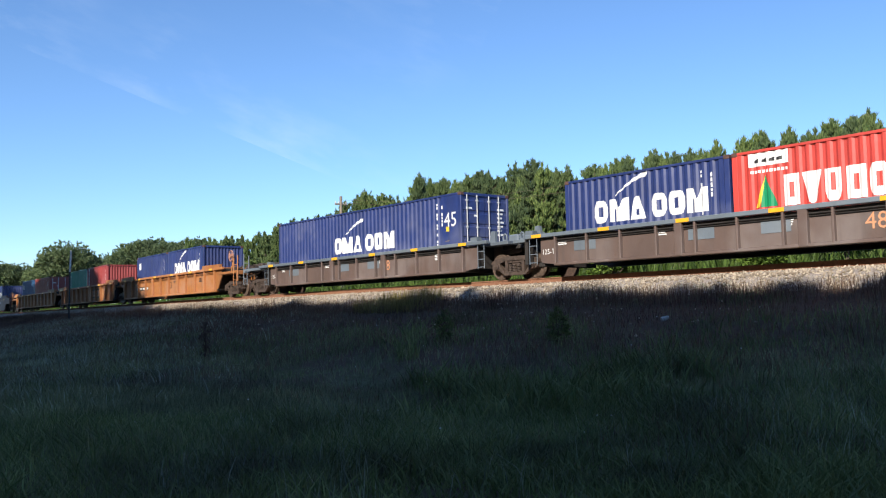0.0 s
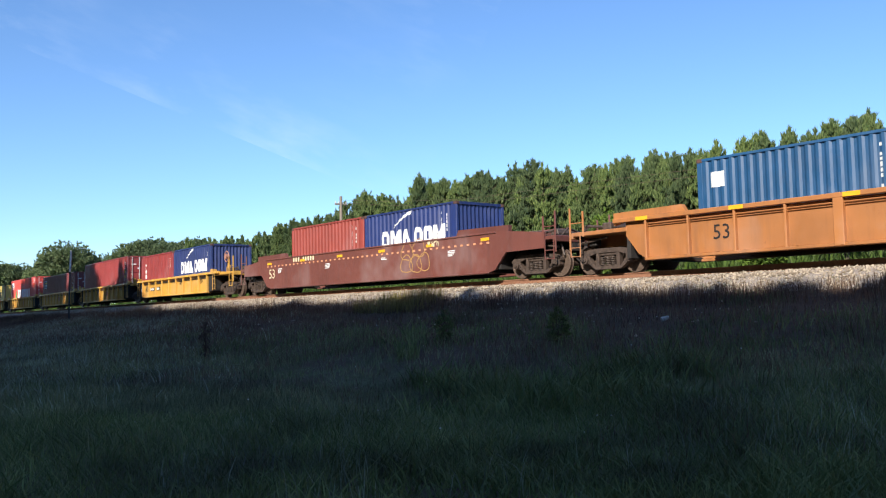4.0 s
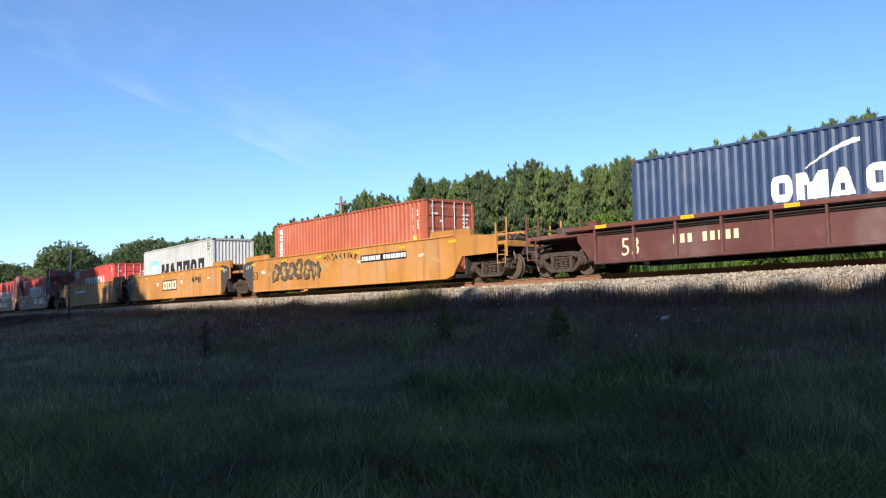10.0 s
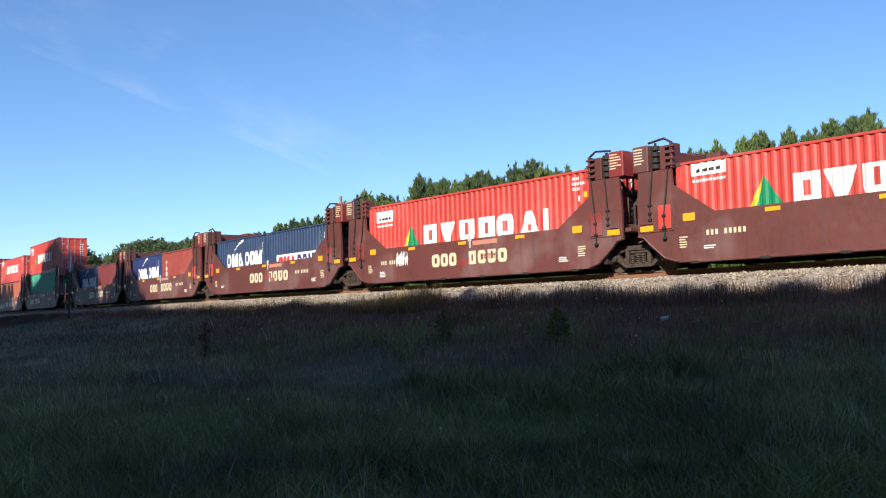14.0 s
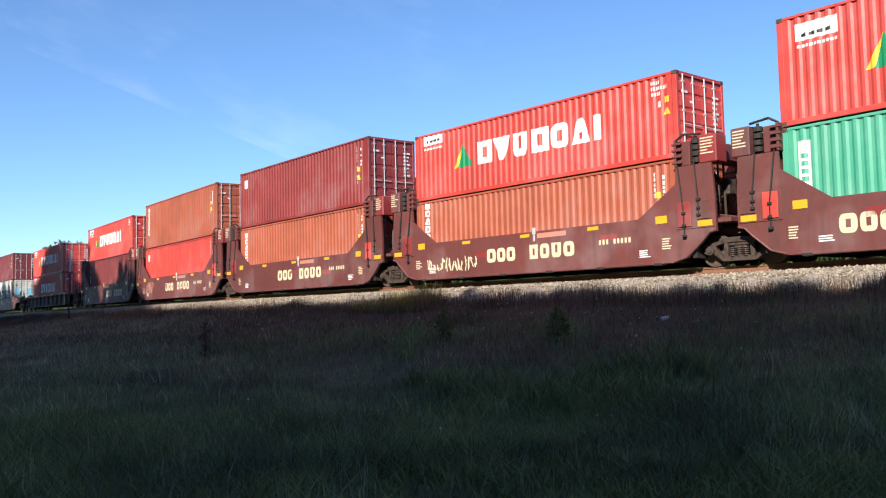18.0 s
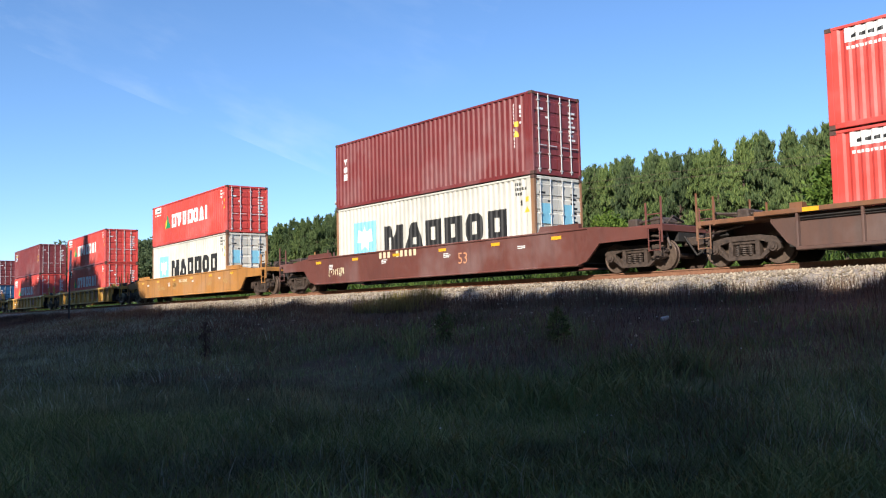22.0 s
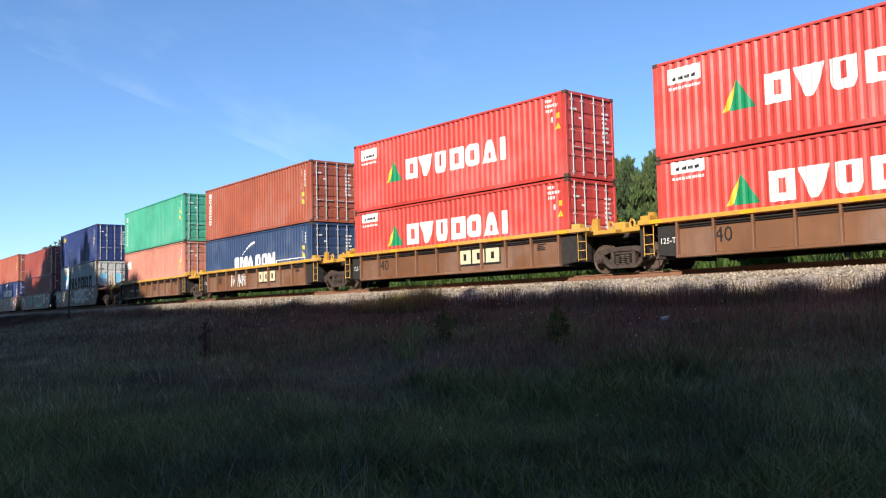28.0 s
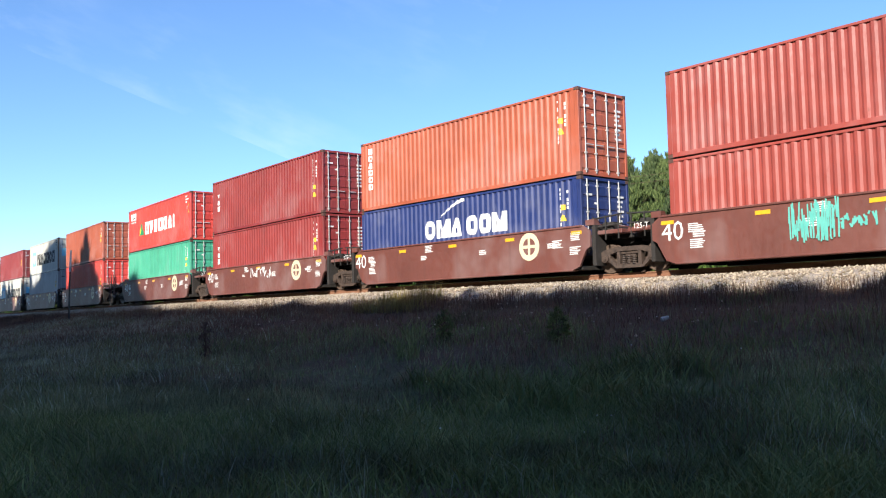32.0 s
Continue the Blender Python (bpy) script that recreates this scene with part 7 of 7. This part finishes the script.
# ---- the train, from its front to its tail ----
TRAIN = []                              # thing, kind, where it is carried
TRUCKS = {}


def need_truck(a):
    key = round(a, 2)
    if key not in TRUCKS:
        TRUCKS[key] = truck()
    return key


def load(car_rec, dx, z, feet, tall, mat, words, kind="", turned=False):
    c = container(feet, tall, mat, words, kind, turned)
    TRAIN.append((c, car_rec, pose(dx, 0, z)))
    return SIZE[feet], 2.896 if tall else 2.591


WORD = {"navy_blue_paint": "navy blue", "steel_blue_paint": "steel blue", "mid_blue_paint": "mid blue", "orange_red_paint": "bright orange-red", "rust_orange_paint": "rust orange", "maroon_paint": "maroon",
        "brown_red_paint": "brownish red", "dull_red_paint": "dull red", "sea_green_paint": "sea green", "faded_salmon_paint": "faded salmon pink", "pale_yellow_paint": "pale yellow", "off_white_paint": "off-white", "light_grey_paint": "light grey"}
MARKS = {"": "plain sides", "cma": "white comet mark", "cma_eco": "white framed sign", "cma_box": "white sign panel", "hyundai": "green triangle mark", "hyundai_wide": "green triangle mark", "maersk": "pale blue star panel", "vertical": "white upright mark", "vertical_low": "white upright mark",
         "beacon": "small framed sign", "panel": "upright white panel", "m_sign": "black looped mark", "corner_yellow": "small yellow mark", "corner_white": "small white sign", "cai": "white mark"}


def words_for(feet, mat, kind, spot):
    return f"{WORD[mat.name]} {feet}-foot container with {MARKS[kind]}, {spot}"


SEED = [0]


def unit(style, mid, left, left_end, right, right_end, lower, upper=()):
    """One unit of the train. Places are metres along the train; lower and upper: (feet, tall, paint, mark) each."""
    SEED[0] += 1
    car = well_car(style, left - mid, left_end, right - mid, right_end, SEED[0])
    rec = (mid, left, right)
    TRAIN.append((car, rec, pose(0, 0, 0)))
    need_truck(left), need_truck(right)
    z = 0.61 if upper else 0.47
    high = 2.591
    if len(lower) == 2:
        for (feet, tall, mat, kind, *turned), dx in zip(lower, (-3.07, 3.07)):
            load(rec, dx, z, feet, tall, mat, words_for(feet, mat, kind, "paired in the well"), kind, bool(turned))
    else:
        feet, tall, mat, kind, *turned = lower[0]
        _, high = load(rec, 0, z, feet, tall, mat, words_for(feet, mat, kind, "in the well"), kind, bool(turned))
    if upper:
        feet, tall, mat, kind = upper
        load(rec, 0, z + high + 0.02, feet, tall, mat, words_for(feet, mat, kind, "stacked on another"), kind)


unit("grey48", 432.4, 423.7, "j", 441.6, "e", [(20, 0, BLUE, "cma"), (20, 0, RED, "hyundai")])
unit("grey48", 414.25, 405.2, "e", 423.7, "j", [(45, 1, BLUE, "cma")])
unit("orange53", 391.9, 382.0, "j", 402.0, "e", [(20, 0, BLUE, "corner_white"), (20, 0, BLUE, "cma", True)])
unit("orange53", 372.4, 362.8, "j", 382.0, "j", [(20, 0, GREEN, "panel"), (20, 0, DULLRED, "vertical_low", True)])
unit("orange53", 352.5, 342.9, "e", 362.8, "j", [(20, 0, LIGHTBLUE, "corner_white"), (20, 0, BROWNRED, "")])
unit("cp53", 329.8, 320.0, "e", 339.8, "e", [(20, 0, BROWNRED, ""), (20, 0, BLUE, "cma", True)])
unit("yellow40", 308.2, 300.7, "j", 316.5, "e", [(20, 0, DULLRED, "vertical"), (20, 0, BLUE, "cma", True)])
unit("yellow40", 292.8, 285.0, "j", 300.7, "j", [(40, 1, DULLRED, "")])
unit("yellow40", 277.1, 269.5, "j", 285.0, "j", [(40, 0, MAROON, "beacon")])
unit("yellow40", 261.6, 254.0, "j", 269.5, "j", [(40, 1, RED, "hyundai")])
unit("yellow40", 245.8, 238.3, "e", 254.0, "j", [(20, 0, YELLOW, "m_sign"), (20, 0, YELLOW, "m_sign", True)])
unit("brown53", 224.1, 214.1, "e", 234.2, "e", [(45, 1, STEELBLUE, "cma_eco")])
unit("tan53", 201.2, 191.3, "j", 210.7, "e", [(40, 1, ORANGE, "vertical_low")])
unit("tan53", 181.6, 171.7, "j", 191.3, "j", [(40, 1, GREY, "maersk", True)])
unit("tan53", 162.5, 153.0, "e", 171.7, "j", [(40, 0, RED, "hyundai")])
unit("sealand", 140.7, 133.0, "j", 149.0, "e", [(40, 0, RED, "hyundai")])
unit("sealand", 125.4, 117.8, "j", 133.0, "j", [(40, 1, RED, "hyundai_wide")])
unit("sealand", 110.2, 102.7, "j", 117.8, "j", [(20, 0, STEELBLUE, "cma"), (20, 0, STEELBLUE, "cma_box")])
unit("sealand", 95.0, 87.3, "j", 102.7, "j", [(20, 0, BLUE, "cma"), (20, 0, BROWNRED, "vertical")])
unit("sealand", 79.7, 71.9, "e", 87.3, "j", [(20, 0, BLUE, "cma"), (20, 0, MAROON, "")])
unit("sealand", 60.1, 52.5, "j", 68.3, "e", [(40, 1, GREEN, "panel")], (40, 1, RED, "hyundai"))
unit("sealand", 44.7, 37.0, "j", 52.5, "j", [(40, 0, ORANGE, "vertical_low")], (40, 0, RED, "hyundai"))
unit("sealand", 29.3, 21.7, "j", 37.0, "j", [(40, 1, ORANGE, "vertical_low")], (40, 1, DULLRED, "corner_white"))
unit("sealand", 14.0, 6.4, "j", 21.7, "j", [(40, 1, RED, "corner_white")], (40, 1, ORANGE, "vertical_low"))
unit("sealand", -1.2, -8.8, "e", 6.4, "j", [(40, 1, MAROON, "vertical")], (40, 0, RED, "hyundai"))
unit("rust48", -22.25, -31.0, "e", -12.2, "e", [(40, 0, RED, "hyundai")], (40, 0, RED, "hyundai_wide"))
unit("fec53", -44.8, -54.4, "e", -34.7, "e", [(40, 1, WHITE, "maersk")], (40, 1, MAROON, "vertical"))
unit("fectan", -68.35, -77.9, "e", -58.3, "e", [(40, 1, WHITE, "maersk")], (40, 0, RED, "hyundai"))
unit("yellow53", -91.8, -101.5, "e", -82.0, "e", [(40, 0, RED, "hyundai")], (40, 0, RED, "hyundai"))
unit("yellow53", -115.3, -125.2, "e", -105.5, "e", [(40, 1, RED, "hyundai")], (40, 1, MAROON, "beacon"))
unit("rust40", -137.0, -144.7, "j", -128.8, "e", [(40, 0, LIGHTBLUE, "cma_box")], (40, 1, MAROON, "vertical"))
unit("rust40", -152.5, -160.1, "j", -144.7, "j", [(40, 0, RED, "hyundai")], (40, 1, RED, "hyundai"))
unit("rust40", -168.2, -175.9, "j", -160.1, "j", [(40, 0, RED, "hyundai")], (40, 1, RED, "hyundai"))
unit("rust40", -184.0, -191.6, "j", -175.9, "j", [(40, 0, STEELBLUE, "cma_eco")], (40, 1, ORANGE, "vertical_low"))
unit("rust40", -199.5, -207.3, "e", -191.6, "j", [(40, 1, PINK, "cai")], (40, 1, GREEN, "panel"))
unit("bnsf40", -219.4, -227.4, "j", -210.8, "e", [(40, 1, WHITE, "maersk")], (40, 1, BLUE, "corner_yellow"))
unit("bnsf40", -235.0, -242.8, "j", -227.4, "j", [(40, 0, BROWNRED, "")], (40, 0, BROWNRED, ""))
unit("bnsf40", -250.6, -258.1, "j", -242.8, "j", [(40, 0, BLUE, "cma")], (40, 1, ORANGE, "vertical_low"))
unit("bnsf40", -265.9, -273.7, "j", -258.1, "j", [(40, 1, DULLRED, "vertical")], (40, 1, DULLRED, "vertical"))
unit("bnsf40", -281.4, -289.4, "e", -273.7, "j", [(40, 1, GREEN, "")], (40, 1, RED, "hyundai"))
unit("bnsf40", -300.3, -308.0, "j", -292.6, "e", [(40, 1, RED, "")], (40, 1, ORANGE, ""))
unit("bnsf40", -315.6, -323.4, "j", -308.0, "j", [(40, 1, GREY, "")], (40, 1, WHITE, "maersk"))
unit("bnsf40", -331.2, -339.0, "j", -323.4, "j", [(40, 1, WHITE, "maersk")], (40, 1, DULLRED, ""))


def unit_pose(mid, left, right, t):
    """Where a unit stands: on the chord between its two trucks."""
    m = travelled(t)
    ax, ay, _ = on_line(left + m)
    bx_, by_, _ = on_line(right + m)
    k = (mid - left) / (right - left)
    return pose(ax + (bx_ - ax) * k, ay + (by_ - ay) * k, RAIL_Z, 0, 0, math.degrees(math.atan2(by_ - ay, bx_ - ax)))


def motions():
    """Carries the train along the track, and turns its wheels while they pass before the camera."""
    times = [k * 0.5 for k in range(65)]
    paths = {}
    for thing, rec, offset in TRAIN:
        if rec not in paths:
            paths[rec] = [unit_pose(*rec, t) for t in times]
        walk(thing, [(t, m @ offset) for t, m in zip(times, paths[rec])])
    for a, (thing, sets) in TRUCKS.items():
        rows = []
        for t in times:
            x, y, h = on_line(a + travelled(t))
            rows.append((t, pose(x, y, RAIL_Z, 0, 0, math.degrees(h))))
        walk(thing, rows)
        near = [k / FPS for k in range(32 * FPS + 1) if -55 < a + travelled(k / FPS) < 36]
        if len(near) < 2:
            continue
        base = travelled(near[0])
        stamps = sorted({0.0, *near, 32.0})
        for ws, x in sets:
            rows = []
            for t in stamps:
                u = min(max(t, near[0]), near[-1])
                turn = math.degrees((travelled(u) - base) / WHEEL_R)
                rows.append((t, pose(x, 0, WHEEL_R, 0, turn % 360.0, 0)))
            walk(ws, rows)


motions()
